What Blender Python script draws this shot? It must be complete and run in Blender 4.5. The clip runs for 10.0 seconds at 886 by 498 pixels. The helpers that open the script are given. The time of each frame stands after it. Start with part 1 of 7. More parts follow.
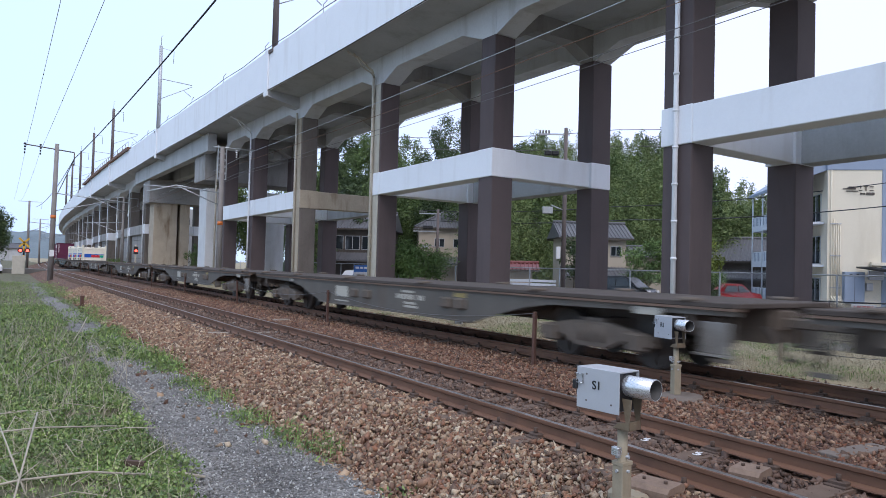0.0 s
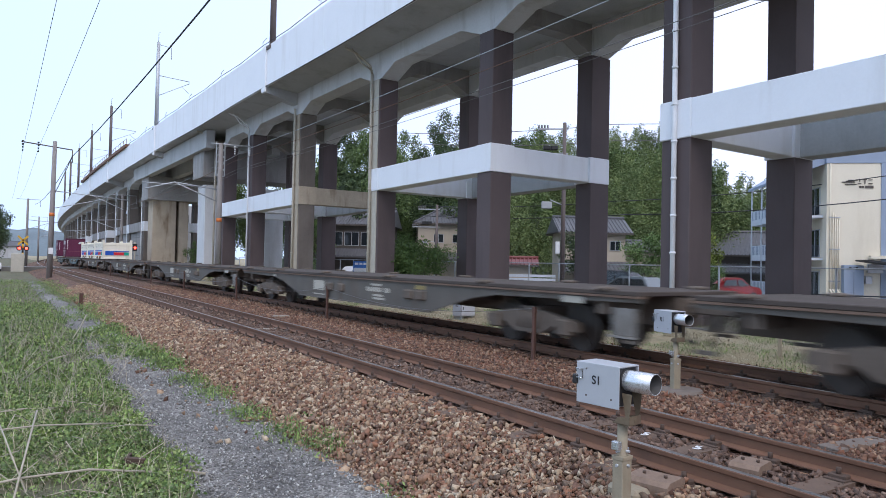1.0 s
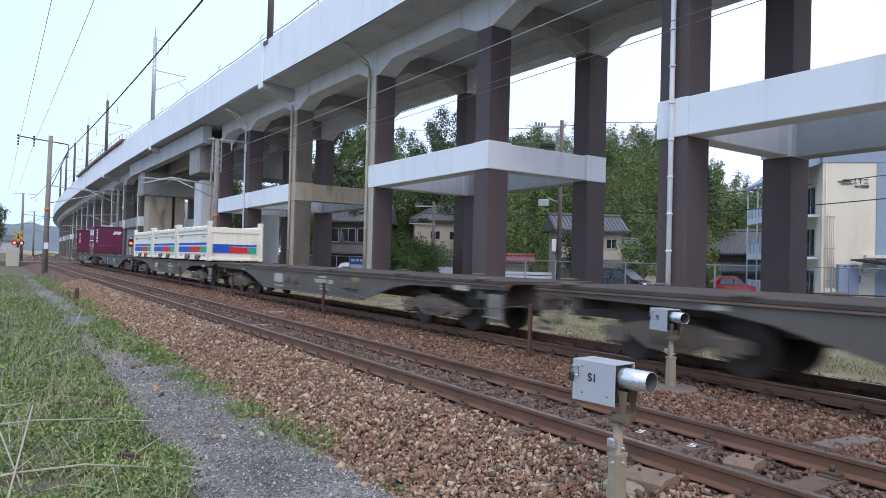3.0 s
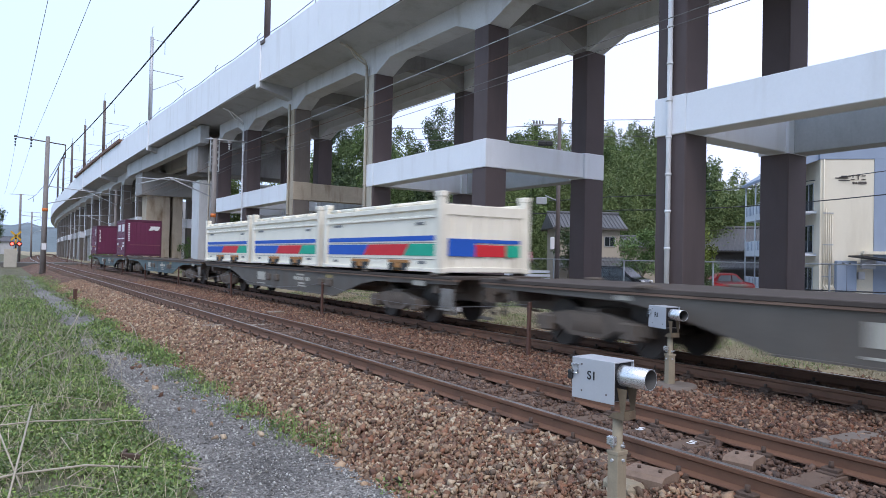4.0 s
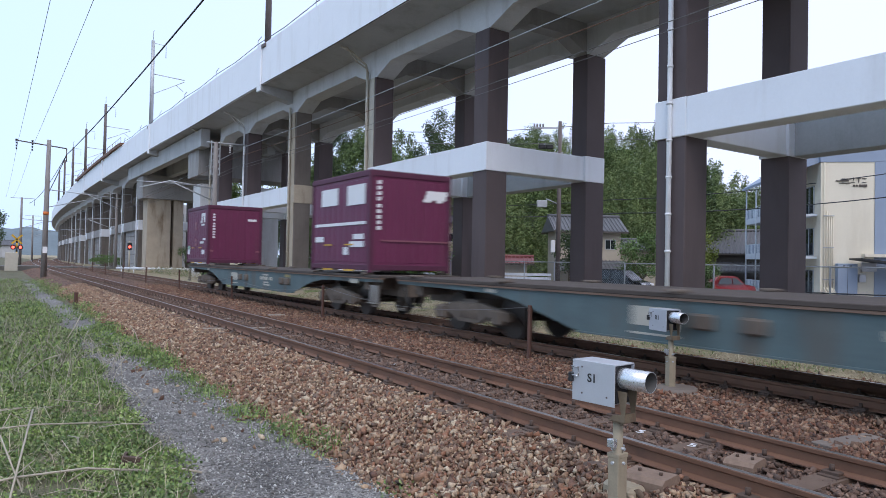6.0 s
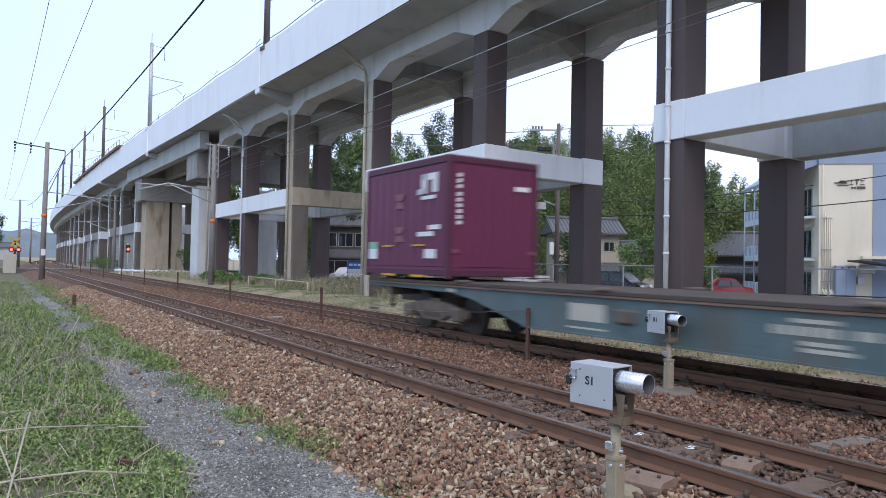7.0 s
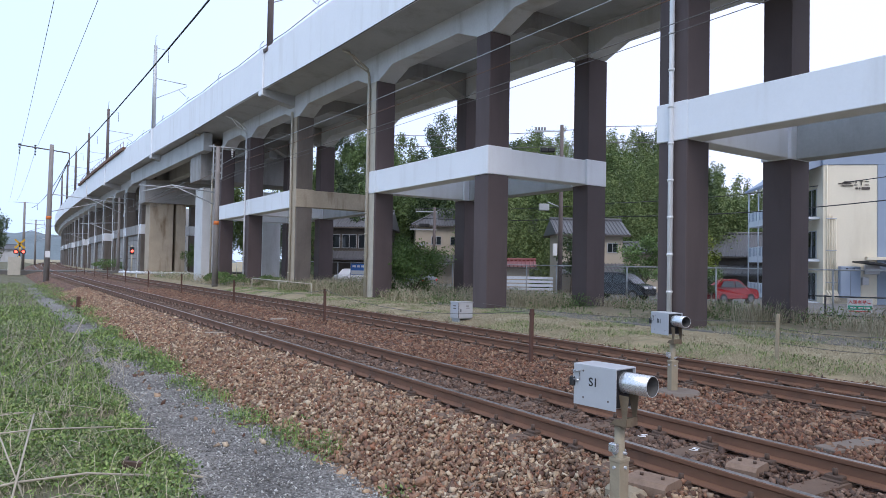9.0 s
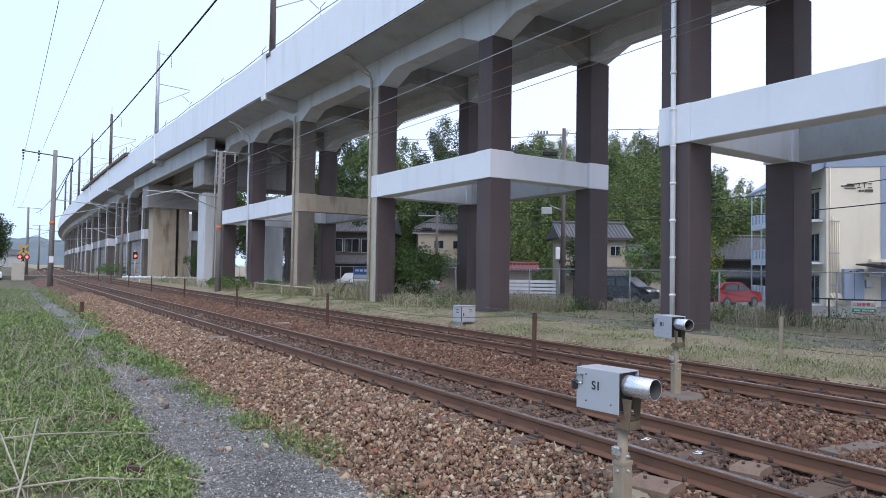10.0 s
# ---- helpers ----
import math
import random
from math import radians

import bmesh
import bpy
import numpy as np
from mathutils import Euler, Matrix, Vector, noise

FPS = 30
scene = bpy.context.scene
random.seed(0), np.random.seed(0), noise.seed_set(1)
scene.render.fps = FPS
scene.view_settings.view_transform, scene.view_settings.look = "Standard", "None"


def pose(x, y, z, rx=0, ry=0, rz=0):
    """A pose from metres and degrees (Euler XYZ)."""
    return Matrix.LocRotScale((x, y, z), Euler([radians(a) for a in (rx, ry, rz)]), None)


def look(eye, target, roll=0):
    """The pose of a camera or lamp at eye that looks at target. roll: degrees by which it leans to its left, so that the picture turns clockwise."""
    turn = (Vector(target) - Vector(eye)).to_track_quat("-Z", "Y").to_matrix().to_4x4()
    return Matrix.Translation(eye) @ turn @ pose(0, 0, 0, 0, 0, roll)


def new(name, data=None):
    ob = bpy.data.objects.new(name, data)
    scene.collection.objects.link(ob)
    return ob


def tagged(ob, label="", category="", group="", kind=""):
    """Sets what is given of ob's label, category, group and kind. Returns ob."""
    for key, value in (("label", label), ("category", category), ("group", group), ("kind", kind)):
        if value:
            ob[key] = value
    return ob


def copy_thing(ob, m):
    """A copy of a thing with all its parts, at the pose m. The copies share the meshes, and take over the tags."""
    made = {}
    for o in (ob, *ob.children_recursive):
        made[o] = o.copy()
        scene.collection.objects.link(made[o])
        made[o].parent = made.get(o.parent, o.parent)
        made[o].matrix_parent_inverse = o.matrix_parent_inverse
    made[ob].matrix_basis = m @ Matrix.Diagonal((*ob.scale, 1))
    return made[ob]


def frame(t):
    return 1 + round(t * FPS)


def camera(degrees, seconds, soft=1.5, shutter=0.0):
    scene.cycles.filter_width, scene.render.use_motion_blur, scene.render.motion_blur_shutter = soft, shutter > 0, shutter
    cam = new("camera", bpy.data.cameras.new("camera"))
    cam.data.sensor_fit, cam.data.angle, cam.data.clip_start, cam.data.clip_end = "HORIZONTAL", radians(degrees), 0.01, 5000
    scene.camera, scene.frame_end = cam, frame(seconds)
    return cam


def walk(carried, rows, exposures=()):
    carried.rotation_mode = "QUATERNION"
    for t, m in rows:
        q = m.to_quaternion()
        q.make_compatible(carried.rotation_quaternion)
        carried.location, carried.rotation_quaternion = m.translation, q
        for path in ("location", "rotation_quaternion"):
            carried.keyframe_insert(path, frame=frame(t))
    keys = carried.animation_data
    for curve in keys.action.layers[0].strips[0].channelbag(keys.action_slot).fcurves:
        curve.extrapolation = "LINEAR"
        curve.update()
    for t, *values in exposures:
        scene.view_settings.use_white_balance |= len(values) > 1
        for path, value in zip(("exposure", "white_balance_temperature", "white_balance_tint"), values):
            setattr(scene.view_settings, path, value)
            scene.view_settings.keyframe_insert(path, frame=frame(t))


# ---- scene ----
cam = camera(65.48, 10.0, soft=0.8, shutter=0.38)
PATH = [
    (0, pose(0.0039, 0.0049, 1.473, 91.495, -1.5, -32.807)),
    (0.5, pose(0.0055, 0.0061, 1.4741, 91.271, -1.165, -32.853)),
    (1, pose(0.0114, 0.0122, 1.4736, 91.124, -1.183, -32.861)),
    (1.5, pose(0.005, 0.0113, 1.4733, 91.051, -1.422, -32.936)),
    (2, pose(0.0052, 0.0122, 1.4741, 90.949, -1.588, -33.001)),
    (2.5, pose(0.0045, 0.0092, 1.4724, 90.933, -1.612, -33.092)),
    (4, pose(-0.0003, 0.0106, 1.4751, 90.764, -1.185, -33.295)),
    (4.5, pose(-0.0025, 0.0105, 1.4735, 90.753, -1.097, -33.304)),
    (5, pose(-0.0024, 0.0115, 1.4715, 90.759, -1.061, -33.239)),
    (5.5, pose(-0.0049, 0.0071, 1.472, 90.884, -1.149, -33.174)),
    (7, pose(0.0051, -0.0015, 1.4756, 91.206, -1.109, -33.334)),
    (7.5, pose(0.0007, 0.0007, 1.4779, 91.216, -1.135, -33.254)),
    (8, pose(0, -0, 1.4757, 91.232, -0.953, -33.171)),
    (8.5, pose(0.0029, -0.0006, 1.4759, 91.214, -0.845, -33.107)),
    (9, pose(0.0106, 0.0015, 1.4764, 91.317, -1.032, -33.051)),
    (9.5, pose(0.0094, -0.0038, 1.4753, 91.517, -0.881, -33)),
    (10, pose(0.0082, -0.0077, 1.4757, 91.637, -0.844, -32.822)),
]
walk(cam, PATH, exposures=[(0.0, 0.02), (0.5, 0.09), (4.6, 0.09), (5.5, -0.04), (7.0, 0.09), (10.0, 0.08)])

# ---- light: bright overcast sky, soft high sun ----
SUN_ELEV, SUN_TURN = 52.0, 205.0
world = bpy.data.worlds.new("overcast_sky")
scene.world = world
world.use_nodes = True
wn = world.node_tree
wn.nodes.clear()
w_out = wn.nodes.new("ShaderNodeOutputWorld")
w_bg = wn.nodes.new("ShaderNodeBackground")
w_sky = wn.nodes.new("ShaderNodeTexSky")
w_sky.sky_type = "NISHITA"
w_sky.sun_disc = False
w_sky.sun_elevation, w_sky.sun_rotation = radians(SUN_ELEV), radians(SUN_TURN)
w_sky.dust_density, w_sky.air_density, w_sky.ozone_density = 4.0, 1.0, 1.0
w_cloud = wn.nodes.new("ShaderNodeMix")
w_cloud.data_type = "RGBA"
w_cloud.inputs["Factor"].default_value = 0.82
w_tc = wn.nodes.new("ShaderNodeTexCoord")
w_dir = wn.nodes.new("ShaderNodeVectorMath")
w_dir.operation = "DOT_PRODUCT"
w_dir.inputs[1].default_value = (0.85, -0.52, 0.0)
w_part = wn.nodes.new("ShaderNodeMapRange")
w_part.inputs["From Min"].default_value, w_part.inputs["From Max"].default_value = -0.75, 0.35
w_tone = wn.nodes.new("ShaderNodeMix")
w_tone.data_type = "RGBA"
w_tone.inputs[6].default_value = (6.5, 9.0, 12.9, 1)
w_tone.inputs[7].default_value = (8.9, 9.7, 12.8, 1)
wn.links.new(w_tc.outputs["Generated"], w_dir.inputs[0])
wn.links.new(w_dir.outputs["Value"], w_part.inputs[0])
wn.links.new(w_part.outputs[0], w_tone.inputs[0])
wn.links.new(w_tone.outputs[2], w_cloud.inputs[7])
wn.links.new(w_sky.outputs[0], w_cloud.inputs[6])
wn.links.new(w_cloud.outputs[2], w_bg.inputs[0])
w_bg.inputs[1].default_value = 0.124
wn.links.new(w_bg.outputs[0], w_out.inputs[0])

sun_data = bpy.data.lights.new("sun", "SUN")
sun_data.energy, sun_data.angle, sun_data.color = 1.25, radians(35), (1.0, 0.93, 0.90)
sun = new("sun", sun_data)
sa, se = radians(SUN_TURN), radians(SUN_ELEV)
sun.matrix_world = look((40 * math.sin(sa) * math.cos(se), 40 * math.cos(sa) * math.cos(se), 40 * math.sin(se)), (0, 0, 0))

# ---- materials ----
def nodes_of(name):
    m = bpy.data.materials.new(name)
    m.use_nodes = True
    t = m.node_tree
    return m, t, t.nodes["Principled BSDF"]


def nd(t, kind, **vals):
    n = t.nodes.new(kind)
    for k, v in vals.items():
        n.inputs[k.replace("_", " ")].default_value = v
    return n


def ramp(t, src, stops):
    r = t.nodes.new("ShaderNodeValToRGB")
    e = r.color_ramp.elements
    while len(e) < len(stops):
        e.new(0.5)
    for el, (p, c) in zip(e, stops):
        el.position, el.color = p, (*c, 1)
    t.links.new(src, r.inputs[0])
    return r.outputs[0]


def mixc(t, fac, a, b, mode="MIX"):
    m = t.nodes.new("ShaderNodeMix")
    m.data_type, m.blend_type = "RGBA", mode
    for key, v in ((0, fac), (6, a), (7, b)):
        if isinstance(v, bpy.types.NodeSocket):
            t.links.new(v, m.inputs[key])
        else:
            m.inputs[key].default_value = v if key == 0 else (*v, 1)
    return m.outputs[2]


def coords(t, scale=(1, 1, 1), space="Object"):
    tc = t.nodes.new("ShaderNodeTexCoord")
    mp = t.nodes.new("ShaderNodeMapping")
    mp.inputs["Scale"].default_value = scale
    t.links.new(tc.outputs[space], mp.inputs[0])
    return mp.outputs[0]


def noisy(t, vec, scale, detail=5, rough=0.6):
    n = nd(t, "ShaderNodeTexNoise", Scale=scale, Detail=detail, Roughness=rough)
    t.links.new(vec, n.inputs["Vector"])
    return n.outputs[0]


def bump(t, b, src, strength, dist):
    n = nd(t, "ShaderNodeBump", Strength=strength, Distance=dist)
    t.links.new(src, n.inputs["Height"])
    t.links.new(n.outputs[0], b.inputs["Normal"])


def plain(name, col, rough=0.6, metal=0.0, vary=0.25, scale=3.0, fine=40.0, relief=0.3, dist=0.004, stretch=(1, 1, 1), stain=None, amount=0.5):
    """Surface with broad stains and fine grain."""
    m, t, b = nodes_of(name)
    v = coords(t, stretch)
    big, small = noisy(t, v, scale), noisy(t, v, fine, 3)
    dark = tuple(c * (1 - vary) for c in col)
    light = tuple(min(1, c * (1 + vary * 0.6)) for c in col)
    c = ramp(t, big, [(0.3, dark), (0.7, light)])
    c = mixc(t, 0.35, c, ramp(t, small, [(0.3, tuple(x * (1 - 1.2 * vary) for x in col)), (0.7, light)]))
    if stain:
        v2 = coords(t, (stretch[0] * 1.3, stretch[1] * 1.3, stretch[2] * 0.22))
        c = mixc(t, ramp(t, noisy(t, v2, scale * 1.4, 6), [(0.52, (0, 0, 0)), (0.72, (amount,) * 3)]), c, stain)
    t.links.new(c, b.inputs["Base Color"])
    r = nd(t, "ShaderNodeMapRange", To_Min=max(0.05, rough - 0.12), To_Max=min(1, rough + 0.12))
    t.links.new(small, r.inputs[0])
    t.links.new(r.outputs[0], b.inputs["Roughness"])
    b.inputs["Metallic"].default_value = metal
    bump(t, b, small, relief, dist)
    return m


def pebbles(name, cols, scale, dark, rough=0.9, dist=0.03, patch=0.75):
    """Loose stones seen from some way off."""
    m, t, b = nodes_of(name)
    v = coords(t)
    vo = nd(t, "ShaderNodeTexVoronoi", Scale=scale)
    t.links.new(v, vo.inputs["Vector"])
    sep = t.nodes.new("ShaderNodeSeparateColor")
    t.links.new(vo.outputs["Color"], sep.inputs[0])
    n = len(cols)
    c = ramp(t, sep.outputs[0], [(0.02 + 0.96 * i / (n - 1), col) for i, col in enumerate(cols)])
    # shade in the gaps between stones is multiplied into the colour
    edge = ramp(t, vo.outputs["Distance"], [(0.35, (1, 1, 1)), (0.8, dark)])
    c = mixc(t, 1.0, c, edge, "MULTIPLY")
    big = ramp(t, noisy(t, v, 0.8), [(0.35, (patch, patch * 0.97, patch * 0.95)), (0.65, (1.1, 1.08, 1.05))])
    c = mixc(t, 1.0, c, big, "MULTIPLY")
    t.links.new(c, b.inputs["Base Color"])
    b.inputs["Roughness"].default_value = rough
    inv = nd(t, "ShaderNodeMapRange", From_Max=0.8, To_Min=1.0, To_Max=0.0)
    t.links.new(vo.outputs["Distance"], inv.inputs[0])
    bump(t, b, inv.outputs[0], 0.9, dist)
    return m


def islands(name, cols, rough=0.85, fine=60.0, relief=0.4, dist=0.006, clump=0.0):
    """Many small pieces in one mesh, each of its own shade."""
    m, t, b = nodes_of(name)
    g = t.nodes.new("ShaderNodeNewGeometry")
    n = len(cols)
    c = ramp(t, g.outputs["Random Per Island"], [(0.02 + 0.96 * i / (n - 1), col) for i, col in enumerate(cols)])
    v = coords(t)
    small = noisy(t, v, fine, 3)
    c = mixc(t, 1.0, c, ramp(t, small, [(0.3, (0.75,) * 3), (0.7, (1.12,) * 3)]), "MULTIPLY")
    # broad noise paints the light and shade of leaf clumps into the colour
    if clump:
        c = mixc(t, 1.0, c, ramp(t, noisy(t, v, clump, 3), [(0.32, (0.68, 0.7, 0.7)), (0.68, (1.3, 1.25, 1.15))]), "MULTIPLY")
    t.links.new(c, b.inputs["Base Color"])
    b.inputs["Roughness"].default_value = rough
    bump(t, b, small, relief, dist)
    return m


def glow(name, col, strength):
    m, t, b = nodes_of(name)
    b.inputs["Base Color"].default_value = (*col, 1)
    b.inputs["Emission Color"].default_value = (*col, 1)
    b.inputs["Emission Strength"].default_value = strength
    return m


def glassy(name, col=(0.02, 0.025, 0.03), rough=0.06):
    m, t, b = nodes_of(name)
    b.inputs["Base Color"].default_value = (*col, 1)
    b.inputs["Roughness"].default_value = rough
    b.inputs["IOR"].default_value = 1.5
    v = coords(t)
    bump(t, b, noisy(t, v, 2.0, 2), 0.05, 0.01)
    return m


M = {}
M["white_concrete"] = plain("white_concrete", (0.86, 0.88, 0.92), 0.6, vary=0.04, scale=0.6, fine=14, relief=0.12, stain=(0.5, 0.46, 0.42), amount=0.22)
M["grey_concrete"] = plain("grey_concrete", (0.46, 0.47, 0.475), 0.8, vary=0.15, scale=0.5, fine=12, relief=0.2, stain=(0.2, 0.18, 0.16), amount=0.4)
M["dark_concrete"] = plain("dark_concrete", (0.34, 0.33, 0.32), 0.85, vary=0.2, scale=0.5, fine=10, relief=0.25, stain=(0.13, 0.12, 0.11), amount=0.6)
M["beam_concrete"] = plain("beam_concrete", (0.62, 0.63, 0.64), 0.75, vary=0.12, scale=0.6, fine=12, relief=0.2, stain=(0.3, 0.28, 0.25), amount=0.45)
M["stained_concrete"] = plain("stained_concrete", (0.46, 0.39, 0.30), 0.85, vary=0.2, scale=0.9, fine=12, relief=0.25, stain=(0.17, 0.11, 0.06), amount=0.8)
M["brown_paint"] = plain("brown_paint", (0.102, 0.076, 0.076), 0.75, vary=0.16, scale=0.5, fine=18, relief=0.15, stain=(0.05, 0.04, 0.04), amount=0.45)
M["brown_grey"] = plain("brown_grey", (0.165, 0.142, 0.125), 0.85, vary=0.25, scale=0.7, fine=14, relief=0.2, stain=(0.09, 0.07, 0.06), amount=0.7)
M["pipe_white"] = plain("pipe_white", (0.82, 0.83, 0.85), 0.4, vary=0.08, scale=2, stain=(0.4, 0.36, 0.3), amount=0.35)
M["pipe_beige"] = plain("pipe_beige", (0.50, 0.46, 0.38), 0.6, vary=0.15, scale=2, stain=(0.25, 0.18, 0.12), amount=0.6)
M["rail_rust"] = plain("rail_rust", (0.185, 0.092, 0.055), 0.7, 0.1, vary=0.25, scale=4, fine=60, stretch=(1, 0.3, 1), relief=0.25, stain=(0.07, 0.04, 0.03), amount=0.5)
M["rail_top"] = plain("rail_top", (0.36, 0.33, 0.31), 0.33, 0.85, vary=0.15, scale=3, fine=50, stretch=(6, 0.1, 1), relief=0.05)
M["clip_rust"] = plain("clip_rust", (0.10, 0.065, 0.048), 0.8, 0.1, vary=0.3, scale=12)
M["sleeper"] = plain("sleeper", (0.15, 0.10, 0.072), 0.9, vary=0.3, scale=5, fine=50, relief=0.4, stain=(0.09, 0.06, 0.05), amount=0.6)
M["sleeper_grey"] = plain("sleeper_grey", (0.19, 0.155, 0.13), 0.9, vary=0.2, scale=4, fine=40, relief=0.3, stain=(0.13, 0.1, 0.08), amount=0.5)
M["sleeper_pale"] = plain("sleeper_pale", (0.34, 0.30, 0.25), 0.9, vary=0.2, scale=4)
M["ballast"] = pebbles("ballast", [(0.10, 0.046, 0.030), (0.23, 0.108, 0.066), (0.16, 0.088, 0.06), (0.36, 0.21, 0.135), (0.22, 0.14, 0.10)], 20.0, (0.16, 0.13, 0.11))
M["stone"] = islands("stone", [(0.10, 0.05, 0.034), (0.24, 0.122, 0.075), (0.40, 0.26, 0.16), (0.15, 0.088, 0.06), (0.60, 0.48, 0.34), (0.28, 0.18, 0.115), (0.12, 0.085, 0.063), (0.30, 0.14, 0.08), (0.20, 0.138, 0.098), (0.47, 0.33, 0.21)])
M["stone_rusty"] = islands("stone_rusty", [(0.075, 0.036, 0.025), (0.15, 0.070, 0.043), (0.24, 0.128, 0.08), (0.095, 0.052, 0.036), (0.38, 0.25, 0.165), (0.175, 0.094, 0.06), (0.088, 0.058, 0.043), (0.21, 0.083, 0.045), (0.30, 0.185, 0.12)])
M["stone_dusty"] = islands("stone_dusty", [(0.07, 0.042, 0.032), (0.13, 0.078, 0.056), (0.19, 0.118, 0.085), (0.09, 0.058, 0.045), (0.28, 0.19, 0.14)])
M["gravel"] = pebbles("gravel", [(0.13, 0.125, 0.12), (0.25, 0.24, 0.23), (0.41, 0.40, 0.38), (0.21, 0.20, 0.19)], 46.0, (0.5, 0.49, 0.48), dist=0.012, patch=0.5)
M["gravel_stone"] = islands("gravel_stone", [(0.12, 0.116, 0.11), (0.28, 0.272, 0.26), (0.58, 0.57, 0.54), (0.21, 0.20, 0.185), (0.16, 0.15, 0.135)], fine=120)
M["grass_ground"] = plain("grass_ground", (0.125, 0.118, 0.065), 0.95, vary=0.4, scale=1.1, fine=25, relief=0.9, dist=0.03, stain=(0.20, 0.17, 0.10), amount=0.8)
M["dry_ground"] = plain("dry_ground", (0.33, 0.275, 0.175), 0.95, vary=0.35, scale=1.2, fine=25, relief=0.9, dist=0.03, stain=(0.12, 0.14, 0.06), amount=0.9)
M["asphalt"] = plain("asphalt", (0.155, 0.15, 0.14), 0.9, vary=0.2, scale=0.5, fine=60, relief=0.3)
M["blade"] = islands("blade", [(0.095, 0.17, 0.05), (0.16, 0.255, 0.07), (0.225, 0.335, 0.095), (0.32, 0.41, 0.15), (0.16, 0.19, 0.095), (0.125, 0.22, 0.065)], 0.7, clump=1.6)
M["dry_blade"] = islands("dry_blade", [(0.50, 0.43, 0.30), (0.36, 0.30, 0.20), (0.62, 0.56, 0.42), (0.30, 0.27, 0.16), (0.44, 0.38, 0.27)], 0.85)
M["grey_straw"] = islands("grey_straw", [(0.34, 0.31, 0.24), (0.22, 0.21, 0.15), (0.42, 0.39, 0.32), (0.20, 0.22, 0.12)], 0.85)
M["leaf_green"] = islands("leaf_green", [(0.065, 0.125, 0.032), (0.11, 0.19, 0.05), (0.16, 0.25, 0.07), (0.09, 0.155, 0.042)], 0.65)
M["leaf_dark"] = islands("leaf_dark", [(0.03, 0.06, 0.02), (0.05, 0.085, 0.028), (0.075, 0.115, 0.035)], 0.65)
M["leaf_wood"] = islands("leaf_wood", [(0.065, 0.11, 0.034), (0.10, 0.16, 0.047), (0.14, 0.20, 0.062)], 0.65, clump=0.4)
M["leaf_bamboo"] = islands("leaf_bamboo", [(0.095, 0.145, 0.045), (0.125, 0.18, 0.055), (0.155, 0.21, 0.07), (0.19, 0.235, 0.09)], 0.7, clump=0.45)
M["leaf_yellow"] = islands("leaf_yellow", [(0.16, 0.2, 0.03), (0.22, 0.26, 0.04), (0.12, 0.17, 0.03)], 0.7)
M["bark"] = plain("bark", (0.11, 0.085, 0.06), 0.9, vary=0.3, scale=5, stretch=(3, 3, 0.6), relief=0.7, dist=0.02)
M["hill"] = plain("hill", (0.04, 0.06, 0.024), 0.95, vary=0.5, scale=0.25, fine=2.0, relief=1.0, dist=0.5)
M["steel_box"] = plain("steel_box", (0.50, 0.51, 0.54), 0.42, 0.25, vary=0.07, scale=4, fine=90, relief=0.05)
M["steel_bright"] = plain("steel_bright", (0.66, 0.68, 0.70), 0.28, 0.75, vary=0.1, scale=6, fine=60, relief=0.05, stretch=(1, 1, 8))
M["post_beige"] = plain("post_beige", (0.32, 0.27, 0.19), 0.75, vary=0.18, scale=6, fine=60, relief=0.2, stain=(0.2, 0.12, 0.07), amount=0.5)
M["rust_plate"] = plain("rust_plate", (0.24, 0.165, 0.12), 0.85, vary=0.25, scale=5, fine=40, relief=0.3, stain=(0.13, 0.08, 0.055), amount=0.6)
M["bracket_brown"] = plain("bracket_brown", (0.19, 0.145, 0.095), 0.8, 0.1, vary=0.25, scale=8, fine=60, stain=(0.12, 0.07, 0.045), amount=0.6)
# bluish grey base stands in for haze over the distant woods
M["hazed_ridge"] = plain("hazed_ridge", (0.15, 0.19, 0.21), 0.95, vary=0.25, scale=0.03, fine=0.4, relief=0.3)
M["hood_inside"] = plain("hood_inside", (0.07, 0.068, 0.066), 0.7, 0.2, vary=0.2)
M["black_in"] = plain("black_in", (0.02, 0.02, 0.022), 0.5, vary=0.2)
M["wood_dark"] = plain("wood_dark", (0.11, 0.055, 0.04), 0.85, vary=0.3, scale=6, stretch=(3, 3, 0.5), relief=0.4)
M["pole_concrete"] = plain("pole_concrete", (0.26, 0.24, 0.23), 0.8, vary=0.2, scale=1.5, relief=0.2, stain=(0.1, 0.08, 0.07), amount=0.5)
M["mast_brown"] = plain("mast_brown", (0.13, 0.105, 0.10), 0.7, vary=0.2, scale=1.5)
M["galv"] = plain("galv", (0.45, 0.47, 0.49), 0.5, 0.4, vary=0.15, scale=3)
M["wire"] = plain("wire", (0.05, 0.05, 0.055), 0.6, 0.3, vary=0.1)
M["wire_grey"] = plain("wire_grey", (0.16, 0.15, 0.145), 0.5, 0.3, vary=0.1)
M["orange"] = plain("orange", (0.65, 0.18, 0.04), 0.6, vary=0.1)
M["wagon_grey"] = plain("wagon_grey", (0.13, 0.115, 0.098), 0.75, vary=0.3, scale=1.2, fine=20, stain=(0.11, 0.075, 0.05), amount=0.75, relief=0.15)
M["end_plate"] = plain("end_plate", (0.26, 0.25, 0.23), 0.7, vary=0.3, scale=3, fine=20, stain=(0.12, 0.08, 0.05), amount=0.5)
M["mark_yellow"] = plain("mark_yellow", (0.34, 0.26, 0.10), 0.7, vary=0.2, scale=4)
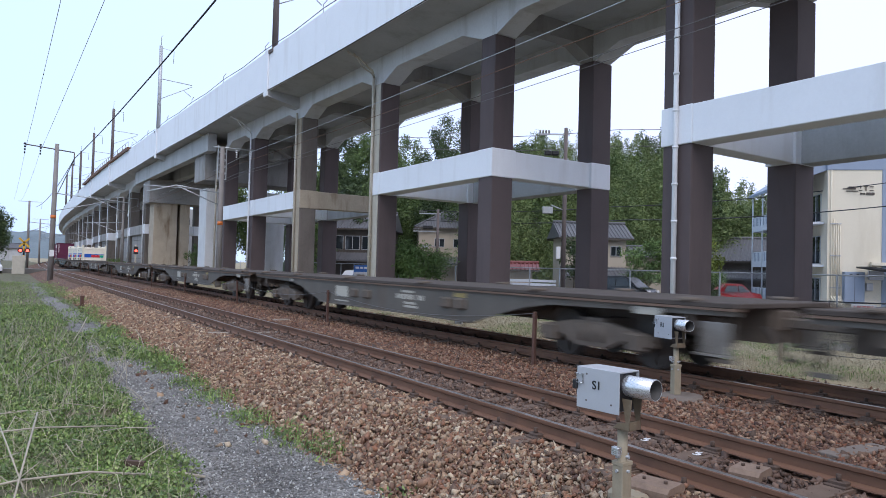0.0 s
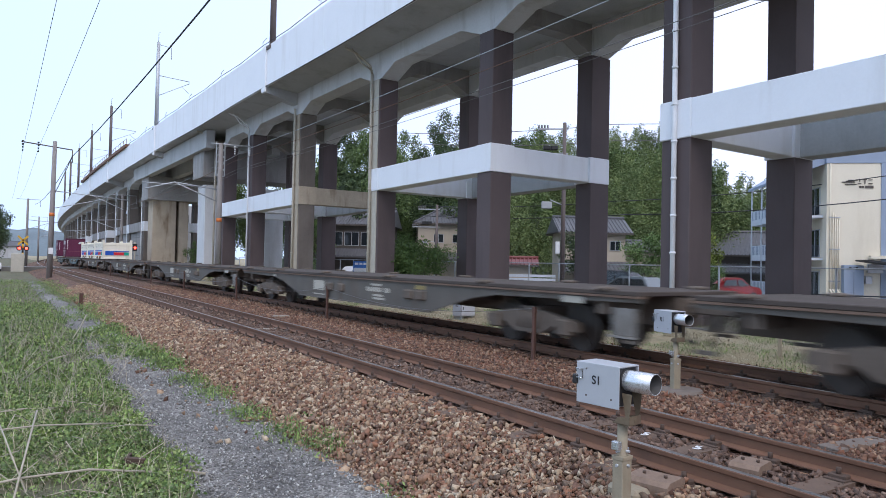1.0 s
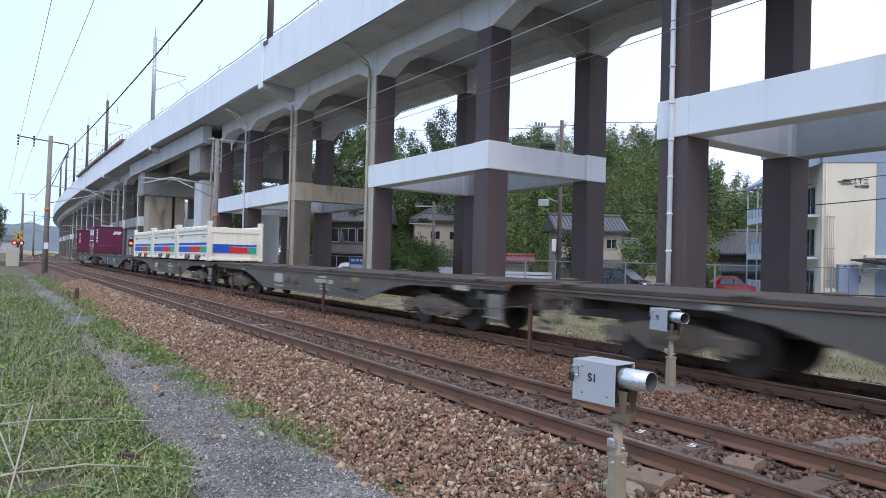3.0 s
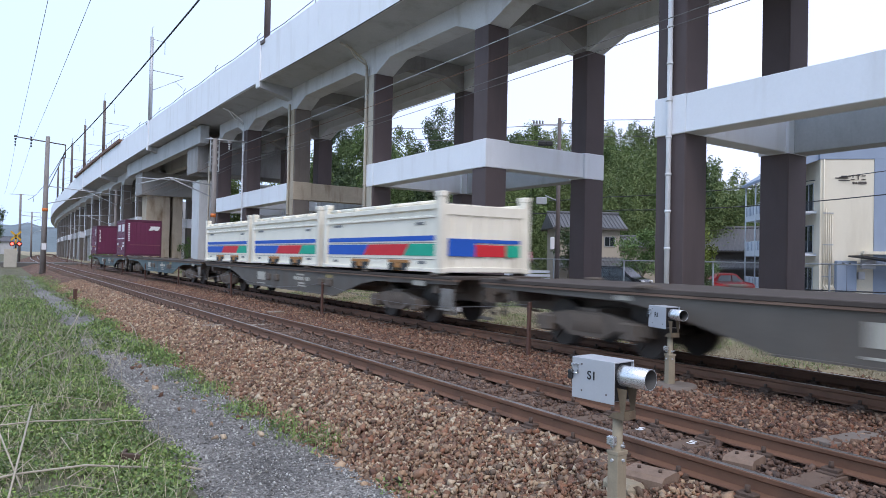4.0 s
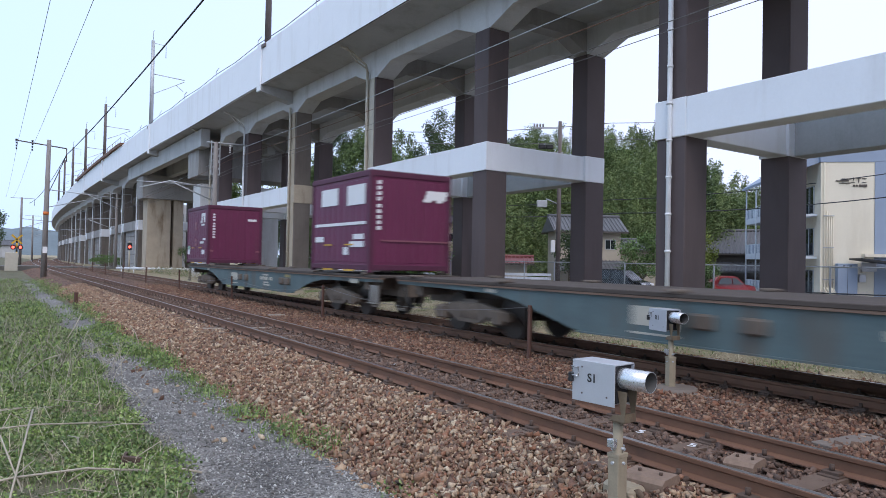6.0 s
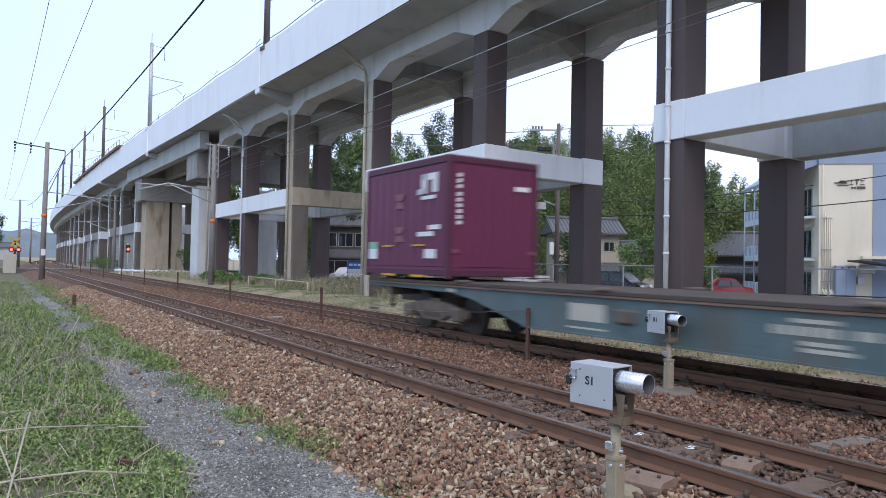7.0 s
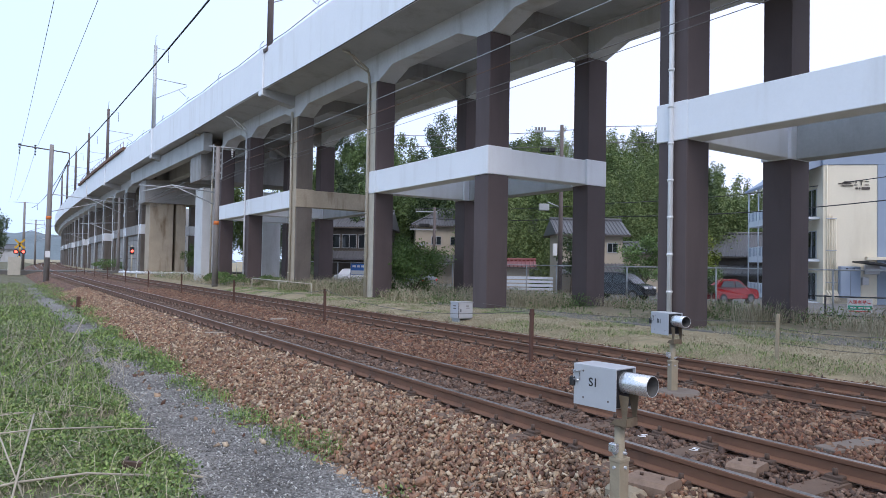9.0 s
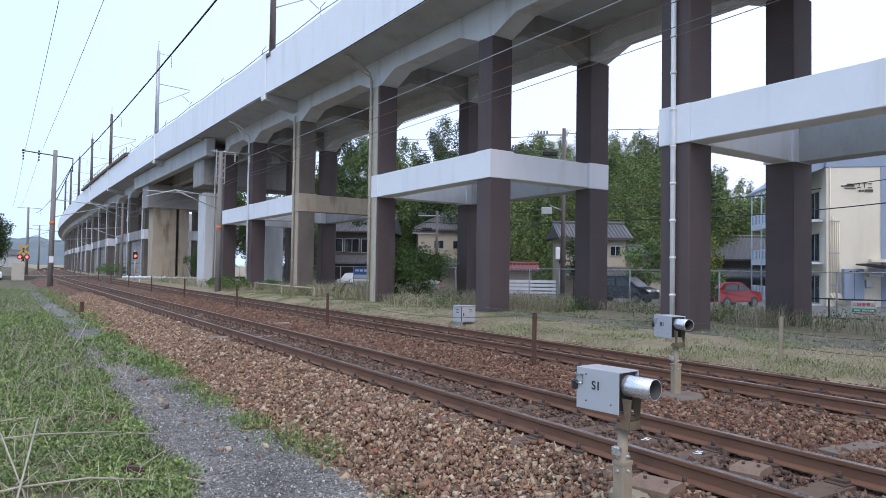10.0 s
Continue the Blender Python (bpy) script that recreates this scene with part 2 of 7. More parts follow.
M["wagon_blue"] = plain("wagon_blue", (0.105, 0.148, 0.152), 0.72, vary=0.35, scale=1.2, fine=20, stain=(0.11, 0.075, 0.05), amount=0.9, relief=0.15)
M["edge_rust"] = plain("edge_rust", (0.21, 0.135, 0.095), 0.8, vary=0.3, scale=1.5, fine=25, stain=(0.09, 0.06, 0.05), amount=0.6)
M["wagon_deck"] = plain("wagon_deck", (0.075, 0.058, 0.048), 0.85, vary=0.25, scale=1.5, fine=20)
M["bogie_dirt"] = plain("bogie_dirt", (0.145, 0.115, 0.092), 0.85, 0.1, vary=0.35, scale=4, fine=30, stain=(0.15, 0.11, 0.08), amount=0.5)
M["wheel_steel"] = plain("wheel_steel", (0.09, 0.075, 0.065), 0.6, 0.5, vary=0.25, scale=5)
M["purple"] = plain("purple", (0.135, 0.018, 0.062), 0.5, vary=0.12, scale=1.0, fine=25, relief=0.06, stain=(0.10, 0.035, 0.055), amount=0.35)
M["purple_dark"] = plain("purple_dark", (0.085, 0.015, 0.042), 0.6, vary=0.15, scale=1.0, fine=25)
M["mark_white"] = plain("mark_white", (0.75, 0.75, 0.76), 0.6, vary=0.06)
M["mark_cream"] = plain("mark_cream", (0.48, 0.45, 0.38), 0.7, vary=0.15, scale=3)
M["mark_dim"] = plain("mark_dim", (0.24, 0.085, 0.11), 0.6, vary=0.1)
M["mark_green"] = plain("mark_green", (0.25, 0.45, 0.33), 0.6, vary=0.1)
M["cream"] = plain("cream", (0.88, 0.83, 0.70), 0.6, vary=0.07, scale=1.2, fine=20, stain=(0.36, 0.31, 0.24), amount=0.4, relief=0.08)
M["band_blue"] = plain("band_blue", (0.012, 0.10, 0.50), 0.7, vary=0.1)
M["band_red"] = plain("band_red", (0.64, 0.022, 0.035), 0.7, vary=0.1)
M["band_green"] = plain("band_green", (0.008, 0.40, 0.26), 0.7, vary=0.1)
M["pocket_brown"] = plain("pocket_brown", (0.42, 0.19, 0.05), 0.6, vary=0.25, scale=4)
M["mark_shade_grey"] = plain("mark_shade_grey", (0.20, 0.20, 0.19), 0.6, vary=0.15)
M["yellow"] = plain("yellow", (0.62, 0.36, 0.03), 0.55, vary=0.15)
M["roof_tile"] = plain("roof_tile", (0.115, 0.115, 0.122), 0.55, vary=0.25, scale=2, fine=12)
M["roof_red"] = plain("roof_red", (0.20, 0.055, 0.052), 0.5, vary=0.15)
M["house_wall"] = plain("house_wall", (0.46, 0.40, 0.32), 0.85, vary=0.1, scale=1, stain=(0.36, 0.32, 0.27), amount=0.4)
M["house_wood"] = plain("house_wood", (0.10, 0.085, 0.075), 0.8, vary=0.25, scale=2)
M["apartment"] = plain("apartment", (0.74, 0.68, 0.55), 0.8, vary=0.05, scale=0.4, fine=8, relief=0.1, stain=(0.5, 0.43, 0.31), amount=0.3)
M["apartment_blue"] = plain("apartment_blue", (0.27, 0.33, 0.43), 0.7, vary=0.08, scale=0.5)
M["apartment_white"] = plain("apartment_white", (0.66, 0.70, 0.76), 0.7, vary=0.08, scale=0.5)
M["glass"] = glassy("glass")
# pale base colour paints the sky's reflection on the windscreens
M["glass_sky_tint"] = glassy("glass_sky_tint", (0.24, 0.28, 0.30), 0.12)
M["rim"] = plain("rim", (0.16, 0.16, 0.17), 0.45, 0.5, vary=0.2, scale=6)
M["car_black"] = glassy("car_black", (0.012, 0.012, 0.016), 0.18)
M["car_silver"] = glassy("car_silver", (0.22, 0.25, 0.27), 0.25)
M["car_red"] = glassy("car_red", (0.23, 0.012, 0.016), 0.22)
M["car_white"] = glassy("car_white", (0.7, 0.7, 0.72), 0.25)
M["rubber"] = plain("rubber", (0.025, 0.025, 0.026), 0.85, vary=0.15)
M["sign_blue"] = plain("sign_blue", (0.05, 0.17, 0.5), 0.5, vary=0.05)
M["sign_red"] = plain("sign_red", (0.6, 0.05, 0.05), 0.5, vary=0.05)
M["light_red"] = glow("light_red", (1.0, 0.06, 0.04), 6.0)
M["light_warm"] = glow("light_warm", (1.0, 0.8, 0.45), 3.0)


# ---- mesh helpers ----
def mesh_ob(name, bm, material, parent=None, label="", smooth=False):
    me = bpy.data.meshes.new(name)
    bm.normal_update()
    bm.to_mesh(me)
    bm.free()
    for m in material if isinstance(material, (list, tuple)) else [material]:
        me.materials.append(m)
    if smooth:
        for f in me.polygons:
            f.use_smooth = True
    ob = new(name, me)
    if parent:
        ob.parent = parent
    return tagged(ob, label)


part = mesh_ob


def empty(name, m=None, **tags):
    e = new(name)
    if m is not None:
        e.matrix_world = m
    return tagged(e, **tags)


def raw(name, verts, faces, material, parent=None, label=""):
    me = bpy.data.meshes.new(name)
    me.from_pydata([tuple(v) for v in verts], [], [tuple(f) for f in faces])
    me.update()
    for m in material if isinstance(material, (list, tuple)) else [material]:
        me.materials.append(m)
    ob = new(name, me)
    if parent:
        ob.parent = parent
    return tagged(ob, label)


def share(name, ob, parent, m):
    """Another object on ob's mesh."""
    o = new(name, ob.data)
    o.parent = parent
    o.matrix_local = m
    return o


def box(bm, x0, x1, y0, y1, z0, z1, bevel=0.0, m=None, mi=0):
    r = bmesh.ops.create_cube(bm, size=1.0)
    vs = r["verts"]
    for v in vs:
        v.co = Vector((x0 + (v.co.x + 0.5) * (x1 - x0), y0 + (v.co.y + 0.5) * (y1 - y0), z0 + (v.co.z + 0.5) * (z1 - z0)))
    fs = {f for v in vs for f in v.link_faces}
    if bevel:
        es = {e for v in vs for e in v.link_edges}
        out = bmesh.ops.bevel(bm, geom=list(es), offset=bevel, segments=1, affect="EDGES")
        fs = set(out["faces"]) | {f for f in fs if f.is_valid}
        vs = list({v for f in fs for v in f.verts})
    for f in fs:
        f.material_index = mi
    if m is not None:
        bmesh.ops.transform(bm, matrix=m, verts=vs)
    return vs


def tube(bm, a, b, r0, r1=None, n=8, mi=0):
    a, b = Vector(a), Vector(b)
    r1 = r0 if r1 is None else r1
    q = (b - a).to_track_quat("Z", "Y").to_matrix()
    rings = []
    for p, r in ((a, r0), (b, r1)):
        rings.append([bm.verts.new(p + q @ Vector((r * math.cos(2 * math.pi * i / n), r * math.sin(2 * math.pi * i / n), 0))) for i in range(n)])
    for i in range(n):
        f = bm.faces.new((rings[0][i], rings[0][(i + 1) % n], rings[1][(i + 1) % n], rings[1][i]))
        f.smooth, f.material_index = n > 5, mi
    for ring in (rings[0][::-1], rings[1]):
        bm.faces.new(ring).material_index = mi


def chain(bm, pts, r, n=6, mi=0):
    """One bent tube through all the points."""
    P = [Vector(p) for p in pts]
    rings = []
    for i, p in enumerate(P):
        d = (P[min(i + 1, len(P) - 1)] - P[max(i - 1, 0)])
        q = (d if d.length > 1e-6 else Vector((0, 0, 1))).to_track_quat("Z", "Y").to_matrix()
        rings.append([bm.verts.new(p + q @ Vector((r * math.cos(2 * math.pi * k / n), r * math.sin(2 * math.pi * k / n), 0))) for k in range(n)])
    for a, b in zip(rings, rings[1:]):
        for k in range(n):
            f = bm.faces.new((a[k], a[(k + 1) % n], b[(k + 1) % n], b[k]))
            f.smooth, f.material_index = n > 4, mi
    for ring in (rings[0][::-1], rings[-1]):
        bm.faces.new(ring).material_index = mi


def prism(bm, outline, y0, y1, mi=0):
    """Outline in x, z drawn along y."""
    a = [bm.verts.new((x, y0, z)) for x, z in outline]
    b = [bm.verts.new((x, y1, z)) for x, z in outline]
    n = len(outline)
    for i in range(n):
        bm.faces.new((a[i], a[(i + 1) % n], b[(i + 1) % n], b[i])).material_index = mi
    bm.faces.new(a[::-1]).material_index = mi
    bm.faces.new(b).material_index = mi
    bmesh.ops.recalc_face_normals(bm, faces=bm.faces)


def slab(bm, outline, x0, x1, mi=0):
    """Outline in y, z drawn along x."""
    a = [bm.verts.new((x0, y, z)) for y, z in outline]
    b = [bm.verts.new((x1, y, z)) for y, z in outline]
    n = len(outline)
    for i in range(n):
        bm.faces.new((a[i], a[(i + 1) % n], b[(i + 1) % n], b[i])).material_index = mi
    bm.faces.new(a[::-1]).material_index = mi
    bm.faces.new(b).material_index = mi
    bmesh.ops.recalc_face_normals(bm, faces=bm.faces)


def bend(y):
    """Sideways shift of the line where it curves far off."""
    return 0.5 * 0.00055 * max(0.0, y - 72.0) ** 2


# ---- ground ----
def profile(x, y):
    """Height of the natural ground."""
    if x < 1.2:
        h = -0.50 + 0.02 * min(1.2 - x, 6)
    elif x < 3.2:
        h = -0.56
    elif x < 10.4:
        h = -0.56
    elif x < 13.0:
        h = -0.56 + (x - 10.4) / 2.6 * 0.36
    elif x < 26.0:
        h = -0.20
    else:
        h = -0.20 - 0.47 * min(1, (x - 26) / 2)
    return h


def span(a, b, step):
    n = max(1, round((b - a) / step))
    return [a + (b - a) * i / n for i in range(n)]


gx = [-2500, -800, -300, -100, -40, -15] + span(-8, 14, 0.25) + span(14, 40, 1) + [40, 60, 100, 200, 500, 1200, 2500]
gy = [-2500, -800, -200, -60, -20] + span(-8, 40, 0.5) + span(40, 110, 3) + [110, 150, 220, 400, 800, 1500, 2800]
verts, faces = [], []
for j, y in enumerate(gy):
    for i, x in enumerate(gx):
        lump = noise.noise(Vector((x * 0.9, y * 0.9, 0))) * 0.03 + noise.noise(Vector((x * 4, y * 4, 3))) * 0.012 if -9 < x < 14 and -9 < y < 60 and not 1.2 < x < 10.4 else 0
        verts.append((x, y, profile(x, y) + lump))
for j in range(len(gy) - 1):
    for i in range(len(gx) - 1):
        a = j * len(gx) + i
        faces.append((a, a + 1, a + 1 + len(gx), a + len(gx)))
ground = raw("ground", verts, faces, [M["grass_ground"], M["dry_ground"]])
ground.data.polygons.foreach_set("material_index", [1 if verts[f[0]][0] > 10 else 0 for f in faces])
tagged(ground, "grassy trackside ground with dry patches", "ground", kind="structure")


def strip(name, edges, y0, y1, step, material, z, label, cat, wob=0.06):
    """Flat band with uneven edges; edges(y) gives its two sides."""
    vs, fs = [], []
    n = int((y1 - y0) / step)
    for j in range(n + 1):
        y = y0 + (y1 - y0) * j / n
        a, b = edges(y)
        a += wob * noise.noise(Vector((y * 1.3, 1, 0))) * 2
        b += wob * noise.noise(Vector((y * 1.1, 7, 0))) * 2
        for i in range(7):
            u = i / 6
            x = a + (b - a) * u
            vs.append((x + bend(y), y, z(x, y) - (0.07 if i in (0, 6) else 0) + 0.012 * noise.noise(Vector((x * 3, y * 3, 0)))))
    for j in range(n):
        for i in range(6):
            k = j * 7 + i
            fs.append((k, k + 1, k + 8, k + 7))
    return tagged(raw(name, vs, fs, material), label, cat, kind="structure")


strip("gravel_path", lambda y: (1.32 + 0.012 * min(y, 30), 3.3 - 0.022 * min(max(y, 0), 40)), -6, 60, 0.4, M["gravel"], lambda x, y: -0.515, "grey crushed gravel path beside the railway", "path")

# ---- railway ----
NEAR, FAR = 5.134, 9.113


def ballast_z(x):
    """Top of the ballast bed across the line."""
    if x < 4.0:
        return -0.55 + (x - 2.85) / 1.15 * 0.33 if x > 2.85 else -0.55
    if x > 10.4:
        return -0.22 - (x - 10.4) / 0.9 * 0.28
    if min(abs(x - NEAR), abs(x - FAR)) < 0.95:
        return -0.195
    mid = abs(x - (NEAR + FAR) / 2)
    return -0.22 + (0.02 if mid < 0.7 else 0.0)


bx = [2.6, 2.85, 3.2, 3.6, 4.0, 4.3, 4.7, 5.13, 5.6, 5.9, 6.3, 6.8, 7.1, 7.4, 7.9, 8.3, 8.7, 9.1, 9.6, 10.0, 10.4, 10.8, 11.2, 11.5]
by = span(-8, 40, 0.5) + span(40, 110, 4) + [110, 130, 150, 180, 220, 260, 300]
verts = [(x + bend(y), y, (ballast_z(x) if bx[0] < x < bx[-1] else -0.62) + 0.02 * noise.noise(Vector((x * 2, y * 2, 5)))) for y in by for x in bx]
faces = [(j * len(bx) + i, j * len(bx) + i + 1, (j + 1) * len(bx) + i + 1, (j + 1) * len(bx) + i) for j in range(len(by) - 1) for i in range(len(bx) - 1)]
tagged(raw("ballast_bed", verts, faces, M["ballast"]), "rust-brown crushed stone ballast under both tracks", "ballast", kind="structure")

RAIL = [(-0.065, -0.153), (0.065, -0.153), (0.062, -0.142), (0.012, -0.122), (0.009, -0.05), (0.03, -0.036), (0.0325, -0.006), (0.027, 0.0), (-0.027, 0.0), (-0.0325, -0.006), (-0.03, -0.036), (-0.009, -0.05), (-0.012, -0.122), (-0.062, -0.142)]


def rail(x0, parent):
    ys = [-60, 0, 40, 72] + span(80, 300, 8) + [300]
    vs = [(x0 + px + bend(y), y, pz) for y in ys for px, pz in RAIL]
    n = len(RAIL)
    fs = [(j * n + i, j * n + (i + 1) % n, (j + 1) * n + (i + 1) % n, (j + 1) * n + i) for j in range(len(ys) - 1) for i in range(n)]
    ob = raw("rail", vs, fs, [M["rail_rust"], M["rail_top"]], parent)
    ob.data.polygons.foreach_set("material_index", [1 if f % n in (7,) else 0 for f in range(len(fs))])
    return ob


bm = bmesh.new()
prism(bm, [(-1.02, -0.30), (1.02, -0.30), (1.02, -0.185), (0.99, -0.168), (-0.99, -0.168), (-1.02, -0.185)], -0.11, 0.11)
sleeper_src = bm
bm = bmesh.new()
box(bm, -0.17, 0.17, -0.085, 0.085, -0.170, -0.154, 0.004)
box(bm, -0.13, -0.045, -0.07, 0.07, -0.165, -0.125, 0.008)
box(bm, 0.045, 0.13, -0.07, 0.07, -0.165, -0.125, 0.008)
tube(bm, (0.095, 0, -0.13), (0.095, 0, -0.075), 0.02, n=6)
tube(bm, (-0.095, 0, -0.13), (-0.095, 0, -0.075), 0.02, n=6)
clip_src = bm
first_sleeper = first_clip = None
for cx, nm in ((NEAR, "track_near"), (FAR, "track_far")):
    track = empty(nm, label="narrow-gauge railway track with rusty steel rails on sleepers", category="railway track", kind="structure")
    for side in (-0.565, 0.565):
        rail(cx + side, track)
    for k in range(126):
        y = -2.99 + 0.585 * k
        m = pose(cx + bend(y), y + 0.02 * math.sin(k * 7.1), 0.01 * math.sin(k * 3.3) - 0.005, 0, 0, 0.8 * math.sin(k * 5.7))
        if first_sleeper is None:
            first_sleeper = part("sleeper", sleeper_src, M["sleeper"], track)
            first_sleeper.matrix_local = m
        else:
            share("sleeper", first_sleeper, track, m)
        if y < 45:
            for side in (-0.565, 0.565):
                mc = m @ pose(side, 0, 0)
                if first_clip is None:
                    first_clip = part("rail_fastening", clip_src, M["clip_rust"], track)
                    first_clip.matrix_local = mc
                else:
                    share("rail_fastening", first_clip, track, mc)

# ---- viaduct ----
TURN = 1.83
VIA = pose(0, 0, 0, 0, 0, TURN)
VN, VT = Vector((math.cos(radians(TURN)), math.sin(radians(TURN)), 0)), Vector((-math.sin(radians(TURN)), math.cos(radians(TURN)), 0))


def grade(s):
    return -0.0100 * (min(max(s, -60), 150) - 40)


def vbend(s):
    return 0.5 * 0.00055 * max(0.0, s - 68.0) ** 2


viaduct = empty("viaduct", VIA, label="concrete railway viaduct on brown-painted columns with white beams", category="viaduct", kind="structure")


def along(name, outline, s0, s1, step, material, label=""):
    """Cross-section (n, z) drawn along the viaduct's curve."""
    n = max(1, round((s1 - s0) / step))
    ss = [s0 + (s1 - s0) * i / n for i in range(n + 1)]
    k = len(outline)
    vs = [(o[0] + vbend(s), s, o[1] + grade(s)) for s in ss for o in outline]
    fs = [(j * k + i, (j + 1) * k + i, (j + 1) * k + (i + 1) % k, j * k + (i + 1) % k) for j in range(n) for i in range(k)]
    fs += [tuple(range(k)), tuple(range(n * k, n * k + k))[::-1]]
    return raw(name, vs, fs, material, viaduct, label)


along("deck_slab", [(14.62, 11.86), (16.4, 11.70), (23.2, 11.70), (25.0, 11.86), (25.0, 12.25), (14.62, 12.25)], -45, 330, 6, M["grey_concrete"])
joints = [-45, -20, 2, 23.9, 32.0, 40.35, 62.0, 76.0] + [85 + 9 * i for i in range(28)]
for a, b in zip(joints, joints[1:]):
    along("parapet", [(14.54, 11.80), (14.60, 11.80), (14.72, 12.2), (14.76, 14.25), (14.54, 14.25)], a + 0.012, b - 0.012, 6, M["white_concrete"])
    along("far_parapet", [(24.95, 11.80), (25.1, 11.80), (25.1, 14.0), (24.9, 14.0), (24.9, 12.2)], a + 0.012, b - 0.012, 6, M["white_concrete"])

COLS = [-6.0, 2.9, 11.85, 20.72, 29.55, 39.3, 47.8, 54.3]
FAR_COLS = [84 + 9.2 * i for i in range(22)]
CAP, MIDT, MIDB = 10.36, 5.93, 4.83


def pillar(n0, n1, s, z1, material, name="column", deep=0.87):
    bm = bmesh.new()
    off = vbend(s)
    box(bm, n0 + off, n1 + off, s, s + deep, -0.6, z1 + grade(s), 0.03)
    return part(name, bm, material, viaduct)


def lengthwise(n0, n1, s0, s1, z0, z1, material, name="tie_beam"):
    bm = bmesh.new()
    vs = box(bm, n0, n1, s0, s1, z0, z1, 0.02)
    for v in vs:
        v.co.z += grade(v.co.y)
        v.co.x += vbend(v.co.y)
    return part(name, bm, material, viaduct)


def haunched(n0, n1, s0, s1, deep):
    """Upper longitudinal beam with haunches at its columns."""
    lo, mid, top, h = CAP, 10.88, 11.72, 1.35
    pts = [(s0, lo), (s0 + deep, lo), (s0 + deep + h, mid), (s1 - h, mid), (s1 - 0.05, lo), (s1, lo), (s1, top), (s0, top)]
    bm = bmesh.new()
    slab(bm, [(s, z + grade(s)) for s, z in pts], n0 + vbend(s0), n1 + vbend(s0))
    return part("main_beam", bm, M["beam_concrete"], viaduct)


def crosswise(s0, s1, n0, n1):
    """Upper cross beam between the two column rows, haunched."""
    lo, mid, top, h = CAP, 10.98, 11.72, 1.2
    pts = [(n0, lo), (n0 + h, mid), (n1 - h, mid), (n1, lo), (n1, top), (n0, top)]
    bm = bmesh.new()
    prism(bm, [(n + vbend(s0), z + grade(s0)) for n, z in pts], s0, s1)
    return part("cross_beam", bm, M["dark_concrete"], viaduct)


allcols = COLS + FAR_COLS
for i, s in enumerate(allcols):
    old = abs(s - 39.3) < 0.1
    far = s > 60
    # far columns: shade under the deck put into a deeper grey-brown
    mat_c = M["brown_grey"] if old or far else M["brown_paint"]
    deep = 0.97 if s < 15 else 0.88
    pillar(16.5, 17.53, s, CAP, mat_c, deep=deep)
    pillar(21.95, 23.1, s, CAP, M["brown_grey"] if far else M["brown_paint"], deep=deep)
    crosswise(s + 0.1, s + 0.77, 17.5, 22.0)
    if i + 1 < len(allcols) and not (50 < s < 60):
        for n0 in (16.53, 22.0):
            haunched(n0, n0 + 0.95, s + 0.004, allcols[i + 1] - 0.004, 0.85)
    # tie beams across
    mt = M["stained_concrete"] if old else M["white_concrete"]
    g = vbend(s)
    lengthwise(17.3, 22.1, s + 0.06, s + 0.75, MIDB + 0.03, MIDT - 0.03, mt, "cross_tie")
    for n0 in (16.44, 21.88):
        lengthwise(n0, n0 + 1.2, s - 0.04, s + deep + 0.03, MIDB, MIDT, mt, "tie_collar")
for a, b in ((-6.0, 2.9), (2.9, 11.85), (20.72, 29.55), (39.3, 47.8), (47.8, 54.3)):
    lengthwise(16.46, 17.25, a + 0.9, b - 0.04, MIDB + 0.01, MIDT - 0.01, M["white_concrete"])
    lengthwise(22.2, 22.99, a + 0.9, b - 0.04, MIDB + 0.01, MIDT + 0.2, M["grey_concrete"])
for i, (a, b) in enumerate(zip(FAR_COLS, FAR_COLS[1:])):
    if i % 3 != 2:
        lengthwise(16.46, 17.25, a + 0.95, b - 0.05, MIDB + 0.01, MIDT - 0.01, M["dark_concrete"])
        # concrete block wall closing the bay
        bm = bmesh.new()
        for c in range(10):
            vs = box(bm, 16.75, 17.1 - 0.02 * (c % 2), a + 0.92, b - 0.02, -0.6 + 0.54 * c, -0.09 + 0.54 * c, 0.015)
            for v in vs:
                v.co.x += vbend(v.co.y)
        part("block_wall", bm, M["dark_concrete"], viaduct)
# road bridge with its piers
lengthwise(15.9, 17.3, 57.2, 59.3, -0.6, 7.6, M["beam_concrete"], "pier")
lengthwise(21.0, 22.6, 57.2, 59.3, -0.6, 7.6, M["beam_concrete"], "pier")
lengthwise(15.6, 24.0, 56.9, 60.0, 8.2, 10.9, M["dark_concrete"], "pier_cap")
lengthwise(16.2, 18.6, 78.0, 80.2, -0.6, 8.0, M["stained_concrete"], "pier")
lengthwise(18.9, 19.9, 78.0, 80.2, -0.6, 8.0, M["stained_concrete"], "pier")
lengthwise(15.6, 24.0, 77.6, 80.6, 7.9, 10.4, M["dark_concrete"], "pier_cap")
for n0 in (15.3, 18.0, 20.7, 23.4):
    lengthwise(n0, n0 + 0.7, 55.2, 84.2, 10.3, 11.72, M["grey_concrete"], "girder")

# ---- train ----
def train_y(t):
    """Front of the last container along the line."""
    u = t - 5.5
    return 40.4 - 18.85 * u - (0.13 * u * u if u > 0 else 0.3 * (1 - math.exp(u)))


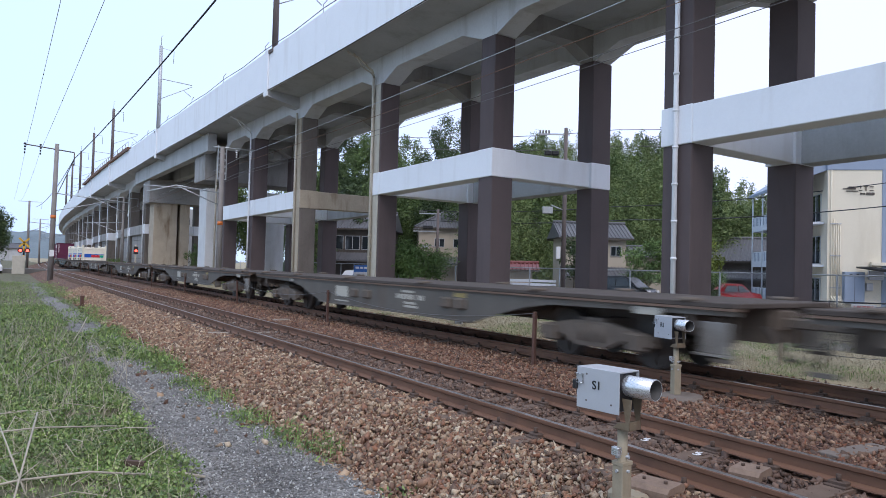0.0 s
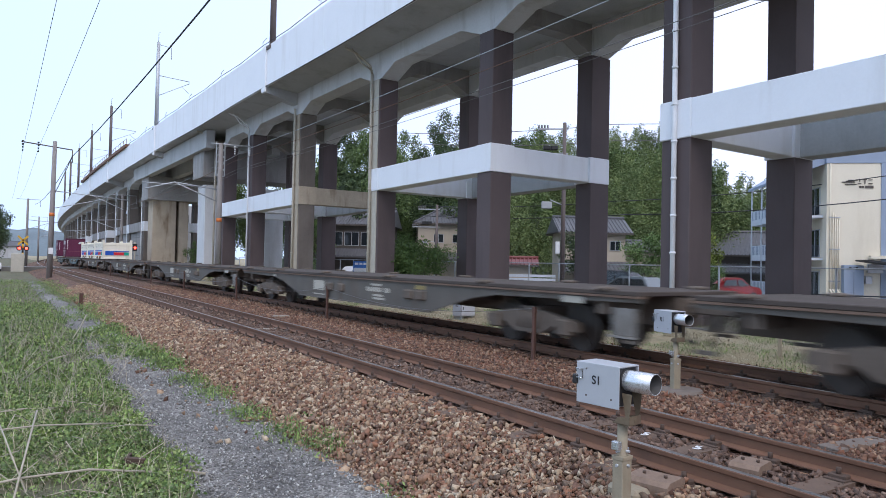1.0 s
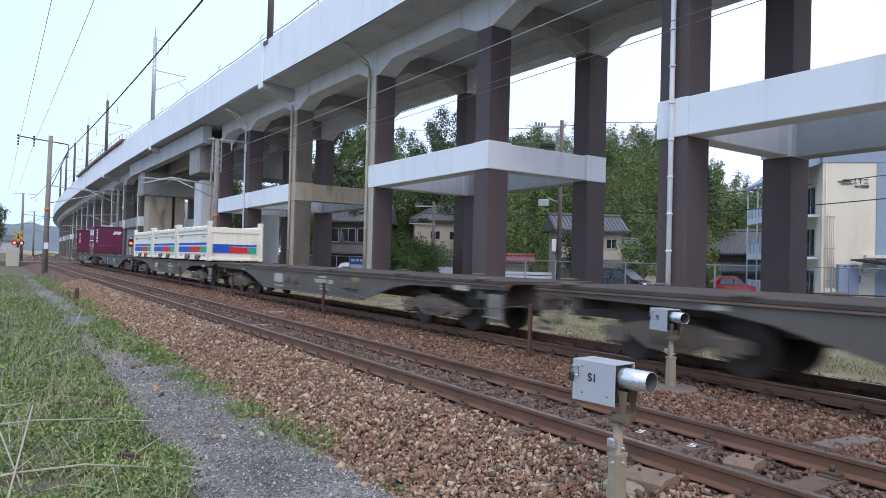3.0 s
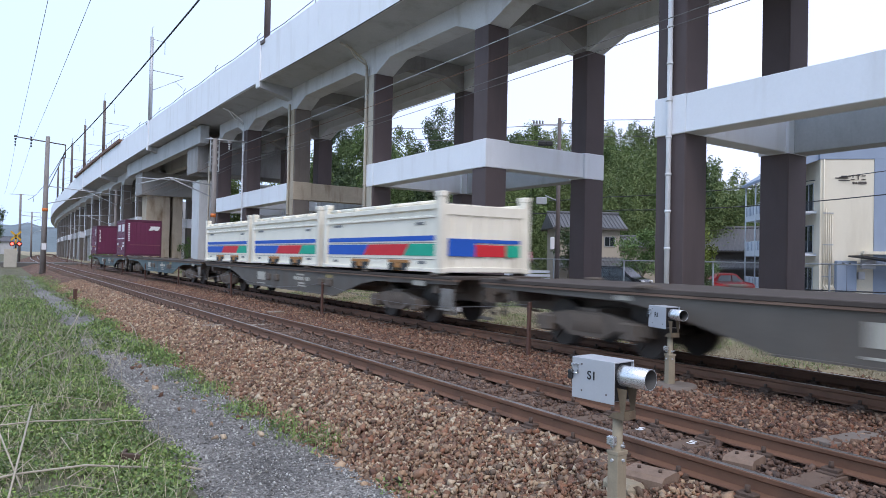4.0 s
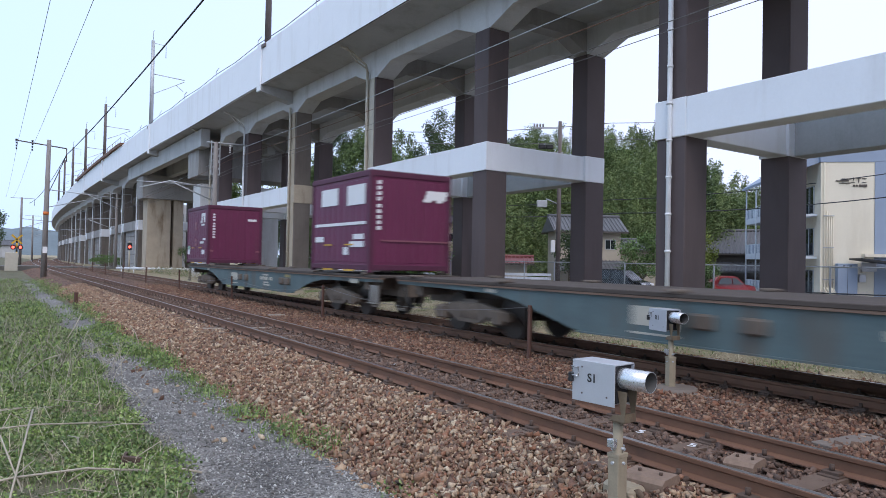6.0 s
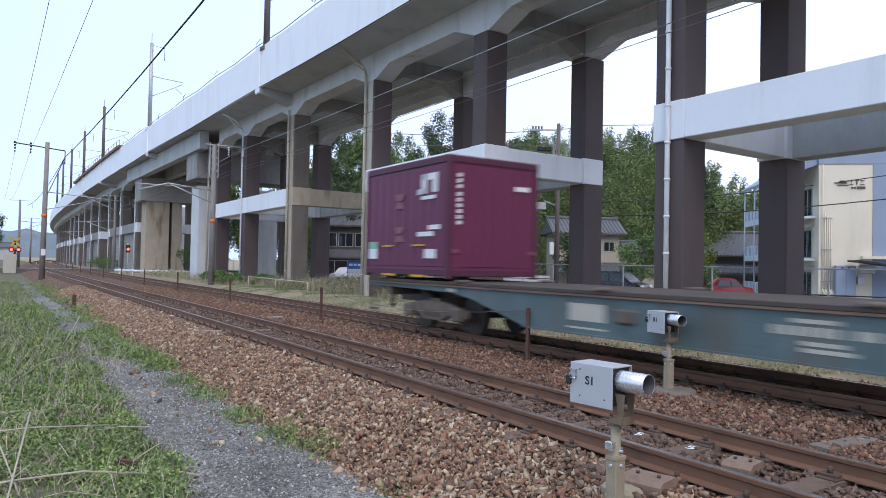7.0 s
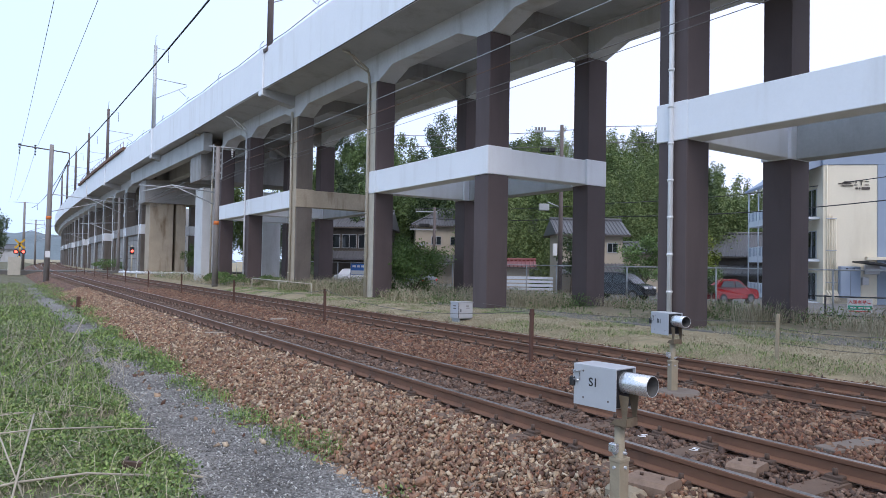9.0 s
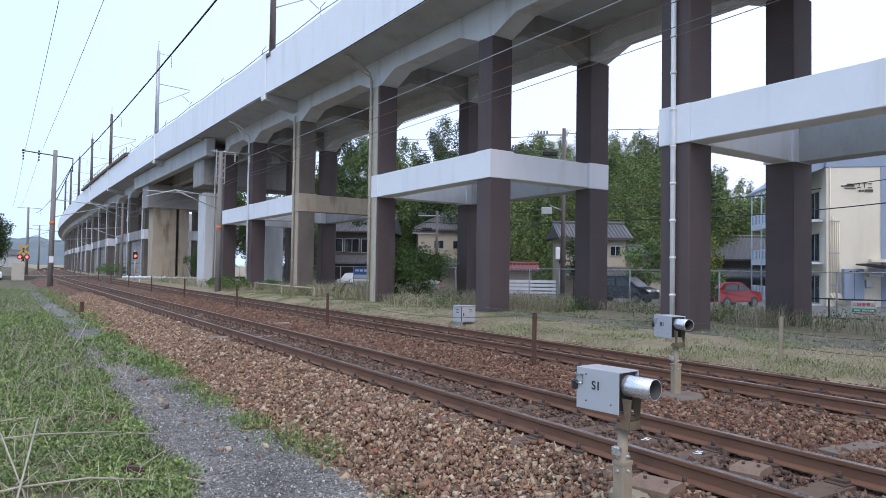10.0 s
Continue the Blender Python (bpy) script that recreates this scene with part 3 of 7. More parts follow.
def wagon(colour, look_name):
    e = empty("flat_wagon", label=f"{look_name} container flat wagon with deep side sills and bogies", category="rail wagon", group="wagons of the freight train")
    bm = bmesh.new()
    box(bm, -1.2, 1.2, -9.75, 9.75, 1.03, 1.10, 0.01)
    part("deck", bm, M["wagon_deck"], e)
    for sx in (-1, 1):
        bm = bmesh.new()
        pts = [(-9.75, 1.03), (-9.75, 0.93), (-6.2, 0.88), (-5.45, 0.78), (-3.9, 0.40), (3.9, 0.40), (5.45, 0.78), (6.2, 0.88), (9.75, 0.93), (9.75, 1.03)]
        x = 1.13 * sx
        slab(bm, pts, x - 0.02, x + 0.02)
        slab(bm, [(-3.85, 0.40), (-3.85, 0.375), (3.85, 0.375), (3.85, 0.40)], x - 0.07, x + 0.07)
        part("side_sill", bm, colour, e)
        bm = bmesh.new()
        slab(bm, [(-9.75, 1.035), (-9.75, 0.995), (9.75, 0.995), (9.75, 1.035)], x - 0.06, x + 0.09)
        part("deck_edge", bm, M["edge_rust"], e, "rust-brown deck edge")
    bm = bmesh.new()
    box(bm, -0.3, 0.3, -9.7, 9.7, 0.55, 1.02)
    for y in (-8.9, -5.2, -2, 2, 5.2, 8.9):
        box(bm, -1.1, 1.1, y - 0.1, y + 0.1, 0.72, 1.02)
    part("centre_sill", bm, M["bogie_dirt"], e)
    for sy in (-1, 1):
        for sx in (-1, 1):
            bm = bmesh.new()
            box(bm, sx * 1.16 - 0.04, sx * 1.16 + 0.04, sy * 9.55 - 0.16, sy * 9.55 + 0.16, 0.32, 0.37)
            for dy in (-0.15, 0.15):
                tube(bm, (sx * 1.16, sy * 9.55 + dy, 0.34), (sx * 1.12, sy * 9.55 + dy * 0.8, 0.9), 0.016, n=5)
            part("footstep", bm, M["wagon_grey"], e)
            if sy < 0:
                bm = bmesh.new()
                box(bm, sx * 1.13 - 0.015, sx * 1.13 + 0.015, -9.62, -9.18, 0.42, 0.84, 0.01)
                box(bm, sx * 1.15 - 0.06, sx * 1.15 + 0.06, -9.65, -9.15, 0.39, 0.42)
                part("end_plate", bm, M["end_plate"], e)
        bm = bmesh.new()
        box(bm, -0.14, 0.14, sy * 9.72 - 0.05, sy * 9.72 + 0.05, 0.72, 1.0, 0.02)
        box(bm, -0.08, 0.08, min(sy * 9.7, sy * 10.19), max(sy * 9.7, sy * 10.19), 0.76, 0.9, 0.02)
        part("coupler", bm, M["bogie_dirt"], e)
        bm = bmesh.new()
        chain(bm, [(-0.45, sy * 9.72, 0.78), (-0.47, sy * 9.86, 0.62), (-0.44, sy * 9.98, 0.40), (-0.36, sy * 10.05, 0.34), (-0.26, sy * 10.08, 0.42)], 0.028, 8)
        part("brake_hose", bm, M["rubber"], e)
        bogie_y = 7.05 * sy
        bm = bmesh.new()
        for sx in (-1, 1):
            slab(bm, [(bogie_y + a, b) for a, b in ((-1.25, 0.36), (-1.25, 0.52), (-0.75, 0.6), (-0.4, 0.66), (0.4, 0.66), (0.75, 0.6), (1.25, 0.52), (1.25, 0.36), (0.7, 0.42), (0.35, 0.26), (-0.35, 0.26), (-0.7, 0.42))], sx * 0.98 - 0.07, sx * 0.98 + 0.07)
            for dy in (-0.95, 0.95):
                box(bm, sx * 1.0 - 0.12, sx * 1.0 + 0.12, bogie_y + dy - 0.17, bogie_y + dy + 0.17, 0.28, 0.56, 0.03)
            for dy in (-0.22, 0, 0.22):
                tube(bm, (sx * 1.0, bogie_y + dy, 0.34), (sx * 1.0, bogie_y + dy, 0.62), 0.08, n=8)
        box(bm, -1.0, 1.0, bogie_y - 0.22, bogie_y + 0.22, 0.45, 0.72)
        bogie = part("bogie", bm, M["bogie_dirt"], e)
        for dy in (-0.95, 0.95):
            bm = bmesh.new()
            for sx in (-1, 1):
                tube(bm, (sx * 0.52, 0, 0), (sx * 0.64, 0, 0), 0.405, n=24)
                tube(bm, (sx * 0.49, 0, 0), (sx * 0.52, 0, 0), 0.43, n=24)
                box(bm, sx * 0.58 - 0.08, sx * 0.58 + 0.08, -0.06, 0.06, -0.33, 0.33)
            tube(bm, (-0.9, 0, 0), (0.9, 0, 0), 0.075, n=8)
            wh = part("wheelset", bm, M["wheel_steel"], bogie)
            wh.location = (0, bogie_y + dy, 0.405)
    for sx in (-1, 1):
        marks = [(2.33, 0.60, 0.88, 0.78), (2.33, 0.47, 0.50, 0.85), (-1.3, 0.86, 0.91, 0.55), (-1.45, 0.52, 0.57, 0.6), (-1.4, 0.60, 0.65, 0.5), (-8.3, 0.86, 0.97, 0.5), (6.2, 0.9, 0.97, 0.3)]
        marks += [(-1.95 + 0.14 * i, 0.71, 0.82, 0.10) for i in range(9) if i != 2]
        for (y, z0, z1, w), key in [(q, "mark_cream") for q in marks] + [((-3.45, 0.86, 0.95, 0.42), "mark_yellow")]:
            bm = bmesh.new()
            box(bm, sx * 1.153 - 0.004, sx * 1.153 + 0.004, y - w / 2, y + w / 2, z0, z1)
            part("marking", bm, M[key], e)
        for y in (-3.5, -2.95, 0.75, 1.5):
            bm = bmesh.new()
            box(bm, sx * 1.17 - 0.05, sx * 1.17 + 0.05, y - 0.17, y + 0.17, 0.62, 0.84, 0.03)
            part("equipment_box", bm, M["bogie_dirt"], e)
        for y in (-9.0, -5.8, -1.95, 1.95, 5.8, 9.0):
            bm = bmesh.new()
            box(bm, sx * 1.12 - 0.12, sx * 1.12 + 0.12, y - 0.14, y + 0.14, 1.09, 1.15, 0.02)
            part("twist_lock", bm, M["bogie_dirt"], e)
    return e


def bars(parent, mat_key, quads, thick, plane):
    for (a0, a1, z0, z1) in quads:
        bm = bmesh.new()
        c, sign = plane[1], plane[2]
        if plane[0] == "x":
            box(bm, c - thick, c + thick, a0, a1, z0, z1)
        else:
            box(bm, a0, a1, c - thick, c + thick, z0, z1)
        part("marking", bm, M[mat_key], parent)


def purple_container(kind):
    """Twelve-foot container; front end at y = 0."""
    e = empty("freight_container", label="purple twelve-foot steel freight container with white lettering bars", category="container", group="purple containers on the train")
    L, W, z0, z1 = 3.715, 1.225, 1.15, 3.74
    bm = bmesh.new()
    box(bm, -W + 0.03, W - 0.03, 0.03, L - 0.03, z0 + 0.10, z1 - 0.02)
    part("body", bm, M["purple"], e)
    for j in range(9):
        y = 0.2 + (L - 0.4) * (j + 0.5) / 9
        for sx in (-1, 1):
            bm = bmesh.new()
            box(bm, sx * (W - 0.035) - 0.02, sx * (W - 0.035) + 0.02, y - 0.13, y + 0.13, z0 + 0.25, z1 - 0.2, 0.012)
            part("rib", bm, M["purple"], e)
    for j in range(7):
        x = -1.0 + 2.0 * (j + 0.5) / 7
        for yy in (0.035, L - 0.035):
            bm = bmesh.new()
            box(bm, x - 0.1, x + 0.1, yy - 0.02, yy + 0.02, z0 + 0.25, z1 - 0.2, 0.012)
            part("rib", bm, M["purple"], e)
    bm = bmesh.new()
    for sx in (-1, 1):
        for yy in (0.06, L - 0.06):
            box(bm, sx * (W - 0.06) - 0.06, sx * (W - 0.06) + 0.06, yy - 0.06, yy + 0.06, z0, z1, 0.012)
        box(bm, sx * (W - 0.05) - 0.05, sx * (W - 0.05) + 0.05, 0.1, L - 0.1, z1 - 0.14, z1, 0.012)
        box(bm, sx * (W - 0.05) - 0.05, sx * (W - 0.05) + 0.05, 0.1, L - 0.1, z0 + 0.06, z0 + 0.2, 0.012)
    for yy in (0.05, L - 0.05):
        box(bm, -W + 0.1, W - 0.1, yy - 0.05, yy + 0.05, z1 - 0.14, z1, 0.012)
        box(bm, -W + 0.1, W - 0.1, yy - 0.05, yy + 0.05, z0 + 0.06, z0 + 0.2, 0.012)
    part("frame", bm, M["purple_dark"], e)
    bm = bmesh.new()
    box(bm, -W + 0.02, W - 0.02, 0.02, L - 0.02, z1 - 0.01, z1 + 0.02, 0.01)
    part("roof", bm, M["purple_dark"], e)
    for sx in (-1, 1):
        for y in (1.15, 2.5):
            bm = bmesh.new()
            box(bm, sx * (W + 0.004) - 0.012, sx * (W + 0.004) + 0.012, y - 0.3, y + 0.3, z0 + 0.02, z0 + 0.07)
            part("fork_pocket_trim", bm, M["yellow"], e)
            bm = bmesh.new()
            box(bm, sx * (W + 0.012) - 0.012, sx * (W + 0.012) + 0.012, y - 0.25, y + 0.25, z0 + 0.70, z0 + 0.735)
            part("door_bar", bm, M["yellow"], e)
    P = ("x", -W - 0.003, -1)
    if kind == "plain":
        # slanted white mark and lettering bars
        bm = bmesh.new()
        for (a, b, c, d) in ((0.42, 0.62, 3.0, 3.42), (0.62, 0.95, 3.28, 3.42), (0.85, 1.05, 2.98, 3.42), (0.95, 1.2, 2.98, 3.1), (0.5, 1.05, 2.86, 2.94)):
            box(bm, -W - 0.006, -W + 0.0, a, b, c, d)
        part("emblem", bm, M["mark_white"], e)
        bars(e, "mark_white", [(0.3, 0.75, 2.2, 2.3), (0.55, 1.2, 2.06, 2.16), (0.45, 0.9, 1.58, 1.78), (3.08, 3.49, 1.56, 1.86)], 0.004, P)
        bars(e, "mark_green", [(3.08, 3.49, 1.80, 1.97)], 0.006, P)
        # faint hourglass marks
        for zc in (2.88, 2.12):
            bm = bmesh.new()
            for d in (-1, 1):
                slab(bm, [(1.78, zc + 0.17 * d), (2.22, zc + 0.17 * d), (2.1, zc + 0.02 * d), (1.9, zc + 0.02 * d)], -W - 0.012, -W + 0.0)
            part("marking", bm, M["mark_dim"], e)
        bars(e, "mark_white", [(0.55, 0.95, 3.1, 3.2)], 0.004, ("y", -0.003, -1))
        bars(e, "mark_white", [(-1.0, -0.89, z, z + 0.075) for z in (3.3, 3.18, 3.06, 2.9, 2.78, 2.66, 2.54, 2.42, 2.3)], 0.004, ("y", -0.003, -1))
        bars(e, "mark_dim", [(-1.1, -0.95, 1.7, 1.78), (0.95, 1.1, 1.7, 1.78)], 0.004, ("y", -0.003, -1))
    else:
        bars(e, "mark_white", [(0.25, 1.3, 2.9, 3.42), (1.9, 3.0, 2.95, 3.42), (0.2, 3.4, 2.38, 2.46), (0.3, 0.9, 2.0, 2.14), (0.3, 1.1, 1.8, 1.95), (2.8, 3.4, 1.95, 2.1), (1.2, 1.5, 1.6, 1.8)], 0.004, P)
        bm = bmesh.new()
        for a, b, c, d in ((0.45, 1.1, 3.2, 3.32), (0.4, 1.05, 3.08, 3.2), (0.35, 0.6, 3.02, 3.1), (0.75, 0.95, 3.02, 3.1)):
            box(bm, a, b, -0.008, 0.0, c, d)
        part("emblem", bm, M["mark_white"], e)
        bars(e, "mark_white", [(-1.02, -0.9, z, z + 0.09) for z in (3.4, 3.26, 3.12, 2.98, 2.8, 2.66, 2.52, 2.38, 2.24)], 0.004, ("y", -0.003, -1))
        bars(e, "mark_dim", [(-0.9, 1.15, 1.95, 1.99)], 0.01, ("y", -0.006, -1))
    return e


def cream_container():
    """Open-topped twenty-foot bulk container with a rolled cover; front end at y = 0."""
    e = empty("bulk_container", label="cream open-top bulk container with blue red and green bands", category="container", group="cream containers on the train")
    L, W, z0, z1, zp = 6.06, 1.22, 1.15, 2.62, 2.90
    bm = bmesh.new()
    box(bm, -W + 0.04, W - 0.04, 0.06, L - 0.06, z0 + 0.06, z1 - 0.06)
    part("body", bm, M["cream"], e)
    for sx in (-1, 1):
        for yy in (0.11, L - 0.11):
            bm = bmesh.new()
            box(bm, sx * (W - 0.08) - 0.09, sx * (W - 0.08) + 0.09, yy - 0.11, yy + 0.11, z0, zp, 0.015)
            box(bm, sx * (W - 0.08) - 0.10, sx * (W - 0.08) + 0.10, yy - 0.13, yy + 0.13, zp - 0.12, zp, 0.015)
            box(bm, sx * (W - 0.08) - 0.10, sx * (W - 0.08) + 0.10, yy - 0.13, yy + 0.13, z0, z0 + 0.12, 0.015)
            part("corner_post", bm, M["cream"], e)
        for nm, hw, za, zb in (("top_rail", 0.05, z1 - 0.1, z1 + 0.02), ("middle_rail", 0.035, z1 - 0.28, z1 - 0.22), ("bottom_rail", 0.05, z0 + 0.02, z0 + 0.10)):
            bm = bmesh.new()
            box(bm, sx * (W - 0.03) - hw, sx * (W - 0.03) + hw, 0.2, L - 0.2, za, zb, 0.012)
            part(nm, bm, M["cream"], e)
        bm = bmesh.new()
        tube(bm, (sx * (W - 0.12), 0.15, z1 + 0.06), (sx * (W - 0.12), L - 0.15, z1 + 0.08), 0.05, n=8)
        part("cover_roll", bm, M["cream"], e)
        x = sx * (W - 0.036)
        for y0, y1, a, b, key in ((0.25, L - 0.25, 1.85, 1.96, "band_blue"),):
            bm = bmesh.new()
            box(bm, x - 0.006, x + 0.006, y0, y1, a, b)
            part("band", bm, M[key], e)
        zl, zh, sl = 1.52, 1.78, 0.28
        edges = [0.25, 1.48, 3.49, L - 0.25]
        # rear to front: blue, red, green
        for (a, b), key in zip(zip(edges, edges[1:]), ("band_green", "band_red", "band_blue")):
            lo_a, lo_b = a if a < 0.3 else a + sl / 2, b if b > L - 0.3 else b + sl / 2
            hi_a, hi_b = a if a < 0.3 else a - sl / 2, b if b > L - 0.3 else b - sl / 2
            bm = bmesh.new()
            slab(bm, [(lo_a, zl), (lo_b, zl), (hi_b, zh), (hi_a, zh)], x - 0.006, x + 0.006)
            part("band", bm, M[key], e)
        for y in (1.78, 3.76):
            bm = bmesh.new()
            box(bm, sx * W - 0.02, sx * W + 0.02, y - 0.47, y + 0.47, z0 + 0.20, z0 + 0.27, 0.008)
            box(bm, sx * W - 0.02, sx * W + 0.012, y - 0.16, y + 0.16, z0 + 0.02, z0 + 0.20, 0.006)
            fp = part("fork_pocket", bm, M["pocket_brown"], e)
            # black boxes on the face paint the shade inside the fork holes
            for dy in (-0.30, 0.30):
                bm = bmesh.new()
                box(bm, sx * W - 0.03, sx * W + 0.014, y + dy - 0.125, y + dy + 0.125, z0 + 0.03, z0 + 0.195)
                part("opening", bm, M["black_in"], fp)
        # strip under the top rail paints its shadow line; others are thin grey lines
        for za, zb in ((1.80, 1.815), (z1 - 0.235, z1 - 0.215), (z0 + 0.29, z0 + 0.30)):
            bm = bmesh.new()
            box(bm, x - 0.007, x + 0.007, 0.25, L - 0.25, za, zb)
            part("seam", bm, M["mark_shade_grey"], e)
        for y in (0.9, 1.9, 3.0, 4.1, 5.2):
            bm = bmesh.new()
            box(bm, sx * (W - 0.02) - 0.05, sx * (W - 0.02) + 0.05, y - 0.09, y + 0.09, z1 + 0.02, z1 + 0.10, 0.015)
            part("cover_latch", bm, M["cream"], e)
        for y, zz, w in ((5.2, 2.25, 0.5), (0.9, 2.2, 0.35), (5.3, 1.32, 0.25), (0.8, 1.34, 0.3)):
            bm = bmesh.new()
            box(bm, x - 0.007, x + 0.007, y - w / 2, y + w / 2, zz, zz + 0.06)
            part("marking", bm, M["mark_shade_grey"], e)
    # end walls with ribs and bands
    for yy, d in ((0.05, -1), (L - 0.05, 1)):
        bm = bmesh.new()
        box(bm, -W + 0.17, W - 0.17, yy - 0.03, yy + 0.03, z1 - 0.22, z1 + 0.02, 0.015)
        box(bm, -W + 0.17, W - 0.17, yy - 0.03, yy + 0.03, z0 + 0.02, z0 + 0.14, 0.015)
        for j in range(5):
            x = -0.85 + 0.425 * j
            box(bm, x - 0.03, x + 0.03, yy - 0.025, yy + 0.025, z0 + 0.1, z1 - 0.2)
        part("end_frame", bm, M["cream"], e)
        for (a0, b0, c0, d0, key) in ((-1.0, -0.3, 1.52, 1.9, "band_blue"), (-0.3, 0.55, 1.52, 1.78, "band_red"), (0.55, 0.95, 1.52, 1.78, "band_green"), (-0.3, 0.95, 1.82, 1.9, "band_blue")):
            bm = bmesh.new()
            box(bm, a0, b0, yy + d * 0.028 - 0.006, yy + d * 0.028 + 0.006, c0, d0)
            part("band", bm, M[key], e)
    return e


wagon_grey = wagon(M["wagon_grey"], "weathered grey")
wagon_blue = wagon(M["wagon_blue"], "faded blue-grey")
TRAIN = []
for k in range(9):
    off = -6.25 - 20.4 * k
    if k == 0:
        w = wagon_blue
    elif k == 1:
        w = copy_thing(wagon_blue, Matrix.Identity(4))
    elif k == 2:
        w = wagon_grey
    else:
        w = copy_thing(wagon_grey, Matrix.Identity(4))
    TRAIN.append((w, off))
TRAIN.append((purple_container("plain"), 0.0))
TRAIN.append((purple_container("doors"), -15.5))
c0 = cream_container()
TRAIN.append((c0, -56.3))
for k in (1, 2):
    TRAIN.append((copy_thing(c0, Matrix.Identity(4)), -56.3 + 6.42 * k))

# ---- viaduct fittings ----
def vpos(n, s, z):
    """World place from the viaduct's own axes."""
    return VN * n + VT * s + Vector((0, 0, z))


def drainpipe(s, key, n=16.38, top=11.3, r=0.075, bracket=False):
    bm = bmesh.new()
    g = grade(s)
    tube(bm, (n, s, -0.3), (n, s, top + g - 0.6), r, n=10)
    for k in range(9):
        tube(bm, (n, s, 0.8 + 1.05 * k), (n, s, 0.86 + 1.05 * k), r * 1.25, n=10)
    pipe = part("drainpipe", bm, M[key], viaduct)
    if bracket:
        bm = bmesh.new()
        chain(bm, [(n, s, top + g - 0.6), (n - 0.1, s, top + g - 0.25), (n - 0.9, s, top + g + 0.25), (n - 1.5, s, top + g + 0.42)], r * 0.8, 8)
        chain(bm, [(n - 0.05, s - 0.15, top + g - 0.5), (n - 0.7, s - 0.1, top + g - 0.2), (n - 1.2, s - 0.1, top + g + 0.4)], r * 0.5, 6)
        part("pipe_bend", bm, M[key], viaduct)


drainpipe(12.3, "pipe_white", top=11.6)
drainpipe(30.2, "pipe_beige", bracket=True)
drainpipe(39.95, "pipe_beige")
drainpipe(48.3, "pipe_white", r=0.06, bracket=True)
drainpipe(56.3, "pipe_beige", bracket=True)
for s in FAR_COLS[:9]:
    drainpipe(s + 0.3, "pipe_white", n=16.3 + vbend(s), r=0.06)
# pale strips down the face of some columns
for s in (29.55, 39.3):
    bm = bmesh.new()
    box(bm, 16.47, 16.52, s + 0.1, s + 0.86, -0.4, CAP + grade(s) - 0.02)
    part("bare_face", bm, M["pipe_beige"] if s < 35 else M["stained_concrete"], viaduct)
# brackets at the deck joints
for s in (40.3, 70.0, 98.0, 117.0):
    bm = bmesh.new()
    prism(bm, [(14.5 + vbend(s), 11.45 + grade(s)), (16.6 + vbend(s), 11.0 + grade(s)), (16.6 + vbend(s), 11.8 + grade(s)), (14.5 + vbend(s), 11.9 + grade(s))], s - 0.35, s + 0.35)
    part("deck_bracket", bm, M["grey_concrete"], viaduct)
    bm = bmesh.new()
    box(bm, 14.44 + vbend(s), 14.53 + vbend(s), s - 0.3, s + 0.3, 11.5 + grade(s), 14.3 + grade(s), 0.01)
    part("joint_pilaster", bm, M["white_concrete"], viaduct)
# cable and its posts along the parapet
bm = bmesh.new()
pts = [(14.62 + vbend(s), s, 14.42 + grade(s) + 0.12 * (k % 2)) for k, s in enumerate([20 + 4.2 * i for i in range(26)])]
chain(bm, pts, 0.022, 5)
part("parapet_cable", bm, M["wire"], viaduct)
for k, s in enumerate([20 + 4.2 * i for i in range(26)]):
    if k % 2:
        bm = bmesh.new()
        chain(bm, [(14.62 + vbend(s), s, 14.2 + grade(s)), (14.62 + vbend(s), s, 14.75 + grade(s)), (14.62 + vbend(s), s - 0.6, 14.85 + grade(s))], 0.02, 5)
        part("cable_post", bm, M["wire_grey"], viaduct)
bm = bmesh.new()
chain(bm, [(14.5 + vbend(s), s, 11.78 + grade(s) + 0.05 * math.sin(s)) for s in [-20 + 5 * i for i in range(22)]], 0.025, 5)
part("fascia_cable", bm, M["wire"], viaduct)
# maintenance platform on the parapet
bm = bmesh.new()
for i in range(12):
    s = 84 + 3.6 * i
    box(bm, 14.3 + vbend(s), 15.2 + vbend(s), s, s + 3.5, 14.2 + grade(s), 14.5 + grade(s))
part("walkway", bm, M["rail_rust"], viaduct)
bm = bmesh.new()
for i in range(24):
    s = 84 + 1.8 * i
    tube(bm, (14.4 + vbend(s), s, 14.4 + grade(s)), (14.4 + vbend(s), s, 15.1 + grade(s)), 0.025, n=4)
chain(bm, [(14.4 + vbend(84 + 3.6 * i), 84 + 3.6 * i, 15.1 + grade(84 + 3.6 * i)) for i in range(12)], 0.025, 4)
part("walkway_railing", bm, M["rail_rust"], viaduct)


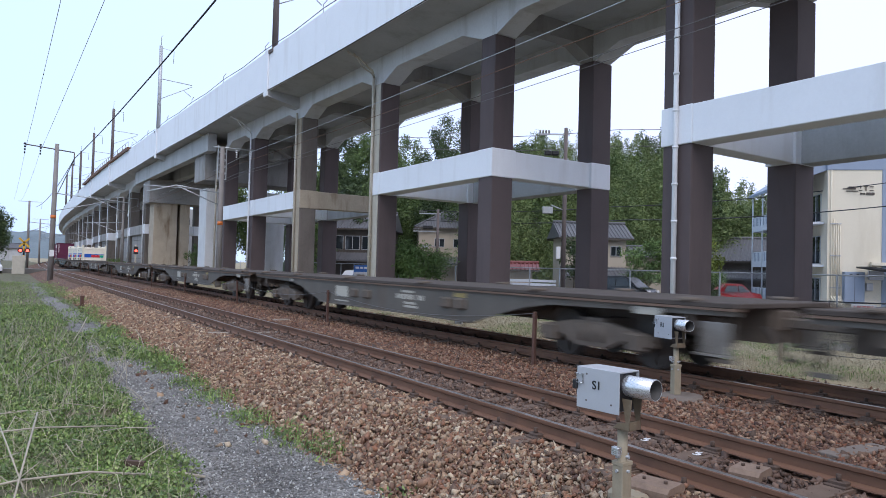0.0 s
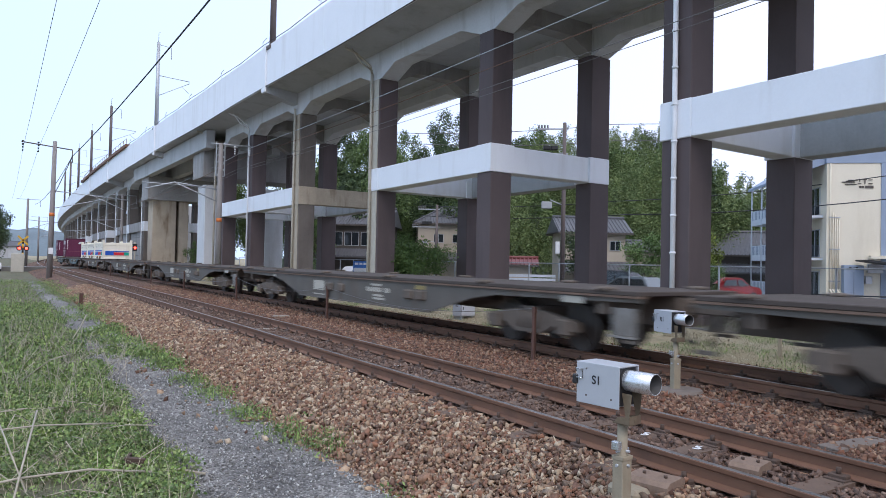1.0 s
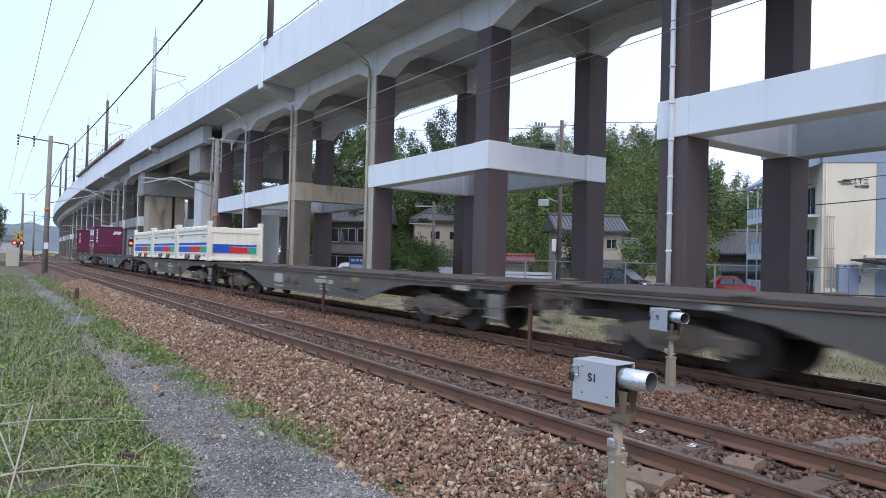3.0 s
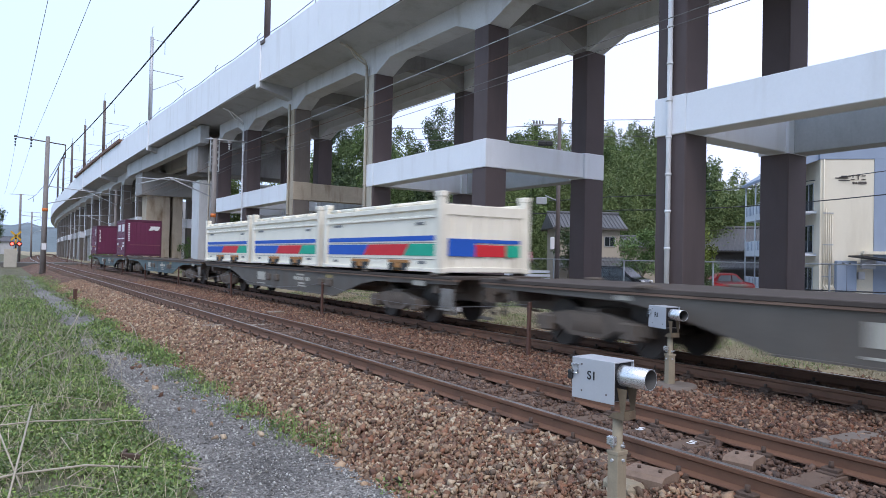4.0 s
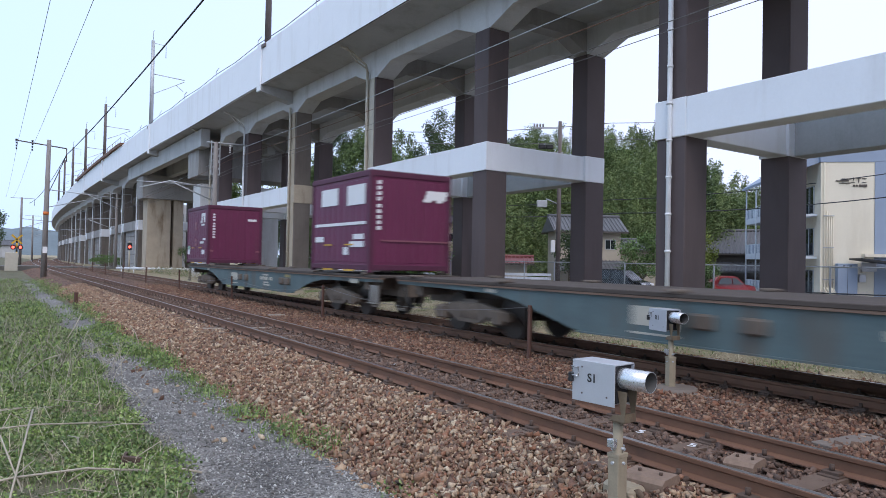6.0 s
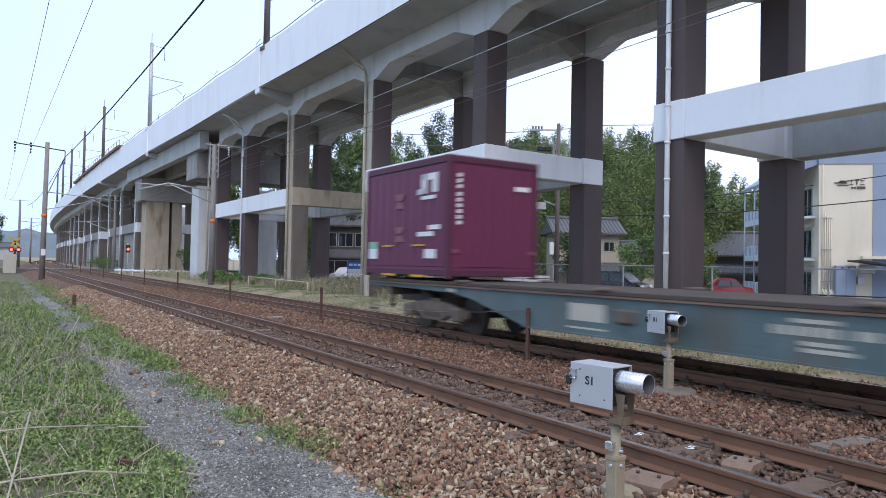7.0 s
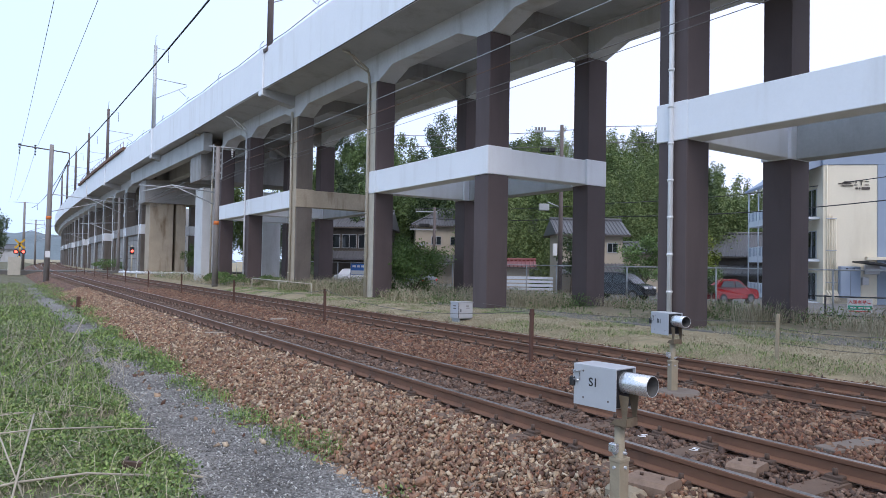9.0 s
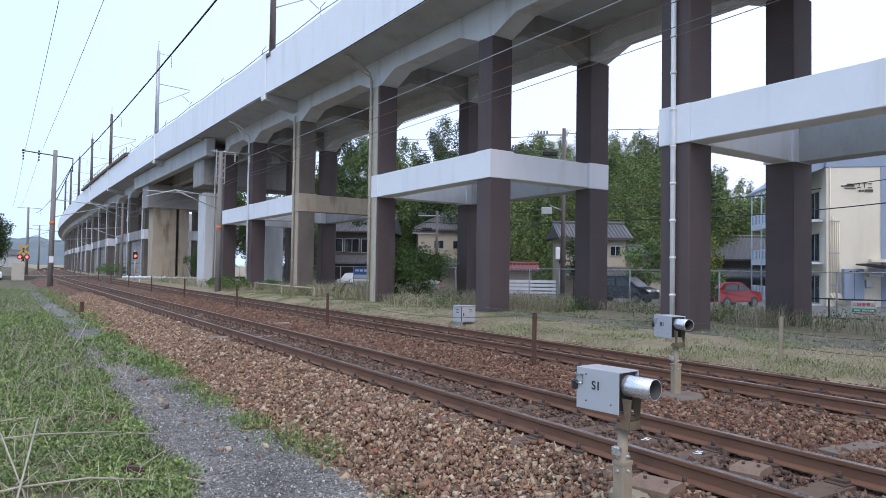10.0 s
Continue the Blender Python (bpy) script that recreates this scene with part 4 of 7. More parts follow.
def viaduct_mast(s, colour, h):
    n, g = 14.75 + vbend(s), grade(s)
    m = empty("catenary_mast", VIA @ pose(n, s, 14.1 + g), label=f"{'pale grey' if colour == 'galv' else 'dark brown'} steel catenary mast on the viaduct parapet", category="mast", group="viaduct masts")
    bm = bmesh.new()
    tube(bm, (0, 0, -0.3), (0, 0, h), 0.2, 0.16, 10)
    part("pole", bm, M[colour], m)
    bm = bmesh.new()
    box(bm, -0.3, 0.3, -0.3, 0.3, -0.1, 0.12, 0.02)
    part("base_plate", bm, M["mast_brown"], m)
    bm = bmesh.new()
    chain(bm, [(0, 0, h * 0.62), (3.0, 0, h * 0.60)], 0.04, 6)
    chain(bm, [(0, 0, h * 0.38), (3.0, 0, h * 0.58)], 0.035, 6)
    chain(bm, [(2.2, 0, h * 0.53), (2.9, -0.1, h * 0.46)], 0.03, 6)
    part("bracket_arm", bm, M["galv"], m)
    bm = bmesh.new()
    chain(bm, [(0, 0, h - 0.2), (1.2, 0, h - 0.3), (1.2, 0, h - 1.5)], 0.03, 5)
    chain(bm, [(0, 0, h), (0, 0, h + 0.9), (0.12, 0, h + 1.0)], 0.03, 5)
    part("feeder_arm", bm, M["galv"], m)


viaduct_mast(39.7, "mast_brown", 7.6)
viaduct_mast(70.4, "galv", 8.4)
for s in (98, 118, 138, 158, 178):
    viaduct_mast(s, "mast_brown", 7.4)

# ---- poles beside the line ----
def concrete_pole(x, y, z0, top, label, r=0.2, key="pole_concrete", name="utility_pole", lean=0.0):
    e = empty(name, pose(x, y, z0), label=label, category="pole")
    bm = bmesh.new()
    tube(bm, (0, 0, -0.3), (lean, 0, top - z0), r, r * 0.68, 12)
    part("shaft", bm, M[key], e)
    return e


def insulator(bm, p, h=0.45):
    for k in range(4):
        tube(bm, (p[0], p[1], p[2] - h * k / 4), (p[0], p[1], p[2] - h * (k + 0.6) / 4), 0.09 - 0.012 * k, 0.05, 8)


pole_a = concrete_pole(3.43, 62.3, -0.5, 10.4, "grey concrete catenary pole with a crossarm beside the track", 0.22, name="catenary_pole", lean=0.12)
bm = bmesh.new()
tube(bm, (-2.15, 0, 10.65), (1.35, 0, 10.35), 0.05, n=6)
chain(bm, [(1.35, 0, 10.35), (1.35, 0, 9.3)], 0.04, 6)
part("crossarm", bm, M["mast_brown"], pole_a)
for x in (-2.05, -1.0):
    bm = bmesh.new()
    insulator(bm, (x, 0, 10.75), 0.9)
    part("insulator", bm, M["black_in"], pole_a)
bm = bmesh.new()
chain(bm, [(0.1, 0, 7.0), (5.6, 0, 6.6)], 0.04, 6)
chain(bm, [(0.1, 0, 5.6), (3.5, 0, 6.5)], 0.035, 6)
chain(bm, [(3.0, 0, 6.75), (5.2, 0, 5.8)], 0.03, 6)
part("bracket_arm", bm, M["galv"], pole_a)
bm = bmesh.new()
tube(bm, (0.05, 0, 5.0), (0.05, 0, 5.25), 0.205, n=12)
part("orange_band", bm, M["orange"], pole_a)
bm = bmesh.new()
box(bm, -0.12, 0.2, -0.24, -0.19, 2.0, 2.5)
part("number_plate", bm, M["mark_white"], pole_a)

pole_b = concrete_pole(12.45, 47.2, -0.4, 9.2, "dark concrete catenary pole with lattice top beside the viaduct", 0.21, name="catenary_pole")
bm = bmesh.new()
for dx in (-0.28, 0.28):
    tube(bm, (dx, 0, 7.4), (dx, 0, 9.7), 0.04, n=4)
for k in range(5):
    tube(bm, (-0.28, 0, 7.4 + 0.45 * k), (0.28, 0, 7.85 + 0.45 * k), 0.025, n=4)
    tube(bm, (-0.28, 0, 7.4 + 0.45 * k), (0.28, 0, 7.4 + 0.45 * k), 0.025, n=4)
part("lattice_top", bm, M["galv"], pole_b)
bm = bmesh.new()
tube(bm, (-0.6, 0, 9.55), (2.1, 0, 9.6), 0.05, n=6)
part("crossarm", bm, M["galv"], pole_b)
for x in (0.95, 1.95):
    bm = bmesh.new()
    insulator(bm, (x, 0, 9.5), 0.6)
    part("insulator", bm, M["mark_white"], pole_b)
bm = bmesh.new()
chain(bm, [(0, 0, 6.45), (-2.9, 0, 6.75), (-4.7, 0, 6.2)], 0.05, 6)
chain(bm, [(0, 0, 5.6), (-2.9, 0, 6.75)], 0.04, 6)
chain(bm, [(-1.5, 0, 6.6), (-4.9, 0, 6.6)], 0.035, 6)
part("bracket_arm", bm, M["galv"], pole_b)
bm = bmesh.new()
tube(bm, (0, 0, 4.3), (0, 0, 4.55), 0.185, n=12)
part("orange_band", bm, M["orange"], pole_b)
# the next poles along the line, smaller with distance
for x, y, h in ((2.9, 118, 9.6), (12.5, 92, 9.0), (12.9, 135, 9.0), (4.5, 170, 9.5), (14.5, 180, 9.0)):
    p = concrete_pole(x + bend(y), y, -0.5, h, "weathered catenary pole far along the line", 0.2, name="catenary_pole")
    d = 1 if x < 8 else -1
    bm = bmesh.new()
    chain(bm, [(0, 0, h - 2.6), (d * 4.2, 0, h - 2.9)], 0.045, 5)
    chain(bm, [(0, 0, h - 4.0), (d * 3.0, 0, h - 2.9)], 0.04, 5)
    chain(bm, [(-1.4, 0, h + 0.4), (1.6, 0, h + 0.4), (1.6, 0, h - 0.6)], 0.04, 5)
    part("bracket_arm", bm, M["galv"], p)


def wire(name, pts, r, key="wire", sag=0.0, n=10, label="thin overhead wire strung between poles"):
    bm = bmesh.new()
    allp = []
    for a, b in zip(pts, pts[1:]):
        for k in range(n):
            u = k / n
            p = Vector(a).lerp(Vector(b), u)
            p.z -= sag * 4 * u * (1 - u)
            allp.append(p)
    allp.append(Vector(pts[-1]))
    chain(bm, allp, r, 8)
    return tagged(mesh_ob(name, bm, M[key]), label, "wire", "overhead wires")


wire("overhead_wire", [(1.22, -30, 10.3), (1.42, 62.3, 9.75), (1.5, 118, 9.5)], 0.009, sag=0.5)
wire("overhead_wire", [(2.5, -30, 10.2), (2.42, 62.3, 9.7), (2.4, 118, 9.5)], 0.009, sag=0.5)
wire("feeder_cable", [(4.85, -20, 9.6), (4.78, 62.3, 9.35), (4.4, 118, 8.8)], 0.027, sag=0.75, label="thick black feeder cable hung over the near track")
wire("feeder_cable", [(4.78, 62.3, 9.3), (4.0, 62.5, 7.2), (3.6, 62.4, 6.2)], 0.03, label="thick black feeder cable hung over the near track")
wire("overhead_wire", [(14.3, -10, 9.35), (14.35, 47.2, 9.05), (14.6, 92, 8.6)], 0.016, "galv", 0.25)
wire("overhead_wire", [(13.5, -10, 8.3), (13.4, 47.2, 8.1), (13.5, 92, 7.8)], 0.012, "rail_rust", 0.3)
wire("overhead_wire", [(13.6, -10, 7.75), (13.5, 47.2, 7.5), (13.6, 92, 7.3)], 0.012, "wire_grey", 0.3)
wire("overhead_wire", [(13.9, -10, 7.7), (13.8, 47.2, 7.45), (13.9, 92, 7.3)], 0.010, "wire_grey", 0.35)
wire("contact_wire", [(9.1, 47.2, 5.9), (9.1 + bend(92), 92, 5.6), (9.1 + bend(135), 135, 5.6)], 0.012, "wire_grey", 0.1)
wire("contact_wire", [(8.6, 62.3, 6.1), (5.2 + bend(118), 118, 5.7), (5.2 + bend(170), 170, 5.7)], 0.012, "wire_grey", 0.1)
wire("overhead_wire", [(30, 60, 14.0), (44, 41.5, 13.6), (75, 5, 13.6)], 0.03, "wire_grey", 0.4)
wire("overhead_wire", [(30, 60, 13.2), (44, 41.5, 12.2), (75, 5, 12.6)], 0.03, "wire_grey", 0.5)
wire("overhead_wire", [(36, 60, 7.2), (44, 41.5, 7.0), (47.2, 20.6, 7.6)], 0.03, "wire", 0.3)
wire("overhead_wire", [(36, 60, 6.2), (42, 38, 5.6), (46.4, 19.0, 6.1)], 0.035, "wire", 0.3)

# ---- trackside signals ----
def text_part(s, size, m, key, parent, name="lettering"):
    cu = bpy.data.curves.new("txt", "FONT")
    cu.offset = size * 0.018
    cu.body, cu.size, cu.extrude, cu.align_x, cu.align_y = s, size, 0.0008, "CENTER", "CENTER"
    tmp = new("txt", cu)
    me = bpy.data.meshes.new_from_object(tmp.evaluated_get(bpy.context.evaluated_depsgraph_get()))
    bpy.data.objects.remove(tmp)
    me.materials.clear()
    me.materials.append(M[key])
    ob = new(name, me)
    ob.parent = parent
    ob.matrix_local = m
    return ob


def indicator(x, y, base, boxz, turn, code, label):
    """Steel box with a hooded lens on a post; its long side faces local -x, the lens looks to local -y."""
    e = empty("trackside_indicator", pose(x, y, 0, 0, 0, turn), label=label, category="signal lamp", group="trackside lamps")
    L, W, Hh = 0.355, 0.215, 0.28
    bm = bmesh.new()
    box(bm, -W / 2, W / 2, -L / 2, L / 2, boxz, boxz + Hh, 0.012)
    body = part("box", bm, M["steel_box"], e)
    bm = bmesh.new()
    box(bm, -W / 2 - 0.006, W / 2 + 0.006, -L / 2 - 0.02, L / 2 + 0.004, boxz + Hh - 0.004, boxz + Hh + 0.006, 0.003)
    box(bm, -W / 2 - 0.006, -W / 2 + 0.0, -L / 2 - 0.02, L / 2 + 0.003, boxz - 0.01, boxz + Hh, 0.002)
    box(bm, W / 2, W / 2 + 0.006, -L / 2 - 0.02, L / 2 + 0.003, boxz - 0.01, boxz + Hh, 0.002)
    part("cover", bm, M["steel_box"], body)
    bm = bmesh.new()
    box(bm, -W / 2 + 0.01, W / 2 - 0.01, -L / 2 - 0.004, -L / 2 + 0.01, boxz + 0.01, boxz + Hh - 0.01)
    part("front_plate", bm, M["black_in"], body)
    # hood: open tube
    bm = bmesh.new()
    n, r, ln = 28, 0.074, 0.235
    cz = boxz + Hh - 0.095
    rings = []
    for yy, rr in ((-L / 2, r), (-L / 2 - ln, r), (-L / 2 - ln, r - 0.006), (-L / 2 - 0.02, r - 0.006)):
        rings.append([bm.verts.new((rr * math.cos(2 * math.pi * i / n), yy, cz + rr * math.sin(2 * math.pi * i / n))) for i in range(n)])
    for q, (a, b) in enumerate(zip(rings, rings[1:])):
        for i in range(n):
            f = bm.faces.new((a[i], b[i], b[(i + 1) % n], a[(i + 1) % n]))
            f.smooth, f.material_index = True, 1 if q == 2 else 0
    part("hood", bm, [M["steel_bright"], M["hood_inside"]], e, "bright steel lamp hood")
    bm = bmesh.new()
    tube(bm, (0, -L / 2 - 0.012, cz), (0, -L / 2 + 0.0, cz), 0.085, n=24)
    part("gasket", bm, M["black_in"], e)
    bm = bmesh.new()
    tube(bm, (0, -L / 2 - 0.03, cz), (0, -L / 2 - 0.014, cz), 0.06, n=20)
    part("lens", bm, M["glass"], e)
    # cradle and post
    bm = bmesh.new()
    for sx in (-0.058, 0.058):
        slab(bm, [(-L / 2 - 0.004, boxz + 0.10), (-L / 2 - 0.085, boxz + 0.10), (-L / 2 - 0.065, boxz - 0.10), (-L / 2 - 0.045, boxz - 0.10)], sx - 0.003, sx + 0.003)
    box(bm, -0.066, 0.066, -L / 2 - 0.072, -L / 2 + 0.07, boxz - 0.118, boxz - 0.108, 0.003)
    box(bm, -0.066, 0.066, -L / 2 - 0.072, -L / 2 - 0.066, boxz - 0.115, boxz - 0.055, 0.002)
    for sx in (-0.066, 0.060):
        slab(bm, [(-L / 2 - 0.072, boxz - 0.115), (-L / 2 + 0.06, boxz - 0.115), (-L / 2 + 0.03, boxz - 0.075), (-L / 2 - 0.072, boxz - 0.055)], sx, sx + 0.006)
    box(bm, -0.012, 0.012, -L / 2 - 0.075, -L / 2 - 0.064, boxz - 0.096, boxz - 0.074)
    part("cradle", bm, M["bracket_brown"], e)
    py = -L / 2 + 0.03
    bm = bmesh.new()
    tube(bm, (0, py, base + 0.1), (0, py, boxz - 0.115), 0.036, n=14)
    part("pipe", bm, M["post_beige"], e)
    bm = bmesh.new()
    box(bm, -0.053, 0.053, py - 0.045, py + 0.045, base - 0.2, boxz - 0.35, 0.006)
    box(bm, -0.058, 0.058, py - 0.05, py + 0.05, boxz - 0.375, boxz - 0.345, 0.004)
    part("post", bm, M["post_beige"], e)
    for z in (boxz - 0.41, boxz - 0.31):
        bm = bmesh.new()
        tube(bm, (-0.068, py, z), (0.068, py, z), 0.011, n=6)
        tube(bm, (0, py - 0.06, z), (0, py + 0.05, z), 0.011, n=6)
        part("bolt", bm, M["galv"], e)
    bm = bmesh.new()
    box(bm, -0.09, -0.045, py - 0.03, py + 0.03, boxz - 0.30, boxz - 0.24, 0.005)
    part("clamp", bm, M["steel_bright"], e)
    bm = bmesh.new()
    yy = L / 2
    chain(bm, [(-W / 2 - 0.012, yy - 0.055, boxz + 0.17), (-W / 2 - 0.02, yy - 0.005, boxz + 0.17), (-W / 2 - 0.02, yy - 0.005, boxz + 0.235), (-W / 2 - 0.012, yy - 0.055, boxz + 0.235), (-W / 2 - 0.012, yy - 0.055, boxz + 0.17)], 0.007, 6)
    part("hasp", bm, M["steel_bright"], e)
    bm = bmesh.new()
    box(bm, -W / 2 - 0.03, -W / 2 + 0.01, yy - 0.01, yy + 0.03, boxz + 0.12, boxz + 0.19, 0.008)
    part("padlock", bm, M["black_in"], e)
    for dy, dz in ((0.09, 0.24), (0.09, 0.05), (-0.13, 0.05)):
        bm = bmesh.new()
        tube(bm, (-W / 2 - 0.010, dy, boxz + dz), (-W / 2, dy, boxz + dz), 0.007, n=6)
        part("screw", bm, M["mast_brown"], e)
    text_part(code, 0.085, Matrix.Translation((-W / 2 - 0.0085, 0.0, boxz + 0.165)) @ Matrix(((0, 0, -1, 0), (-1, 0, 0, 0), (0, 1, 0, 0), (0, 0, 0, 1))), "black_in", e)
    return e


indicator(3.735, 3.565, -0.5, 0.488, 6, "S1", "grey steel trackside lamp box marked S1 on a beige post")
indicator(7.70, 6.22, -0.25, 0.60, -14, "R1", "grey steel trackside lamp box marked R1 between the tracks")
bm = bmesh.new()
tube(bm, (7.70, 6.0, -0.3), (7.70, 6.0, -0.14), 0.30, 0.26, 14)
tagged(mesh_ob("lamp_footing", bm, M["sleeper_grey"]), "round grey concrete footing in the ballast", "footing")


def cable_cover(x, y, turn, sx, sy, h):
    e = empty("cable_cover", pose(x, y, -0.22, 0, 0, turn), label="rusty brown steel cable cover beside the rail", category="track equipment")
    bm = bmesh.new()
    prism(bm, [(-sx / 2, 0), (sx / 2, 0), (sx / 2, h * 0.75), (sx / 2 - 0.04, h), (-sx / 2 + 0.04, h), (-sx / 2, h * 0.75)], -sy / 2, sy / 2)
    part("shell", bm, M["rust_plate"], e)
    for dy in (-sy * 0.25, sy * 0.25):
        bm = bmesh.new()
        tube(bm, (0, dy, h), (0, dy, h + 0.02), 0.014, n=6)
        part("bolt", bm, M["clip_rust"], e)
    # black plate on the solid shell paints the shade of its open side
    bm = bmesh.new()
    box(bm, sx / 2 - 0.01, sx / 2 + 0.004, -sy / 2 + 0.03, sy / 2 - 0.03, 0.01, h * 0.6)
    part("slot", bm, M["black_in"], e)


cable_cover(5.24, 3.40, 14, 0.32, 0.24, 0.12)
cable_cover(4.22, 3.52, 14, 0.30, 0.34, 0.12)
bm = bmesh.new()
box(bm, 3.90, 4.08, 3.42, 3.72, -0.45, -0.15, 0.03)
tagged(mesh_ob("concrete_block", bm, M["post_beige"]), "small beige concrete block by the lamp post", "block")
# painted numbers on the sleepers
for s, x, y in (("5", 5.371, 4.60), ("5", 5.392, 4.02), ("6", 5.33, 9.50)):
    num = empty("painted_number", pose(x, y, -0.158, 0, 0, -70), label=f"white number {s} painted on a sleeper", category="marking")
    text_part(s, 0.17, pose(0, 0, 0), "mark_white", num, "digit")

# concrete cable trough between the tracks
trough = empty("cable_trough", label="grey concrete cable trough lids between the tracks", category="cable trough", kind="structure")
for k in range(5):
    y = 3.35 + 0.62 * k
    bm = bmesh.new()
    box(bm, -0.07, 0.07, -0.3, 0.3, -0.05, 0.005, 0.008)
    ob = part("lid", bm, M["sleeper_grey"], trough)
    ob.matrix_local = pose(7.66 + 0.03 * math.sin(k * 2.2), y, -0.195 + 0.01 * math.sin(k * 5), 0, 0, 1.5 * math.sin(k * 3))
bm = bmesh.new()
box(bm, -0.42, 0.42, -0.11, 0.11, -0.05, 0.02, 0.008)
ob = part("lid", bm, M["sleeper_grey"], trough)
ob.matrix_local = pose(6.98, 3.43, -0.19, 0, 0, -6)

# short posts with a slack rope between the tracks
posts = []
for k in range(11):
    y = 9.3 + 8.98 * k
    x = 7.93 + bend(y) + 0.02 * math.sin(k * 4)
    bm = bmesh.new()
    box(bm, -0.03, 0.03, -0.03, 0.03, -0.25, 0.95 if k < 3 else 1.0, 0.006)
    box(bm, -0.037, 0.037, -0.037, 0.037, 0.84, 0.88, 0.004)
    ob = mesh_ob("fence_post", bm, M["wood_dark"])
    ob.matrix_world = pose(x, y, -0.22, 1.2 * math.sin(k * 3), 1.0 * math.sin(k * 5 + 1), 10)
    tagged(ob, "dark brown short post standing between the tracks", "post", "posts between the tracks")
    posts.append((x, y, 0.70))
bm = bmesh.new()
for a, b in zip(posts, posts[1:]):
    pts = []
    for i in range(9):
        u = i / 8
        p = Vector(a).lerp(Vector(b), u)
        p.z -= 0.28 * 4 * u * (1 - u) if a[1] < 30 else 0.1 * 4 * u * (1 - u)
        pts.append(p)
    chain(bm, pts, 0.006, 4)
tagged(mesh_ob("slack_rope", bm, M["wire_grey"]), "thin slack grey rope between the short posts", "rope")

# pale square posts at the edge of the verge with wire
for x, y, h in ((12.7, 7.65, 0.95), (12.3, 5.35, 1.0), (13.2, 3.2, 1.0)):
    bm = bmesh.new()
    box(bm, -0.03, 0.03, -0.03, 0.03, -0.3, h, 0.006)
    ob = mesh_ob("boundary_post", bm, M["post_beige"])
    ob.matrix_world = pose(x, y, -0.3, 2, -1.5, 15)
    tagged(ob, "weathered pale concrete boundary post in dry grass", "post", "boundary posts")
for z in (0.15, 0.42):
    wire("boundary_wire", [(12.7, 7.65, z - 0.05), (12.3, 5.35, z), (13.2, 3.2, z)], 0.005, "wire_grey", 0.04, label="sagging rusty wire between boundary posts")
wire("boundary_wire", [(12.7, 7.65, 0.5), (12.2, 16.5, 0.35)], 0.005, "wire_grey", 0.12, label="sagging rusty wire between boundary posts")

# trackside cabinet
cab = empty("trackside_cabinet", pose(12.45, 18.0, -0.32, 0, 0, 0), label="pale grey steel trackside cabinet on short legs", category="cabinet")
bm = bmesh.new()
box(bm, -0.28, 0.28, -0.22, 0.22, 0.12, 0.62, 0.012)
part("body", bm, M["steel_box"], cab)
bm = bmesh.new()
box(bm, -0.30, 0.30, -0.24, 0.24, 0.62, 0.645, 0.006)
part("lid", bm, M["steel_box"], cab)
bm = bmesh.new()
box(bm, -0.25, 0.27, -0.232, -0.221, 0.15, 0.60, 0.006)
part("door", bm, M["steel_box"], cab)
bm = bmesh.new()
box(bm, -0.268, -0.252, -0.236, -0.222, 0.14, 0.61)
part("door_seam", bm, M["black_in"], cab)
bm = bmesh.new()
box(bm, -0.2, -0.17, -0.25, -0.23, 0.33, 0.42, 0.004)
part("handle", bm, M["black_in"], cab)
for x in (-0.2, 0.2):
    bm = bmesh.new()
    box(bm, x - 0.03, x + 0.03, -0.18, 0.18, -0.1, 0.12)
    part("leg", bm, M["galv"], cab)
bars(cab, "mast_brown", [(0.02, 0.12, 0.5, 0.53), (0.02, 0.16, 0.44, 0.46)], 0.002, ("y", -0.234, -1))
for y0, z0 in ((0.05, 0.5), (0.05, 0.42)):
    bars(cab, "mast_brown", [(-0.1, 0.05, z0, z0 + 0.03)], 0.002, ("x", -0.282, -1))

# rusty angle iron lying in the weeds
bm = bmesh.new()
box(bm, -0.10, 0.08, -0.02, 0.02, -0.2, 0.10, 0.004)
box(bm, -0.10, -0.07, -0.02, 0.12, -0.2, 0.10, 0.004)
ob = mesh_ob("iron_stake", bm, M["clip_rust"])
ob.matrix_world = pose(1.12, 6.85, -0.47, 4, 6, -25)
tagged(ob, "rusty dark iron stake sticking out of weeds", "iron stake")
bm = bmesh.new()
box(bm, -0.06, 0.06, -0.06, 0.06, -0.3, 0.55, 0.008)
ob = mesh_ob("marker_stub", bm, M["wood_dark"])
ob.matrix_world = pose(2.66, 29.0, -0.5, 0, 2, 12)
tagged(ob, "short dark wooden stub post beside the gravel path", "post")

# concrete apron by the columns
bm = bmesh.new()
vs = box(bm, 16.4, 18.2, -8, 25, -0.4, -0.175, 0.02)
apron = mesh_ob("pavement", bm, M["asphalt"])
apron.matrix_world = VIA
tagged(apron, "weathered grey concrete apron beneath the viaduct", "pavement", kind="structure")
bm = bmesh.new()
box(bm, 28.2, 62, -30, 100, -0.9, -0.60, 0.02)
lot = mesh_ob("parking_lot", bm, M["asphalt"])
lot.matrix_world = VIA @ pose(0, 0, -0.02)
tagged(lot, "plain grey asphalt parking lot behind the fence", "parking lot", kind="structure")

